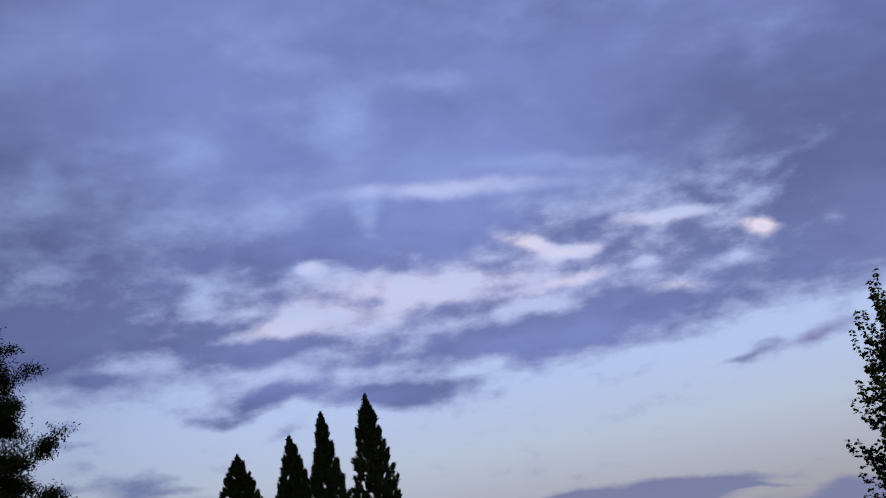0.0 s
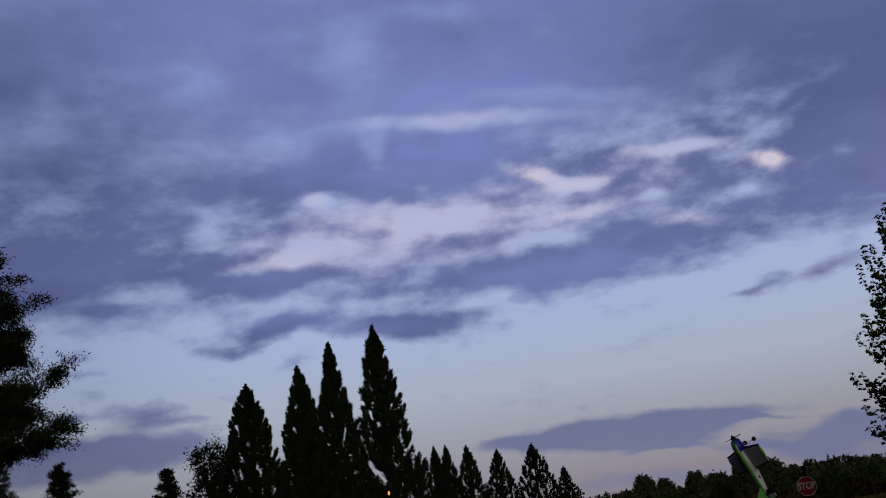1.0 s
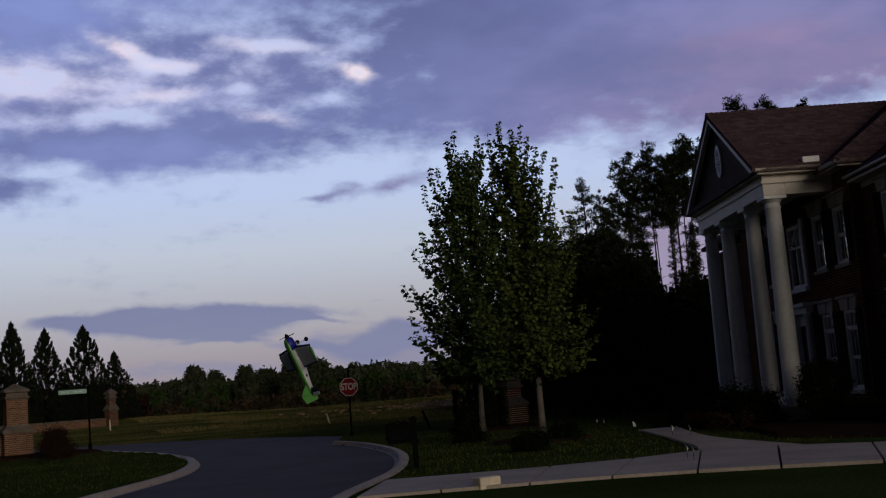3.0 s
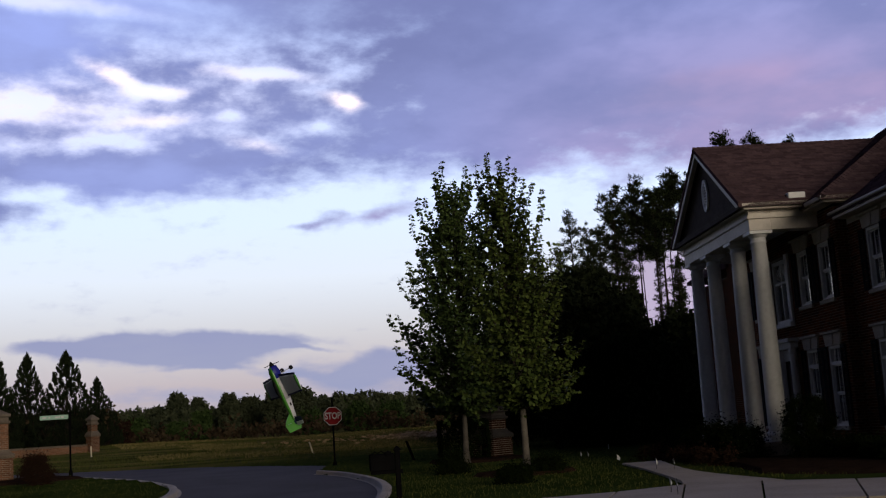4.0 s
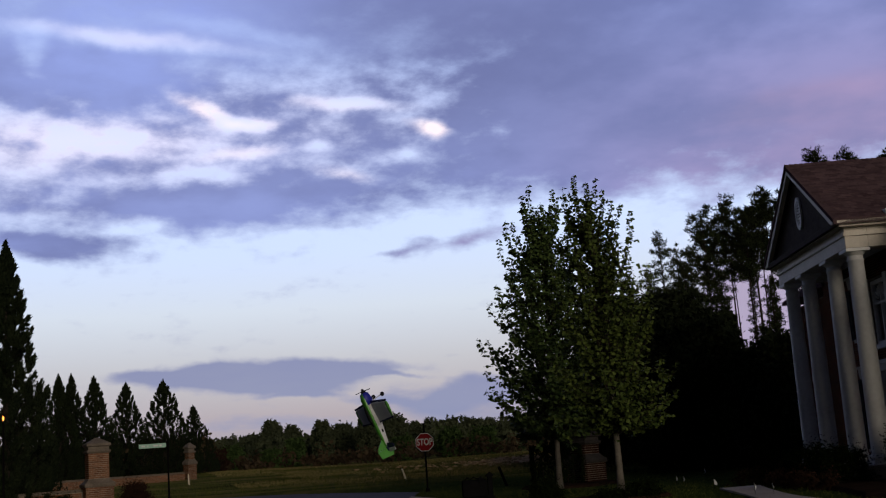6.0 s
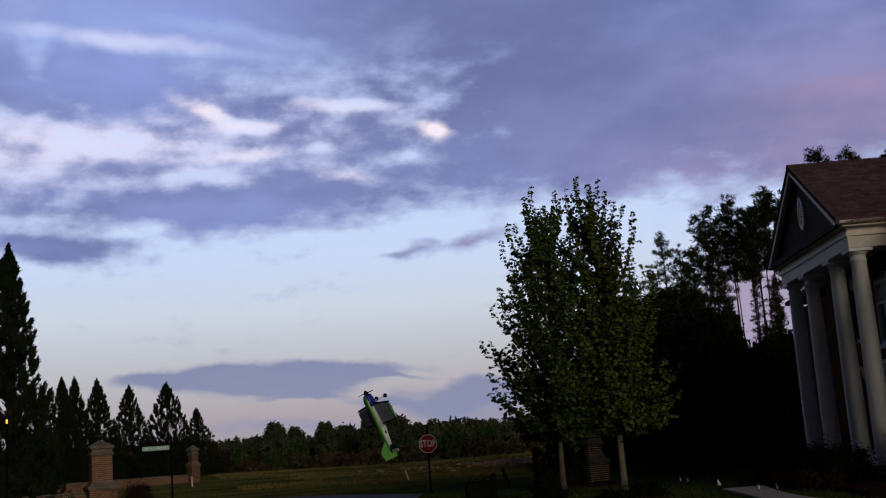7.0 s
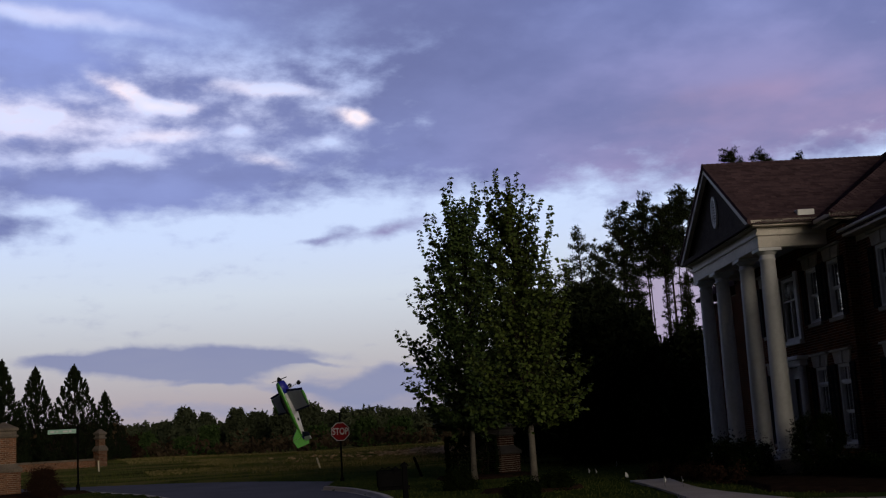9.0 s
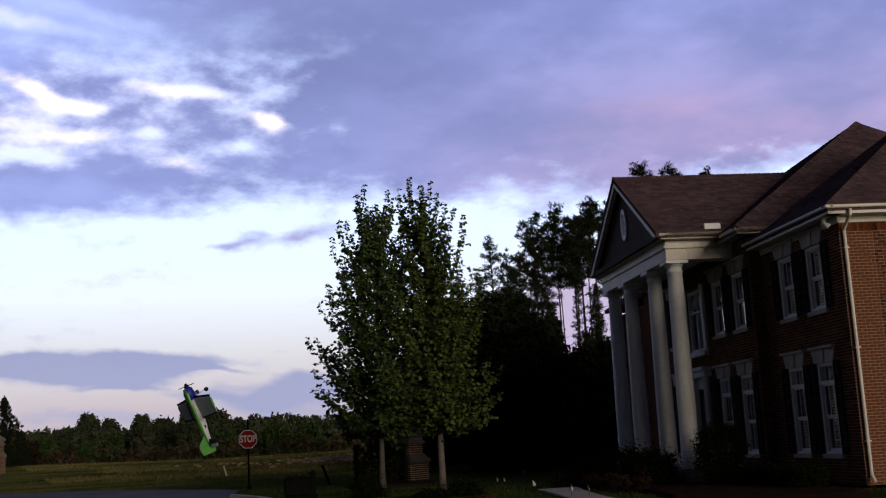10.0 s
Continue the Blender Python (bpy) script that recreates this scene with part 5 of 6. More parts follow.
cypress(ground_at(-5.3, 55.0), 12.3, 2.6, 21, 46000, "tall dark conical cypress in a row", 2.0, 0.78, lace=0.16)
cypress(ground_at(-7.6, 56.0), 11.9, 2.25, 22, 46000, "tall slim dark cypress in a row", 2.0, 0.8, lace=0.10)
cypress(ground_at(-9.25, 54.0), 10.6, 2.35, 23, 60000, "dense dark conical cypress in a row", 2.6, 0.76)
cypress(ground_at(-11.85, 53.0), 9.9, 2.6, 24, 60000, "broad dark cypress with a loose top", 2.6, 0.66)
cypress(ground_at(-4.2, 57.5), 5.9, 1.7, 25, 9000, "low dark cypress beside a tall one", 1.0, 0.5)
for k, (b, e, d, half) in enumerate(((-2.97, 5.05, 88, 1.1), (-2.41, 5.03, 93, 1.2), (-1.38, 4.89, 90, 1.35), (0.08, 4.5, 96, 1.5), (1.83, 4.55, 92, 1.75), (3.2, 3.25, 94, 1.2))):
    x, y, z = ground_at(b, d)
    cypress((x, y, z), EYE + d * math.tan(radians(e)) - z, half * 1.9, 30 + k, 26000, "dark cypress far behind the low stone wall", 2.3, 0.88, group="far cypress row", lace=0.05, leaf=0.019)


def clumpy(name, at, tall, half, seed, clumps, per, leaf, material, label, category="tree", group="", bottom=0.0, trunk=True, slim=0.6, squash=0.7, lump=0.42):
    """A broad tree or shrub: trunk, limbs and leaves in uneven clumps with gaps between them."""
    rng, r2 = np.random.default_rng(seed), random.Random(seed)
    tree = base(name, pose(*at), label, category, group)
    centre = []
    for i in range(clumps):
        t = (i + 0.5) / clumps
        z = bottom + (tall - bottom) * (0.08 + 0.84 * t)
        k = (z - bottom) / (tall - bottom)
        r = half * math.sqrt(max(0.05, 1 - (2 * k - 0.85) ** 2 / 1.5)) * r2.uniform(0.35, 0.85)
        turn = i * 2.39996 + r2.uniform(-0.6, 0.6)
        centre.append((r * math.cos(turn), r * math.sin(turn), z))
    bm = bmesh.new()
    if trunk:
        tube(bm, [(0, 0, -0.15), (0.05, 0.02, tall * 0.3), (0, 0.06, tall * 0.6), (0.04, 0, tall * 0.88)], [0.03 * tall * 0.6 + 0.03, 0.022 * tall * 0.6 + 0.02, 0.012 * tall * 0.6 + 0.015, 0.015], 7)
        part("trunk", bm, BARK, tree)
        bm = bmesh.new()
    for c in centre:
        z0 = c[2] * 0.62
        tube(bm, [(0, 0, z0), (c[0] * 0.5, c[1] * 0.5, (z0 + c[2]) / 2 + 0.02 * tall), c], [0.012 * tall * 0.5 + 0.012, 0.008 * tall * 0.5 + 0.008, 0.008], 5)
    part("branchwork", bm, BARK, tree, kind="stuff")
    size = half * lump
    spots = np.concatenate([blob_spots(rng, c, (size * rng.uniform(0.7, 1.3), size * rng.uniform(0.7, 1.3), size * squash * rng.uniform(0.7, 1.2)), per, 0.15) for c in centre])
    loose = rng.random(len(spots)) < 0.35
    spots[loose] += rng.normal(0, 0.45 * size, (int(loose.sum()), 3))
    spots[:, 2] = np.maximum(spots[:, 2], 0.03)
    leaves("crown", spots, leaf * (0.6 + 0.8 * rng.random(len(spots))), material, tree, slim, None, seed, blade=name == "wood_tree")
    return tree


def pine(at, tall, crown_from, half, seed, tiers, label, needles=110, tuft=0.34, group="pines", thick=1.0, whorls=0, droop=0.0, peak=0.72, broad=0.16, scatter=0.035, cone=1.6):
    """A pine: level limbs, in whorls when asked, that carry flat feathery pads of needles."""
    rng, nrg = random.Random(seed), np.random.default_rng(seed)
    tree = base("pine_tree", pose(*at), label, "tree", group)
    bm = bmesh.new()
    bend = rng.uniform(-0.25, 0.25)
    tube(bm, [(0, 0, -0.2), (bend * 0.4, 0.1, tall * 0.35), (bend, 0, tall * 0.7), (bend * 0.8, 0, tall * 0.98)], [0.16 * thick, 0.13 * thick, 0.09 * thick, 0.02], 8)
    part("trunk", bm, PINEBARK, tree)
    bm = bmesh.new()
    spots, ways = [], []
    for i in range(tiers):
        t = (i + rng.random() * 0.8) / tiers
        if whorls:
            t = min((int(t * whorls) + 0.30 * rng.random()) / whorls, 1.0)
        z = crown_from + (tall - crown_from) * t
        turn = i * 2.39996 + rng.uniform(-0.6, 0.6)
        reach = half * (1.0 - peak * t ** cone) * rng.uniform(0.6, 1.1)
        pts = limb_points((bend * 0.9, 0, z), (math.cos(turn), math.sin(turn), 0.05 - droop + 0.5 * t), reach, 0.25 + droop, rng)
        tube(bm, pts, [0.05 * thick, 0.04 * thick, 0.03 * thick, 0.02 * thick, 0.012, 0.006], 5)
        for k in range(12):
            q = 0.30 + 0.70 * (k + rng.random()) / 12
            j = min(int(q * 5), 4)
            p = pts[j].lerp(pts[j + 1], q * 5 - j)
            twig = Vector((rng.gauss(0, 1), rng.gauss(0, 1), rng.gauss(0.25, 0.35))).normalized() * reach * rng.uniform(0.10, 0.38)
            m = needles // 12
            s = nrg.random(m)[:, None] ** 0.7
            way = np.array(twig)
            spots.append(np.array(p) + way * s + nrg.normal(0, scatter * half, (m, 3)) * np.array((1, 1, 0.6)))
            ways.append(np.tile(way / np.linalg.norm(way), (m, 1)) + np.array((0, 0, 0.35)))
    part("branchwork", bm, PINEBARK, tree, kind="stuff")
    spots, ways = np.concatenate(spots), np.concatenate(ways)
    leaves("crown", spots, tuft * (0.6 + 0.7 * nrg.random(len(spots))), PINE, tree, broad * 1.5, ways, seed, 0.75, blade=True)
    return tree


def tufted_pine(at, tall, crown_from, half, seed, limbs, puff, per, label, group="pines", thick=1.0, shape=((0.0, 0.45), (0.35, 1.0), (0.75, 0.8), (1.0, 0.3)), rise=0.3, stubs=5):
    """A tall pine: bare stem with dead stubs, rising limbs whose twigs end in round tufts of needles with sky between them."""
    rng, nrg = random.Random(seed), np.random.default_rng(seed)
    tree = base("pine_tree", pose(*at), label, "tree", group)
    bend, sway = rng.uniform(-0.35, 0.35), rng.uniform(-0.2, 0.2)

    def stem(z):
        t = z / tall
        return Vector((bend * t, sway * math.sin(3 * t), z))

    bm = bmesh.new()
    tube(bm, [stem(tall * t) for t in (-0.01, 0.2, 0.45, 0.7, 0.98)], [0.16 * thick, 0.14 * thick, 0.115 * thick, 0.08 * thick, 0.02], 8)
    part("trunk", bm, PINEBARK, tree)
    bm = bmesh.new()
    spots, ways = [], []

    def tuft(c, r):
        d = nrg.normal(size=(per, 3))
        d /= np.linalg.norm(d, axis=1)[:, None]
        spots.append(np.array(c) + d * (r * nrg.random(per) ** 0.55)[:, None] * np.array((1, 1, 0.72)))
        ways.append(d + np.array((0, 0, 0.45)))

    for i in range(limbs):
        t = (i + rng.random()) / limbs
        z = crown_from + (tall - crown_from) * 0.97 * t
        turn = i * 2.39996 + rng.uniform(-0.6, 0.6)
        reach = half * float(np.interp(t, [s[0] for s in shape], [s[1] for s in shape])) * rng.uniform(0.55, 1.1)
        pts = limb_points(stem(z), (math.cos(turn), math.sin(turn), rise + 0.6 * t), reach, 0.3, rng)
        tube(bm, pts, [0.04 * thick, 0.032 * thick, 0.025 * thick, 0.018 * thick, 0.012, 0.006], 5)
        tuft(pts[-1], puff * rng.uniform(0.7, 1.15))
        for _ in range(3):
            q = 1.5 + 3.3 * rng.random()
            j = min(int(q), 4)
            p = pts[j].lerp(pts[j + 1], q - j)
            end = p + Vector((rng.gauss(0, 1), rng.gauss(0, 1), rng.gauss(0.5, 0.5))).normalized() * puff * rng.uniform(0.7, 1.5)
            tube(bm, [p, end], [0.012, 0.005], 4)
            tuft(end, puff * rng.uniform(0.55, 1.0))
    for i in range(stubs):
        z = crown_from * rng.uniform(0.5, 0.98)
        turn = rng.uniform(0, 6.28)
        tube(bm, limb_points(stem(z), (math.cos(turn), math.sin(turn), 0.1), rng.uniform(0.5, 1.4), 0.1, rng, 3), [0.018, 0.013, 0.009, 0.004], 4)
    tuft(stem(tall), puff * 0.7)
    part("branchwork", bm, PINEBARK, tree, kind="stuff")
    spots, ways = np.concatenate(spots), np.concatenate(ways)
    leaves("crown", spots, 0.45 * puff * (0.6 + 0.7 * nrg.random(len(spots))), PINE, tree, 0.34, ways, seed, 0.5, blade=True)
    return tree


# pine and young trees at the near side of the row
pine(ground_at(-26.2, 30.0), 10.8, 5.0, 3.25, 41, 84, "dark spreading pine beside the lawn", 5200, 0.085, thick=1.3, whorls=9, droop=0.12, peak=0.8, broad=0.26, scatter=0.045)
for k, (b, e, d, half) in enumerate(((-23.6, 7.0, 44, 2.3), (-20.6, 6.2, 46, 1.9), (-16.2, 5.4, 48, 1.6))):
    x, y, z = ground_at(b, d)
    tufted_pine((x, y, z), EYE + d * math.tan(radians(e)) - z, 0.6, half * 0.8, 50 + k, 90, 0.22, 60, "young feathery pine beside the cypress row", "young pines", 0.6, ((0.0, 1.0), (0.4, 0.8), (0.75, 0.5), (1.0, 0.08)), 0.25, 0)
x, y, z = ground_at(-13.75, 51.0)
clumpy("young_tree", (x, y, z), EYE + 51 * math.tan(radians(7.0)) - z, 1.35, 54, 80, 150, 0.12, CYPRESS, "loose young broadleaf tree beside a cypress", bottom=0.2, lump=0.36)

# dark wood to the side of the house: tall pines over dense broadleaf trees
for k, (b, e, d, low, half, thick) in enumerate(((29.05, 10.7, 72, 8.6, 1.35, 0.5), (30.1, 11.05, 76, 10.4, 1.6, 0.5), (30.75, 10.5, 74, 10.0, 1.4, 0.45), (31.25, 10.5, 80, 11.4, 1.6, 0.75), (32.0, 11.3, 78, 11.0, 1.7, 0.6),
                                                 (32.6, 10.8, 75, 9.6, 1.6, 0.5), (29.55, 9.9, 78, 9.4, 1.4, 0.5), (30.35, 10.1, 82, 11.2, 1.3, 0.4), (31.6, 10.9, 84, 12.2, 1.5, 0.5), (28.75, 9.7, 80, 8.0, 1.3, 0.5),
                                                 (33.3, 10.4, 80, 9.6, 1.8, 0.6), (30.95, 9.6, 86, 11.6, 1.0, 0.4), (34.78, 12.8, 78, 14.8, 1.1, 0.6), (36.2, 12.55, 80, 15.0, 1.0, 0.6), (37.5, 12.3, 82, 15.0, 0.4, 0.5))):
    x, y, z = ground_at(b, d)
    tufted_pine((x, y, z), EYE + d * math.tan(radians(e)) - z, low, half, 60 + k, 19, 0.46, 48, "tall bare-stemmed pine in the dark wood", thick=thick)
for k, (b, e, d, half) in enumerate(((25.4, 6.8, 56, 2.6), (27.0, 7.6, 60, 1.9), (27.8, 7.2, 62, 1.7), (26.2, 7.4, 64, 2.3), (28.9, 3.6, 54, 2.2), (27.4, 6.0, 52, 2.4), (30.6, 3.2, 56, 2.6), (32.6, 5.0, 60, 2.0), (31.7, 3.2, 66, 2.4), (24.6, 5.0, 66, 3.0),
                                     (23.0, 3.2, 70, 3.0), (28.9, 6.2, 60, 0.9), (33.6, 3.4, 58, 2.4), (29.45, 6.4, 62, 0.8), (30.5, 4.3, 62, 1.3), (31.7, 4.6, 62, 1.2))):
    x, y, z = ground_at(b, d)
    clumpy("wood_tree", (x, y, z), EYE + d * math.tan(radians(e)) - z, half * 1.25, 80 + k, 90, 150, 0.26, PINE, "dense dark broadleaf tree at the edge of the wood", group="edge of the wood", lump=0.27)
for k, (b, e, d, low, half, puff) in enumerate(((26.95, 10.0, 62, 3.5, 1.7, 0.30), (27.55, 9.35, 64, 3.0, 1.4, 0.30), (28.4, 9.1, 66, 3.0, 1.5, 0.32), (26.1, 8.2, 66, 3.0, 1.6, 0.32), (25.3, 8.0, 60, 3.0, 1.5, 0.30), (32.1, 7.3, 68, 2.5, 0.9, 0.30), (28.0, 8.4, 60, 3.0, 1.7, 0.32), (29.75, 6.6, 70, 2.5, 1.0, 0.3), (31.2, 5.0, 70, 2.5, 0.8, 0.28), (31.95, 6.4, 72, 2.5, 0.9, 0.28), (30.95, 8.0, 86, 6.5, 0.7, 0.24))):
    x, y, z = ground_at(b, d)
    tufted_pine((x, y, z), EYE + d * math.tan(radians(e)) - z, low, half, 160 + k, 44, puff, 34, "dark feathery young pine at the edge of the wood", thick=0.6, shape=((0.0, 1.0), (0.4, 0.85), (0.75, 0.5), (1.0, 0.1)), rise=0.15, stubs=0)

# single trees that stand out of the far wood
for k, (b, e, d, half) in enumerate(((6.9, 2.3, 190, 2.1), (7.9, 2.0, 195, 1.8), (9.4, 2.15, 150, 1.4), (10.4, 1.9, 160, 1.8), (12.3, 2.45, 150, 1.9), (12.9, 2.2, 152, 1.9), (11.7, 2.0, 150, 2.0))):
    x, y, z = ground_at(b, d)
    clumpy("field_tree", (x, y, z), EYE + d * math.tan(radians(e)) - z, half, 100 + k, 60, 90, 0.42, WOODS, "dark broadleaf tree before the far wood", group="trees before the far wood", squash=0.9, lump=0.30)

for k, (b, e, d, half) in enumerate(((5.0, 1.15, 112, 1.3), (6.9, 0.85, 116, 1.2), (8.05, 1.35, 118, 1.3), (13.3, 1.0, 120, 1.6), (15.6, 1.3, 118, 1.6), (17.2, 1.2, 116, 1.8))):
    x, y, z = ground_at(b, d)
    clumpy("field_tree", (x, y, z), EYE + d * math.tan(radians(e)) - z, half, 190 + k, 40, 70, 0.30, YOUNGLEAF, "young light green tree at the field's far edge", group="young trees before the far wood", squash=0.9, lump=0.34)


def far_woods():
    rng, r2 = np.random.default_rng(7), random.Random(7)
    spots = []
    for i in range(620):
        b = -31 + 58 * (i + r2.random()) / 620
        d = r2.uniform(150, 260)
        x, y, z = ground_at(b, d)
        e = 1.78 + 0.18 * noise.noise((b * 0.30, 3.1, 0)) + r2.uniform(-0.55, 0.10) + 0.10 * smooth_step(10, 16, b)
        tall = max(d * math.tan(radians(e)) + EYE - z, 2.0)
        half = r2.uniform(1.6, 3.0)
        for c in range(12):
            t = (c + 0.5) / 12
            wide = half * (0.45 + 0.55 * math.sin(math.pi * min(t * 1.15, 1.0) ** 0.8))
            turn = c * 2.4 + r2.random()
            centre = (x + 0.55 * wide * math.cos(turn), y + 0.55 * wide * math.sin(turn), z + (tall - 0.9) * (0.05 + 0.95 * t))
            spots.append(blob_spots(rng, centre, (wide * 0.55, wide * 0.55, 0.9 * r2.uniform(0.7, 1.1)), 48, 0.1))
    spots = np.concatenate(spots)
    ob = leaves("far_woods", spots, 0.50 * (0.5 + 0.9 * rng.random(len(spots))), WOODS, None, 0.9, None, 7, blade=True, label="dark mixed wood across the field")
    ob["category"] = "woods"
    # undergrowth along its foot
    low = []
    for i in range(260):
        b = -30 + 60 * (i + r2.random()) / 260
        d = r2.uniform(98, 135)
        x, y, z = ground_at(b, d)
        h = r2.uniform(0.8, 2.6)
        low.append(blob_spots(rng, (x, y, z + h * 0.45), (h * 0.8, h * 0.8, h * 0.5), 45, 0.2))
    for i in range(120):
        b = -9 + 13 * (i + r2.random()) / 120
        d = r2.uniform(94, 104)
        x, y, z = ground_at(b, d)
        h = r2.uniform(2.0, 4.4)
        low.append(blob_spots(rng, (x, y, z + h * 0.45), (h * 0.5, h * 0.5, h * 0.5), 60, 0.1))
    low = np.concatenate(low)
    ob = leaves("undergrowth", low, 0.45 * (0.6 + 0.8 * rng.random(len(low))), UNDERBRUSH, None, 0.6, None, 8, label="tangled undergrowth at the field's far edge")
    ob["category"] = "undergrowth"


far_woods()

# shrubs before the portico and by the piers
def shrub(at, tall, half, seed, material, label, n=14, per=420, leaf=0.062):
    return clumpy("shrub", at, tall, half, seed, n, per, leaf, material, label, "shrub", "garden shrubs", 0.0, False, 0.6, 0.8)


def by_house(s, k, z=0.0):
    p = HOUSE_AT @ Vector((s, k, 0))
    return p.x, p.y, z


for i, (s, k, h, r) in enumerate(((5.9, 3.2, 0.95, 0.8), (7.2, 3.3, 1.0, 0.75), (8.4, 3.5, 1.1, 0.8), (12.2, 3.4, 1.1, 0.8), (13.6, 3.3, 1.0, 0.8), (15.0, 3.0, 1.2, 0.9),
                                  (3.2, 1.4, 0.6, 0.6), (1.9, 1.2, 0.55, 0.55), (0.7, 1.2, 0.5, 0.5))):
    shrub(by_house(s, k), h, r, 120 + i, SHRUB, "rounded dark green shrub in the house bed")
clumpy("shrub", by_house(4.1, 2.0), 1.72, 0.74, 139, 40, 420, 0.05, SHRUB, "large clipped round dark shrub beside the portico", "shrub", "garden shrubs", 0.0, False, 0.6, 1.0, 0.30)
for i, (s, k) in enumerate(((8.0, 4.6), (6.4, 4.4), (10.4, 4.9), (4.6, 4.3))):
    shrub(by_house(s, k), 0.45, 0.5, 140 + i, RUSSET, "low russet shrub in the mulch", 6, 160, 0.07)
shrub(ground_at(0.5, 48.5), 1.2, 0.66, 150, RUSSET, "rounded russet shrub beside the brick pier", 24, 420)
shrub(ground_at(-2.9, 50.5), 0.8, 0.6, 151, SHRUB, "low green shrub under the wing wall")
shrub(ground_at(-3.9, 51.0), 0.9, 0.7, 152, SHRUB, "low green shrub under the wing wall")
shrub(ground_at(20.0, 36.5), 0.5, 0.55, 153, SHRUB, "low clipped shrub in the lawn bed")
shrub(ground_at(24.9, 33.0), 0.45, 0.5, 154, SHRUB, "low round shrub in the lawn bed")
shrub(ground_at(23.2, 29.0), 0.40, 0.5, 155, SHRUB, "low round shrub in the lawn bed")
shrub(ground_at(4.1, 100.0), 2.2, 1.3, 156, RUSSET, "russet bush beside the far pier", 10, 120, 0.22)

# ------------------------------------------------------------------ piers and walls of the estate entrance
def brick_cover(bm, half, z0, z1, single=None):
    """Courses of bricks round a square pier, a little uneven; those of the two street sides may be single parts."""
    rng = random.Random(int(half * 1000))
    n = int((z1 - z0) / 0.0785)
    tall = (z1 - z0) / n
    for row in range(n):
        z = z0 + row * tall
        for side in range(4):
            turn = Matrix.Rotation(side * math.pi / 2, 4, "Z")
            x = -half - (0.105 if row % 2 else 0.0)
            while x < half:
                w = 0.21
                a, b = max(x + 0.007, -half), min(x + w - 0.007, half)
                x += w
                if b - a > 0.03:
                    alone = single is not None and side in (0, 3)
                    one = bmesh.new() if alone else bm
                    box(one, a, b, -half - rng.uniform(0.010, 0.022), -half + 0.01, z + 0.008, z + tall - 0.008, turn)
                    if alone:
                        part("brick", one, TANBRICK, single)


def pier(at, tall, half, label, foot=1.0, turn=12.0, bricks=TANBRICK, stone=PIERSTONE, single=False):
    """A stone pier: wider foot with a stone ledge, shaft, stone cap with a low pyramid."""
    p = base("brick_pier", pose(*at, 0, 0, turn), label, "pier", "entrance piers")
    w = half * 1.38
    bm = bmesh.new()
    square_stack(bm, ((w, -0.3), (w, foot)))
    part("foot_core", bm, PIERMORTAR, p)
    bm = bmesh.new()
    brick_cover(bm, w, 0.0, foot, p if single else None)
    part("foot_masonry", bm, bricks, p, kind="stuff")
    bm = bmesh.new()
    square_stack(bm, ((w + 0.05, foot + 0.001), (w + 0.07, foot + 0.03), (w + 0.07, foot + 0.14), (half + 0.08, foot + 0.27), (half + 0.03, foot + 0.36)))
    part("ledge", bm, stone, p, "cast-stone ledge", bevel=0.008)
    bm = bmesh.new()
    square_stack(bm, ((half, foot + 0.361), (half, tall - 0.68)))
    part("shaft_core", bm, PIERMORTAR, p)
    bm = bmesh.new()
    brick_cover(bm, half, foot + 0.365, tall - 0.68, p if single else None)
    part("shaft_masonry", bm, bricks, p, kind="stuff")
    bm = bmesh.new()
    square_stack(bm, ((half + 0.04, tall - 0.679), (half + 0.09, tall - 0.62), (half + 0.09, tall - 0.56), (half + 0.02, tall - 0.54), (half + 0.02, tall - 0.40), (half + 0.10, tall - 0.36), (half + 0.10, tall - 0.27), (0.05, tall)))
    part("cap", bm, stone, p, "cast-stone pyramid cap", bevel=0.006)
    return p


pier(ground_at(-1.3, 53.0), 3.12, 0.42, "weathered red-brick entrance pier with cast-stone bands and cap", single=True)
pier(ground_at(2.97, 80.0), 2.45, 0.22, "weathered red-brick entrance pier far across the field", 1.0, 30.0)
pier(ground_at(22.15, 46.5), 2.2, 0.40, "brick entrance pier behind the maple, tree shade in its colour", 0.8, 25.0, SHADEBRICK, SHADESTONE)


def low_wall(a, b, tall, label):
    p, q = Vector(a), Vector(b)
    n = max(int((q - p).length / 1.2), 1)
    wall = base("low_wall", Matrix.Identity(4), label, "wall", "entrance walls")
    d = (q - p).to_2d().normalized()
    turn = math.degrees(math.atan2(d.y, d.x))
    length = (q - p).to_2d().length
    z = min(a[2], b[2])
    wall.matrix_basis = pose(a[0], a[1], z, 0, 0, turn)
    bm = bmesh.new()
    box(bm, 0, length, -0.16, 0.16, -0.4, tall - 0.12)
    part("wall_core", bm, PIERMORTAR, wall)
    bm = bmesh.new()
    rng = random.Random(n)
    row = 0
    while row * 0.08 < tall - 0.20:
        x = -rng.random() * 0.3
        while x < length:
            w = 0.215
            box(bm, max(x, 0) + 0.008, min(x + w, length) - 0.008, -0.18 - rng.uniform(0, 0.01), 0.18, row * 0.08 + 0.006, row * 0.08 + 0.074)
            x += w
        row += 1
    part("wall_masonry", bm, TANBRICK, wall, kind="stuff")
    bm = bmesh.new()
    for i in range(n):
        box(bm, i * length / n + 0.005, (i + 1) * length / n - 0.005, -0.23, 0.23, tall - 0.119, tall)
    part("coping", bm, PIERSTONE, wall, "cast-stone coping", bevel=0.01)
    return wall


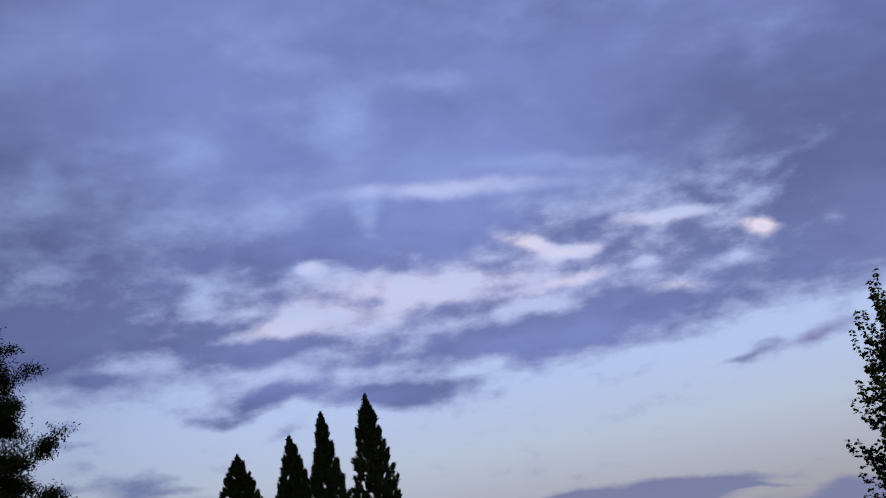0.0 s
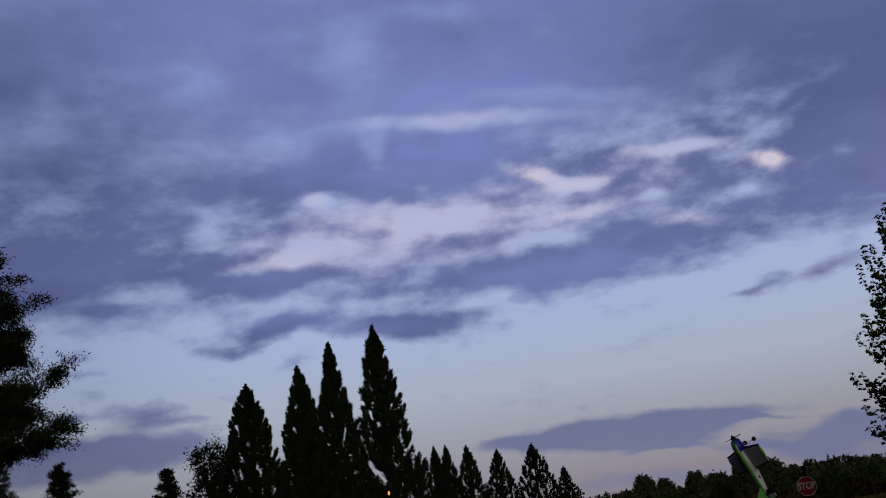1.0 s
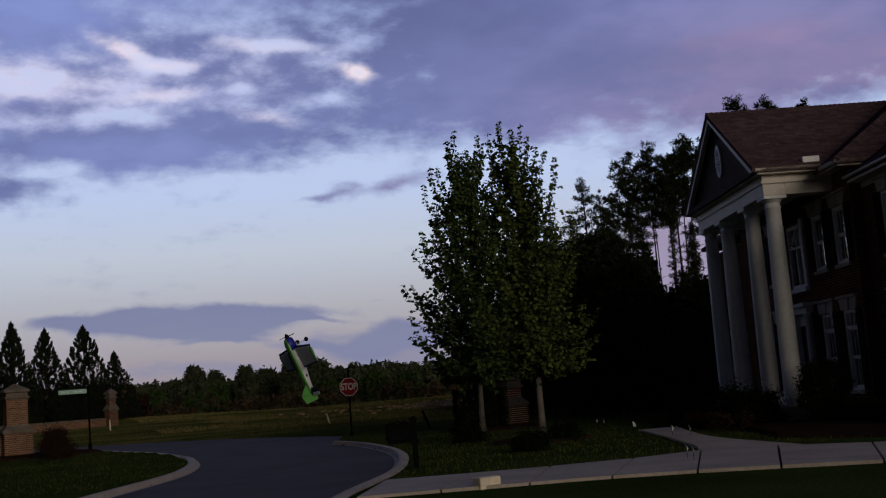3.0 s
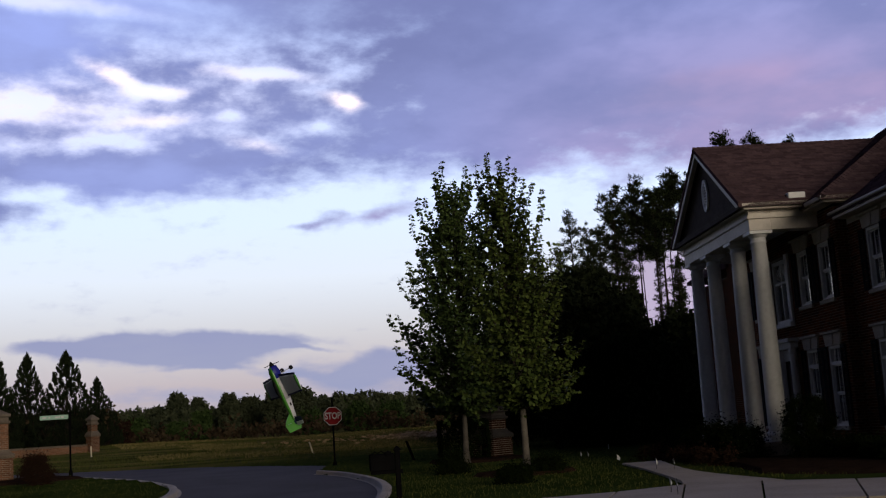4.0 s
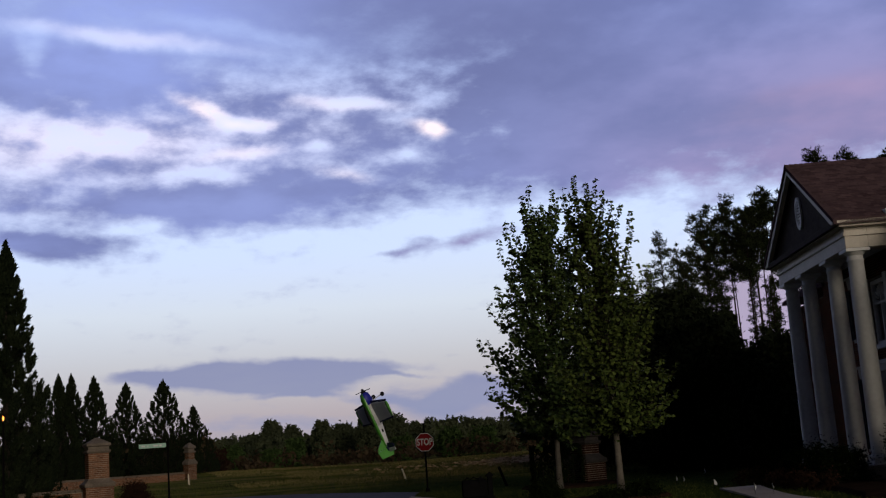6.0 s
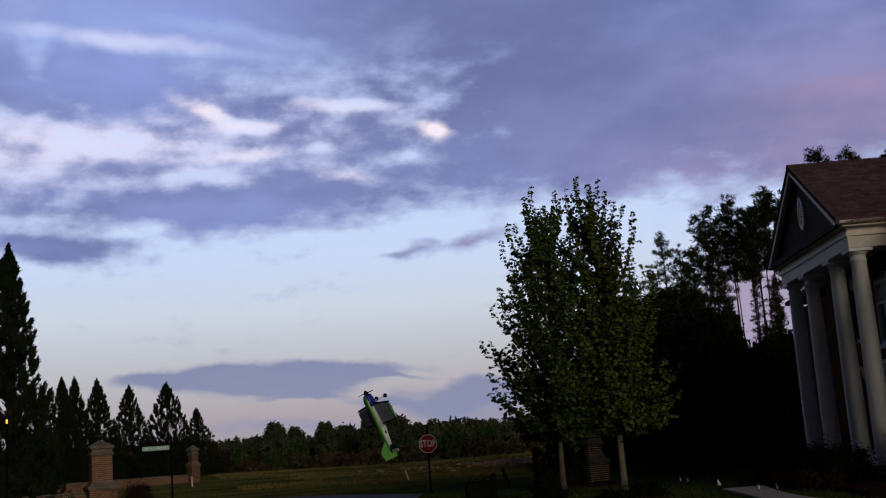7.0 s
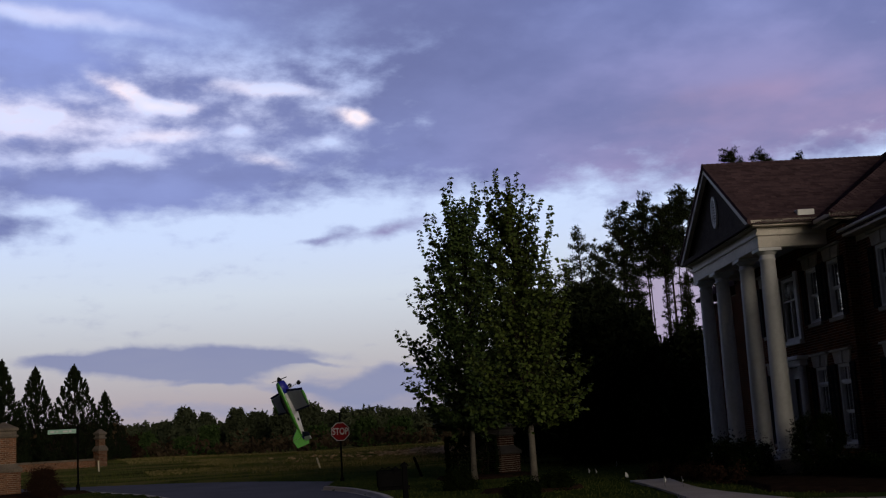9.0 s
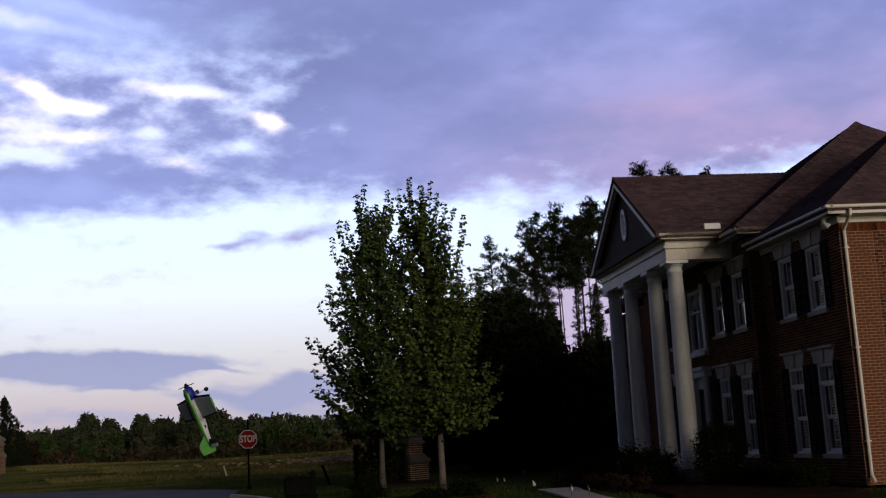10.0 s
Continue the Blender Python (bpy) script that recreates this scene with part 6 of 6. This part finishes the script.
low_wall(ground_at(-1.95, 53.0), ground_at(-8.0, 55.0), 0.95, "low weathered brick wall beside the entrance pier")
low_wall(ground_at(2.68, 80.0), ground_at(-5.0, 77.0), 0.68, "low weathered brick wall far across the road")


# ------------------------------------------------------------------ signs and posts
def flat_text(words, size, material, parent, m, name="lettering"):
    cu = bpy.data.curves.new(name, "FONT")
    cu.body, cu.size, cu.align_x, cu.align_y, cu.extrude = words, size, "CENTER", "CENTER", 0.002
    cu.offset = size * 0.02
    ob = new(name, cu)
    cu.materials.append(material)
    me = bpy.data.meshes.new_from_object(ob.evaluated_get(bpy.context.evaluated_depsgraph_get()))
    bpy.data.objects.remove(ob)
    me.materials.clear()
    me.materials.append(material)
    out = new(name, me)
    out.parent = parent
    out.matrix_basis = m
    return out


def octagon(bm, r, y0, y1, z):
    a = [bm.verts.new((r * math.cos(math.pi / 8 + k * math.pi / 4), y0, z + r * math.sin(math.pi / 8 + k * math.pi / 4))) for k in range(8)]
    b = [bm.verts.new((v.co.x, y1, v.co.z)) for v in a]
    bm.faces.new(a)
    bm.faces.new(b[::-1])
    for i in range(8):
        bm.faces.new((a[i], b[i], b[(i + 1) % 8], a[(i + 1) % 8]))


def stop_sign():
    x, y, z = ground_at(14.36, 48.5)
    s = base("stop_sign", pose(x, y, z, 0, 0, -14), "red octagonal stop sign on a black post", "sign")
    bm = bmesh.new()
    ring_stack(bm, ((0.085, -0.1), (0.085, 0.10), (0.05, 0.16)), 12)
    box(bm, -0.04, 0.04, 0.0, 0.08, 0.1, 2.68)
    ring_stack(bm, ((0.055, 2.68), (0.03, 2.72), (0.045, 2.76), (0.01, 2.83)), 10, m=Matrix.Translation((0, 0.04, 0)))
    part("post", bm, BLACKMETAL, s)
    zc = 2.02
    bm = bmesh.new()
    octagon(bm, 0.435, -0.016, -0.004, zc)
    part("backing", bm, BLACKMETAL, s)
    bm = bmesh.new()
    octagon(bm, 0.405, -0.026, -0.017, zc)
    part("white_border", bm, WHITESIGN, s, "white reflective border")
    bm = bmesh.new()
    octagon(bm, 0.375, -0.034, -0.0265, zc)
    part("sign_face", bm, REDSIGN, s, "red sign face")
    flat_text("STOP", 0.335, WHITESIGN, s, Matrix.Translation((0, -0.037, zc)) @ Matrix.Rotation(radians(90), 4, "X") @ Matrix.Diagonal((0.82, 1.15, 1, 1)), "word")
    return s


stop_sign()


def street_sign():
    x, y, z = ground_at(1.96, 56.5)
    s = base("street_name_sign", pose(x, y, z, 0, 0, -2), "pale street name sign on a black post", "sign")
    bm = bmesh.new()
    ring_stack(bm, ((0.09, -0.1), (0.09, 0.12), (0.045, 0.2), (0.045, 2.75), (0.06, 2.78), (0.02, 2.88)), 12)
    part("post", bm, BLACKMETAL, s)
    bm = bmesh.new()
    box(bm, -1.32, -0.06, -0.012, 0.012, 2.52, 2.72)
    part("name_blade", bm, GREENSIGN, s, "pale green name blade", bevel=0.004)
    bm = bmesh.new()
    for i, w in enumerate((0.16, 0.05, 0.22, 0.12)):
        a = -1.2 + i * 0.27
        box(bm, a, a + w, -0.017, -0.0125, 2.585, 2.655)
    part("bar", bm, WHITESIGN, s)
    bm = bmesh.new()
    box(bm, -0.07, 0.07, -0.05, 0.05, 2.50, 2.745)
    part("bracket", bm, BLACKMETAL, s)


street_sign()


def mailbox():
    x, y, z = polar(17.42, 26.0)
    s = base("mailbox", pose(x, y, land(x, y) - 0.10, 0, 0, -10), "black metal mailbox on a black post with a brace", "mailbox")
    bm = bmesh.new()
    box(bm, -0.055, 0.055, -0.055, 0.055, -0.2, 1.16)
    part("post", bm, BLACKMETAL, s, bevel=0.006)
    bm = bmesh.new()
    square_stack(bm, ((0.08, 1.161), (0.08, 1.19), (0.01, 1.26)))
    part("post_cap", bm, BLACKMETAL, s)
    bm = bmesh.new()
    box(bm, -0.60, 0.1, -0.045, 0.045, 0.66, 0.74)
    part("arm", bm, BLACKMETAL, s, bevel=0.005)
    bm = bmesh.new()
    n = 12
    a, b = [], []
    for k in range(n + 1):
        t = math.pi * k / n
        a.append(bm.verts.new((-0.62, 0.13 * math.cos(t), 0.98 + 0.13 * math.sin(t))))
        b.append(bm.verts.new((-0.08, 0.13 * math.cos(t), 0.98 + 0.13 * math.sin(t))))
    for ring in (a, b):
        x0 = ring[0].co.x
        ring += [bm.verts.new((x0, -0.13, 0.745)), bm.verts.new((x0, 0.13, 0.745))]
        bm.faces.new(ring)
    for k in range(len(a)):
        j = (k + 1) % len(a)
        bm.faces.new((a[k], a[j], b[j], b[k]))
    part("box_body", bm, BLACKMETAL, s)
    bm = bmesh.new()
    tube(bm, [(-0.56, 0, 1.108), (-0.50, 0, 1.16), (-0.44, 0, 1.118), (-0.36, 0, 1.165), (-0.28, 0, 1.118), (-0.20, 0, 1.16), (-0.14, 0, 1.108)], [0.012] * 7, 6)
    part("scroll_finial", bm, BLACKMETAL, s)
    bm = bmesh.new()
    box(bm, -0.012, 0.012, -0.14, -0.132, 0.95, 1.10)
    box(bm, -0.012, 0.09, -0.14, -0.132, 1.10, 1.15)
    part("flag", bm, BLACKMETAL, s).location = (-0.25, 0, 0)


mailbox()


def leaning_post(bearing_deg, d, tall, lean, material, label, name, half=0.035):
    x, y, z = ground_at(bearing_deg, d)
    bm = bmesh.new()
    box(bm, -half, half, -half, half, -0.15, tall)
    bmesh.ops.bevel(bm, geom=bm.edges[:], offset=0.006, segments=1, affect="EDGES")
    ob = part(name, bm, material, at=pose(x, y, z, 0, -lean, 0))
    return tagged(ob, label, "post")


leaning_post(18.24, 48.7, 0.86, 20, BLACKMETAL, "short black post leaning in the lawn", "leaning_post", 0.045)
leaning_post(13.32, 62.0, 0.62, 16, WOOD, "pale wooden survey stake in the field", "survey_stake", 0.04)
leaning_post(2.90, 74.0, 0.65, 2, WOOD, "pale wooden survey stake in the field", "survey_stake", 0.04)
leaning_post(9.75, 120.0, 1.1, 4, WOOD, "pale wooden stake before the wood", "survey_stake", 0.05)


def lawn_flag(bearing_deg, d, h=0.34):
    x, y, z = ground_at(bearing_deg, d)
    f = base("marker_flag", pose(x, y, z, 0, 0, 20 * bearing_deg % 70), "small white marker flag in the lawn", "flag", "marker flags")
    bm = bmesh.new()
    box(bm, -0.004, 0.004, -0.004, 0.004, -0.05, h)
    part("wire", bm, BLACKMETAL, f)
    bm = bmesh.new()
    vs = [bm.verts.new(v) for v in ((0.0, 0.0, h), (0.0, 0.0, h - 0.17), (0.12, 0.03, h - 0.20), (0.10, -0.02, h - 0.12), (0.05, 0.03, h - 0.03))]
    bm.faces.new(vs)
    vs2 = [bm.verts.new(v.co + Vector((0, 0.006, 0))) for v in vs]
    bm.faces.new(vs2[::-1])
    for i in range(5):
        bm.faces.new((vs[i], vs[(i + 1) % 5], vs2[(i + 1) % 5], vs2[i]))
    part("cloth", bm, WHITESIGN, f)


for b, d in ((26.4, 41.0), (26.75, 40.0), (28.15, 35.5), (30.0, 31.0), (30.85, 30.2), (27.8, 46.0), (30.6, 22.2), (30.9, 21.6)):
    lawn_flag(b, d)

# utility cover in the pavement edge
x, y, z = polar(20.8, 19.2)
bm = bmesh.new()
box(bm, -0.2, 0.2, -0.13, 0.13, -0.05, 0.16)
tagged(part("utility_box", bm, WOOD, at=pose(x, y, land(x, y) + 0.03, 0, 0, 10), bevel=0.015), "small tan utility box at the pavement edge", "utility box")

# clipped hedge block beside the far maple
def hedge():
    x, y, z = ground_at(20.75, 46.0)
    h = base("hedge", pose(x, y, z, 0, 0, -20), "dark clipped boxwood hedge beside the pier", "hedge")
    rng = np.random.default_rng(9)
    s = rng.uniform((-0.95, -0.6, 0.03), (0.95, 0.6, 1.5), (5200, 3))
    k = rng.integers(0, 3, 5200)
    side = rng.choice((-1, 1), 5200)
    s[k == 0, 0] = 0.95 * side[k == 0]
    s[k == 1, 1] = 0.6 * side[k == 1]
    s[(k == 2), 2] = 1.5
    s += rng.normal(0, 0.04, s.shape)
    s[:, 2] = np.maximum(s[:, 2], 0.02)
    leaves("foliage", s, 0.12, SHRUB, h, 0.6, None, 9)
    bm = bmesh.new()
    for a in (-0.6, 0.0, 0.6):
        tube(bm, [(a, 0, -0.1), (a + 0.05, 0.05, 0.7), (a - 0.05, -0.05, 1.35)], [0.05, 0.035, 0.015], 6)
    part("stems", bm, BARK, h)


hedge()

# lamp post among the cypresses, lit
x, y, z = ground_at(-5.42, 50.0)
lamp = base("lamp_post", pose(x, y, z), "slim black lamp post with a lit amber lantern", "street lamp")
zl = EYE + 50.0 * math.tan(radians(3.13)) - z
bm = bmesh.new()
ring_stack(bm, ((0.09, -0.1), (0.09, 0.4), (0.045, 0.5), (0.04, zl - 0.16), (0.07, zl - 0.12)), 12)
part("pole", bm, BLACKMETAL, lamp)
bm = bmesh.new()
ring_stack(bm, ((0.02, zl - 0.119), (0.032, zl - 0.07), (0.032, zl + 0.02), (0.02, zl + 0.06)), 12)
part("lantern", bm, LAMPGLOW, lamp, "amber glowing lantern")
bm = bmesh.new()
ring_stack(bm, ((0.09, zl + 0.061), (0.07, zl + 0.10), (0.02, zl + 0.16)), 12)
part("lantern_cap", bm, BLACKMETAL, lamp)


# ------------------------------------------------------------------ model aeroplane hanging on its propeller
def loft(bm, sections):
    """Sections of (station, half width, half height, centre height), rounded box cross-sections along x."""
    rings = []
    for x, w, h, c in sections:
        ring = []
        for k in range(16):
            a = 2 * math.pi * k / 16
            ca, sa = math.cos(a), math.sin(a)
            ring.append(bm.verts.new((x, w * math.copysign(abs(ca) ** 0.6, ca), c + h * math.copysign(abs(sa) ** 0.6, sa))))
        rings.append(ring)
    for a, b in zip(rings, rings[1:]):
        for i in range(16):
            bm.faces.new((a[i], a[(i + 1) % 16], b[(i + 1) % 16], b[i]))
    bm.faces.new(rings[0][::-1])
    bm.faces.new(rings[-1])


def wing_panel(bm, y0, y1, x_lead0, x_lead1, x_trail0, x_trail1, z, t, trim=0.0):
    """A wing slice between two span stations, with an aerofoil section."""
    rings = []
    for y, a, b in ((y0, x_lead0, x_trail0), (y1, x_lead1, x_trail1)):
        c = a - b
        pts = [(a, 0), (a - 0.06 * c, t * 0.7), (a - 0.3 * c, t), (a - 0.7 * c, t * 0.6), (b, 0.003), (b, -0.003), (a - 0.7 * c, -t * 0.6), (a - 0.3 * c, -t), (a - 0.06 * c, -t * 0.7)]
        rings.append([bm.verts.new((px, y, z + pz)) for px, pz in pts])
    n = len(rings[0])
    for i in range(n):
        bm.faces.new((rings[0][i], rings[0][(i + 1) % n], rings[1][(i + 1) % n], rings[1][i]))
    bm.faces.new(rings[0][::-1])
    bm.faces.new(rings[1])


def aeroplane(m):
    """Nose along +x, belly along -z, span along y."""
    p = base("model_aeroplane", m, "green, blue and white model aeroplane hovering nose up", "model aeroplane")
    bm = bmesh.new()
    loft(bm, ((0.455, 0.05, 0.05, 0.0), (0.43, 0.076, 0.078, 0.0), (0.33, 0.09, 0.095, 0.0), (0.20, 0.09, 0.098, 0.0)))
    part("cowl", bm, BLUEFILM, p, "bright blue cowl", smooth=True)
    bm = bmesh.new()
    loft(bm, ((0.199, 0.089, 0.097, 0.0), (0.0, 0.09, 0.10, 0.0), (-0.25, 0.07, 0.085, 0.01)))
    part("fuselage_front", bm, WHITEFILM, p, smooth=True)
    bm = bmesh.new()
    loft(bm, ((-0.251, 0.069, 0.084, 0.01), (-0.5, 0.045, 0.06, 0.02), (-0.66, 0.032, 0.047, 0.025)))
    part("fuselage_rear", bm, WHITEFILM, p, "white rear fuselage", smooth=True)
    bm = bmesh.new()
    loft(bm, ((-0.661, 0.031, 0.046, 0.025), (-0.78, 0.02, 0.035, 0.03)))
    part("tail_cone", bm, NAVYFILM, p, smooth=True)
    # green band along the back, dark canopy let into it
    bm = bmesh.new()
    loft(bm, ((0.44, 0.055, 0.030, 0.055), (0.33, 0.080, 0.048, 0.062), (0.0, 0.082, 0.052, 0.064), (-0.25, 0.064, 0.046, 0.062), (-0.5, 0.042, 0.034, 0.056), (-0.70, 0.026, 0.026, 0.048)))
    part("back_band", bm, GREENFILM, p, "lime green band along the back", smooth=True)
    bm = bmesh.new()
    loft(bm, ((0.20, 0.02, 0.006, 0.115), (0.10, 0.046, 0.030, 0.118), (-0.08, 0.044, 0.036, 0.118), (-0.24, 0.016, 0.010, 0.108)))
    part("canopy", bm, SHUTTER, p, "dark canopy", smooth=True)
    bm = bmesh.new()
    box(bm, -0.40, -0.34, -0.064, 0.064, -0.01, 0.02)
    part("side_marking", bm, SHUTTER, p, "black marking on the flank")

    def lead(y):
        return 0.25 - 0.10 * (abs(y) - 0.1)

    for side in (-1, 1):
        # silver upper skin with a dark leading edge and a green tip, striped underside
        bm = bmesh.new()
        wing_panel(bm, side * 0.085, side * 0.64, lead(0.085) - 0.035, lead(0.64) - 0.03, -0.18, -0.16, -0.012, 0.022)
        part("wing_skin", bm, SILVERFILM, p, "silver-grey upper wing skin")
        bm = bmesh.new()
        wing_panel(bm, side * 0.085, side * 0.70, lead(0.085) + 0.012, lead(0.70) + 0.012, lead(0.085) - 0.034, lead(0.70) - 0.029, -0.014, 0.014)
        part("wing_leading_edge", bm, NAVYFILM, p)
        bm = bmesh.new()
        wing_panel(bm, side * 0.641, side * 0.70, lead(0.641) - 0.031, lead(0.70) - 0.03, -0.16, -0.15, -0.012, 0.020)
        part("wing_tip", bm, GREENFILM, p, "lime green wing tip")
        bm = bmesh.new()
        wing_panel(bm, side * 0.085, side * 0.70, -0.181, -0.156, -0.215, -0.19, -0.012, 0.006)
        part("aileron", bm, NAVYFILM, p)
        cuts = [0.09, 0.16, 0.235, 0.315, 0.39, 0.47, 0.545, 0.62, 0.70]
        for k, (a, b) in enumerate(zip(cuts, cuts[1:])):
            bm = bmesh.new()
            wing_panel(bm, side * a, side * (b - 0.001), lead(a) - 0.06, lead(b) - 0.055, -0.175, -0.155, -0.026, 0.012)
            part("wing_stripe", bm, WHITEFILM if k % 2 else NAVYFILM, p, "white wing stripe" if k % 2 else "navy wing stripe")
        bm = bmesh.new()
        wing_panel(bm, side * 0.02, side * 0.27, -0.62, -0.66, -0.735, -0.735, 0.03, 0.008)
        part("tailplane", bm, NAVYFILM, p)
        bm = bmesh.new()
        wing_panel(bm, side * 0.02, side * 0.28, -0.737, -0.737, -0.82, -0.80, 0.03, 0.006)
        part("elevator", bm, WHITEFILM, p, "white elevator")
        bm = bmesh.new()
        tube(bm, [(0.24, side * 0.05, -0.09), (0.27, side * 0.12, -0.17), (0.28, side * 0.19, -0.25)], [0.011, 0.009, 0.008], 6)
        leg = part("gear_leg", bm, WHITEFILM, p, "white undercarriage leg")
        bm = bmesh.new()
        ring_stack(bm, ((0.02, -0.018), (0.042, -0.014), (0.045, 0.0), (0.042, 0.014), (0.02, 0.018)), 14, m=Matrix.Translation((0.28, side * 0.20, -0.26)) @ Matrix.Rotation(radians(90), 4, "X"))
        part("wheel", bm, SHUTTER, leg)
    for name, vs in (("fin", ((-0.50, 0.05), (-0.66, 0.24), (-0.715, 0.27), (-0.715, 0.05))), ("rudder", ((-0.72, 0.28), (-0.88, 0.25), (-0.90, -0.02), (-0.80, -0.06), (-0.72, 0.0)))):
        bm = bmesh.new()
        a, b = [bm.verts.new((x, -0.007, z)) for x, z in vs], [bm.verts.new((x, 0.007, z)) for x, z in vs]
        bm.faces.new(a)
        bm.faces.new(b[::-1])
        for i in range(len(vs)):
            bm.faces.new((a[i], b[i], b[(i + 1) % len(vs)], a[(i + 1) % len(vs)]))
        part(name, bm, GREENFILM, p, "bright green tail " + name)
    bm = bmesh.new()
    ring_stack(bm, ((0.05, 0.0), (0.045, 0.03), (0.025, 0.07), (0.004, 0.09)), 16, m=Matrix.Translation((0.456, 0, 0)) @ Matrix.Rotation(radians(90), 4, "Y"))
    part("spinner", bm, SHUTTER, p)
    bm = bmesh.new()
    for side in (-1, 1):
        box(bm, -0.004, 0.004, 0.02, 0.19, -0.016, 0.016, Matrix.Translation((0.485, 0, 0)) @ Matrix.Rotation(radians(90 + 90 * side + 25), 4, "X") @ Matrix.Rotation(radians(14), 4, "Y"))
    part("propeller", bm, SHUTTER, p)
    return p


# hanging on its propeller over the street, nose up, its back half turned to the lawn
aeroplane(pose(4.75, 22.48, 2.50, -168.5, -66.9, -176.6))


# ------------------------------------------------------------------ single bricks on the near corner of the end wall
def brick_mesh(length):
    bm = bmesh.new()
    vs = box(bm, -0.005, 0.0, -length / 2, length / 2, -0.031, 0.031)
    for v in vs:
        if v.co.x < -0.002:
            v.co.y *= 1 - 0.006 / length
            v.co.z *= 0.92
    return mesh_from(bm, "brick", BRICK)


WHOLE, HALF_BRICK = brick_mesh(LONG - 0.012), brick_mesh(LONG / 2 - 0.012)
for row in range(int(6.02 / COURSE)):
    z = (row + 0.5) * COURSE
    at = [(LONG * (i + 0.5), WHOLE) for i in range(4)] if row % 2 == 0 else [(LONG / 4, HALF_BRICK)] + [(LONG * (i + 1.0), WHOLE) for i in range(3)] + [(LONG * 3.75, HALF_BRICK)]
    for y, me in at:
        ob = new("brick", me)
        ob.parent = end_wall
        ob.location = (0.0, -y, z)
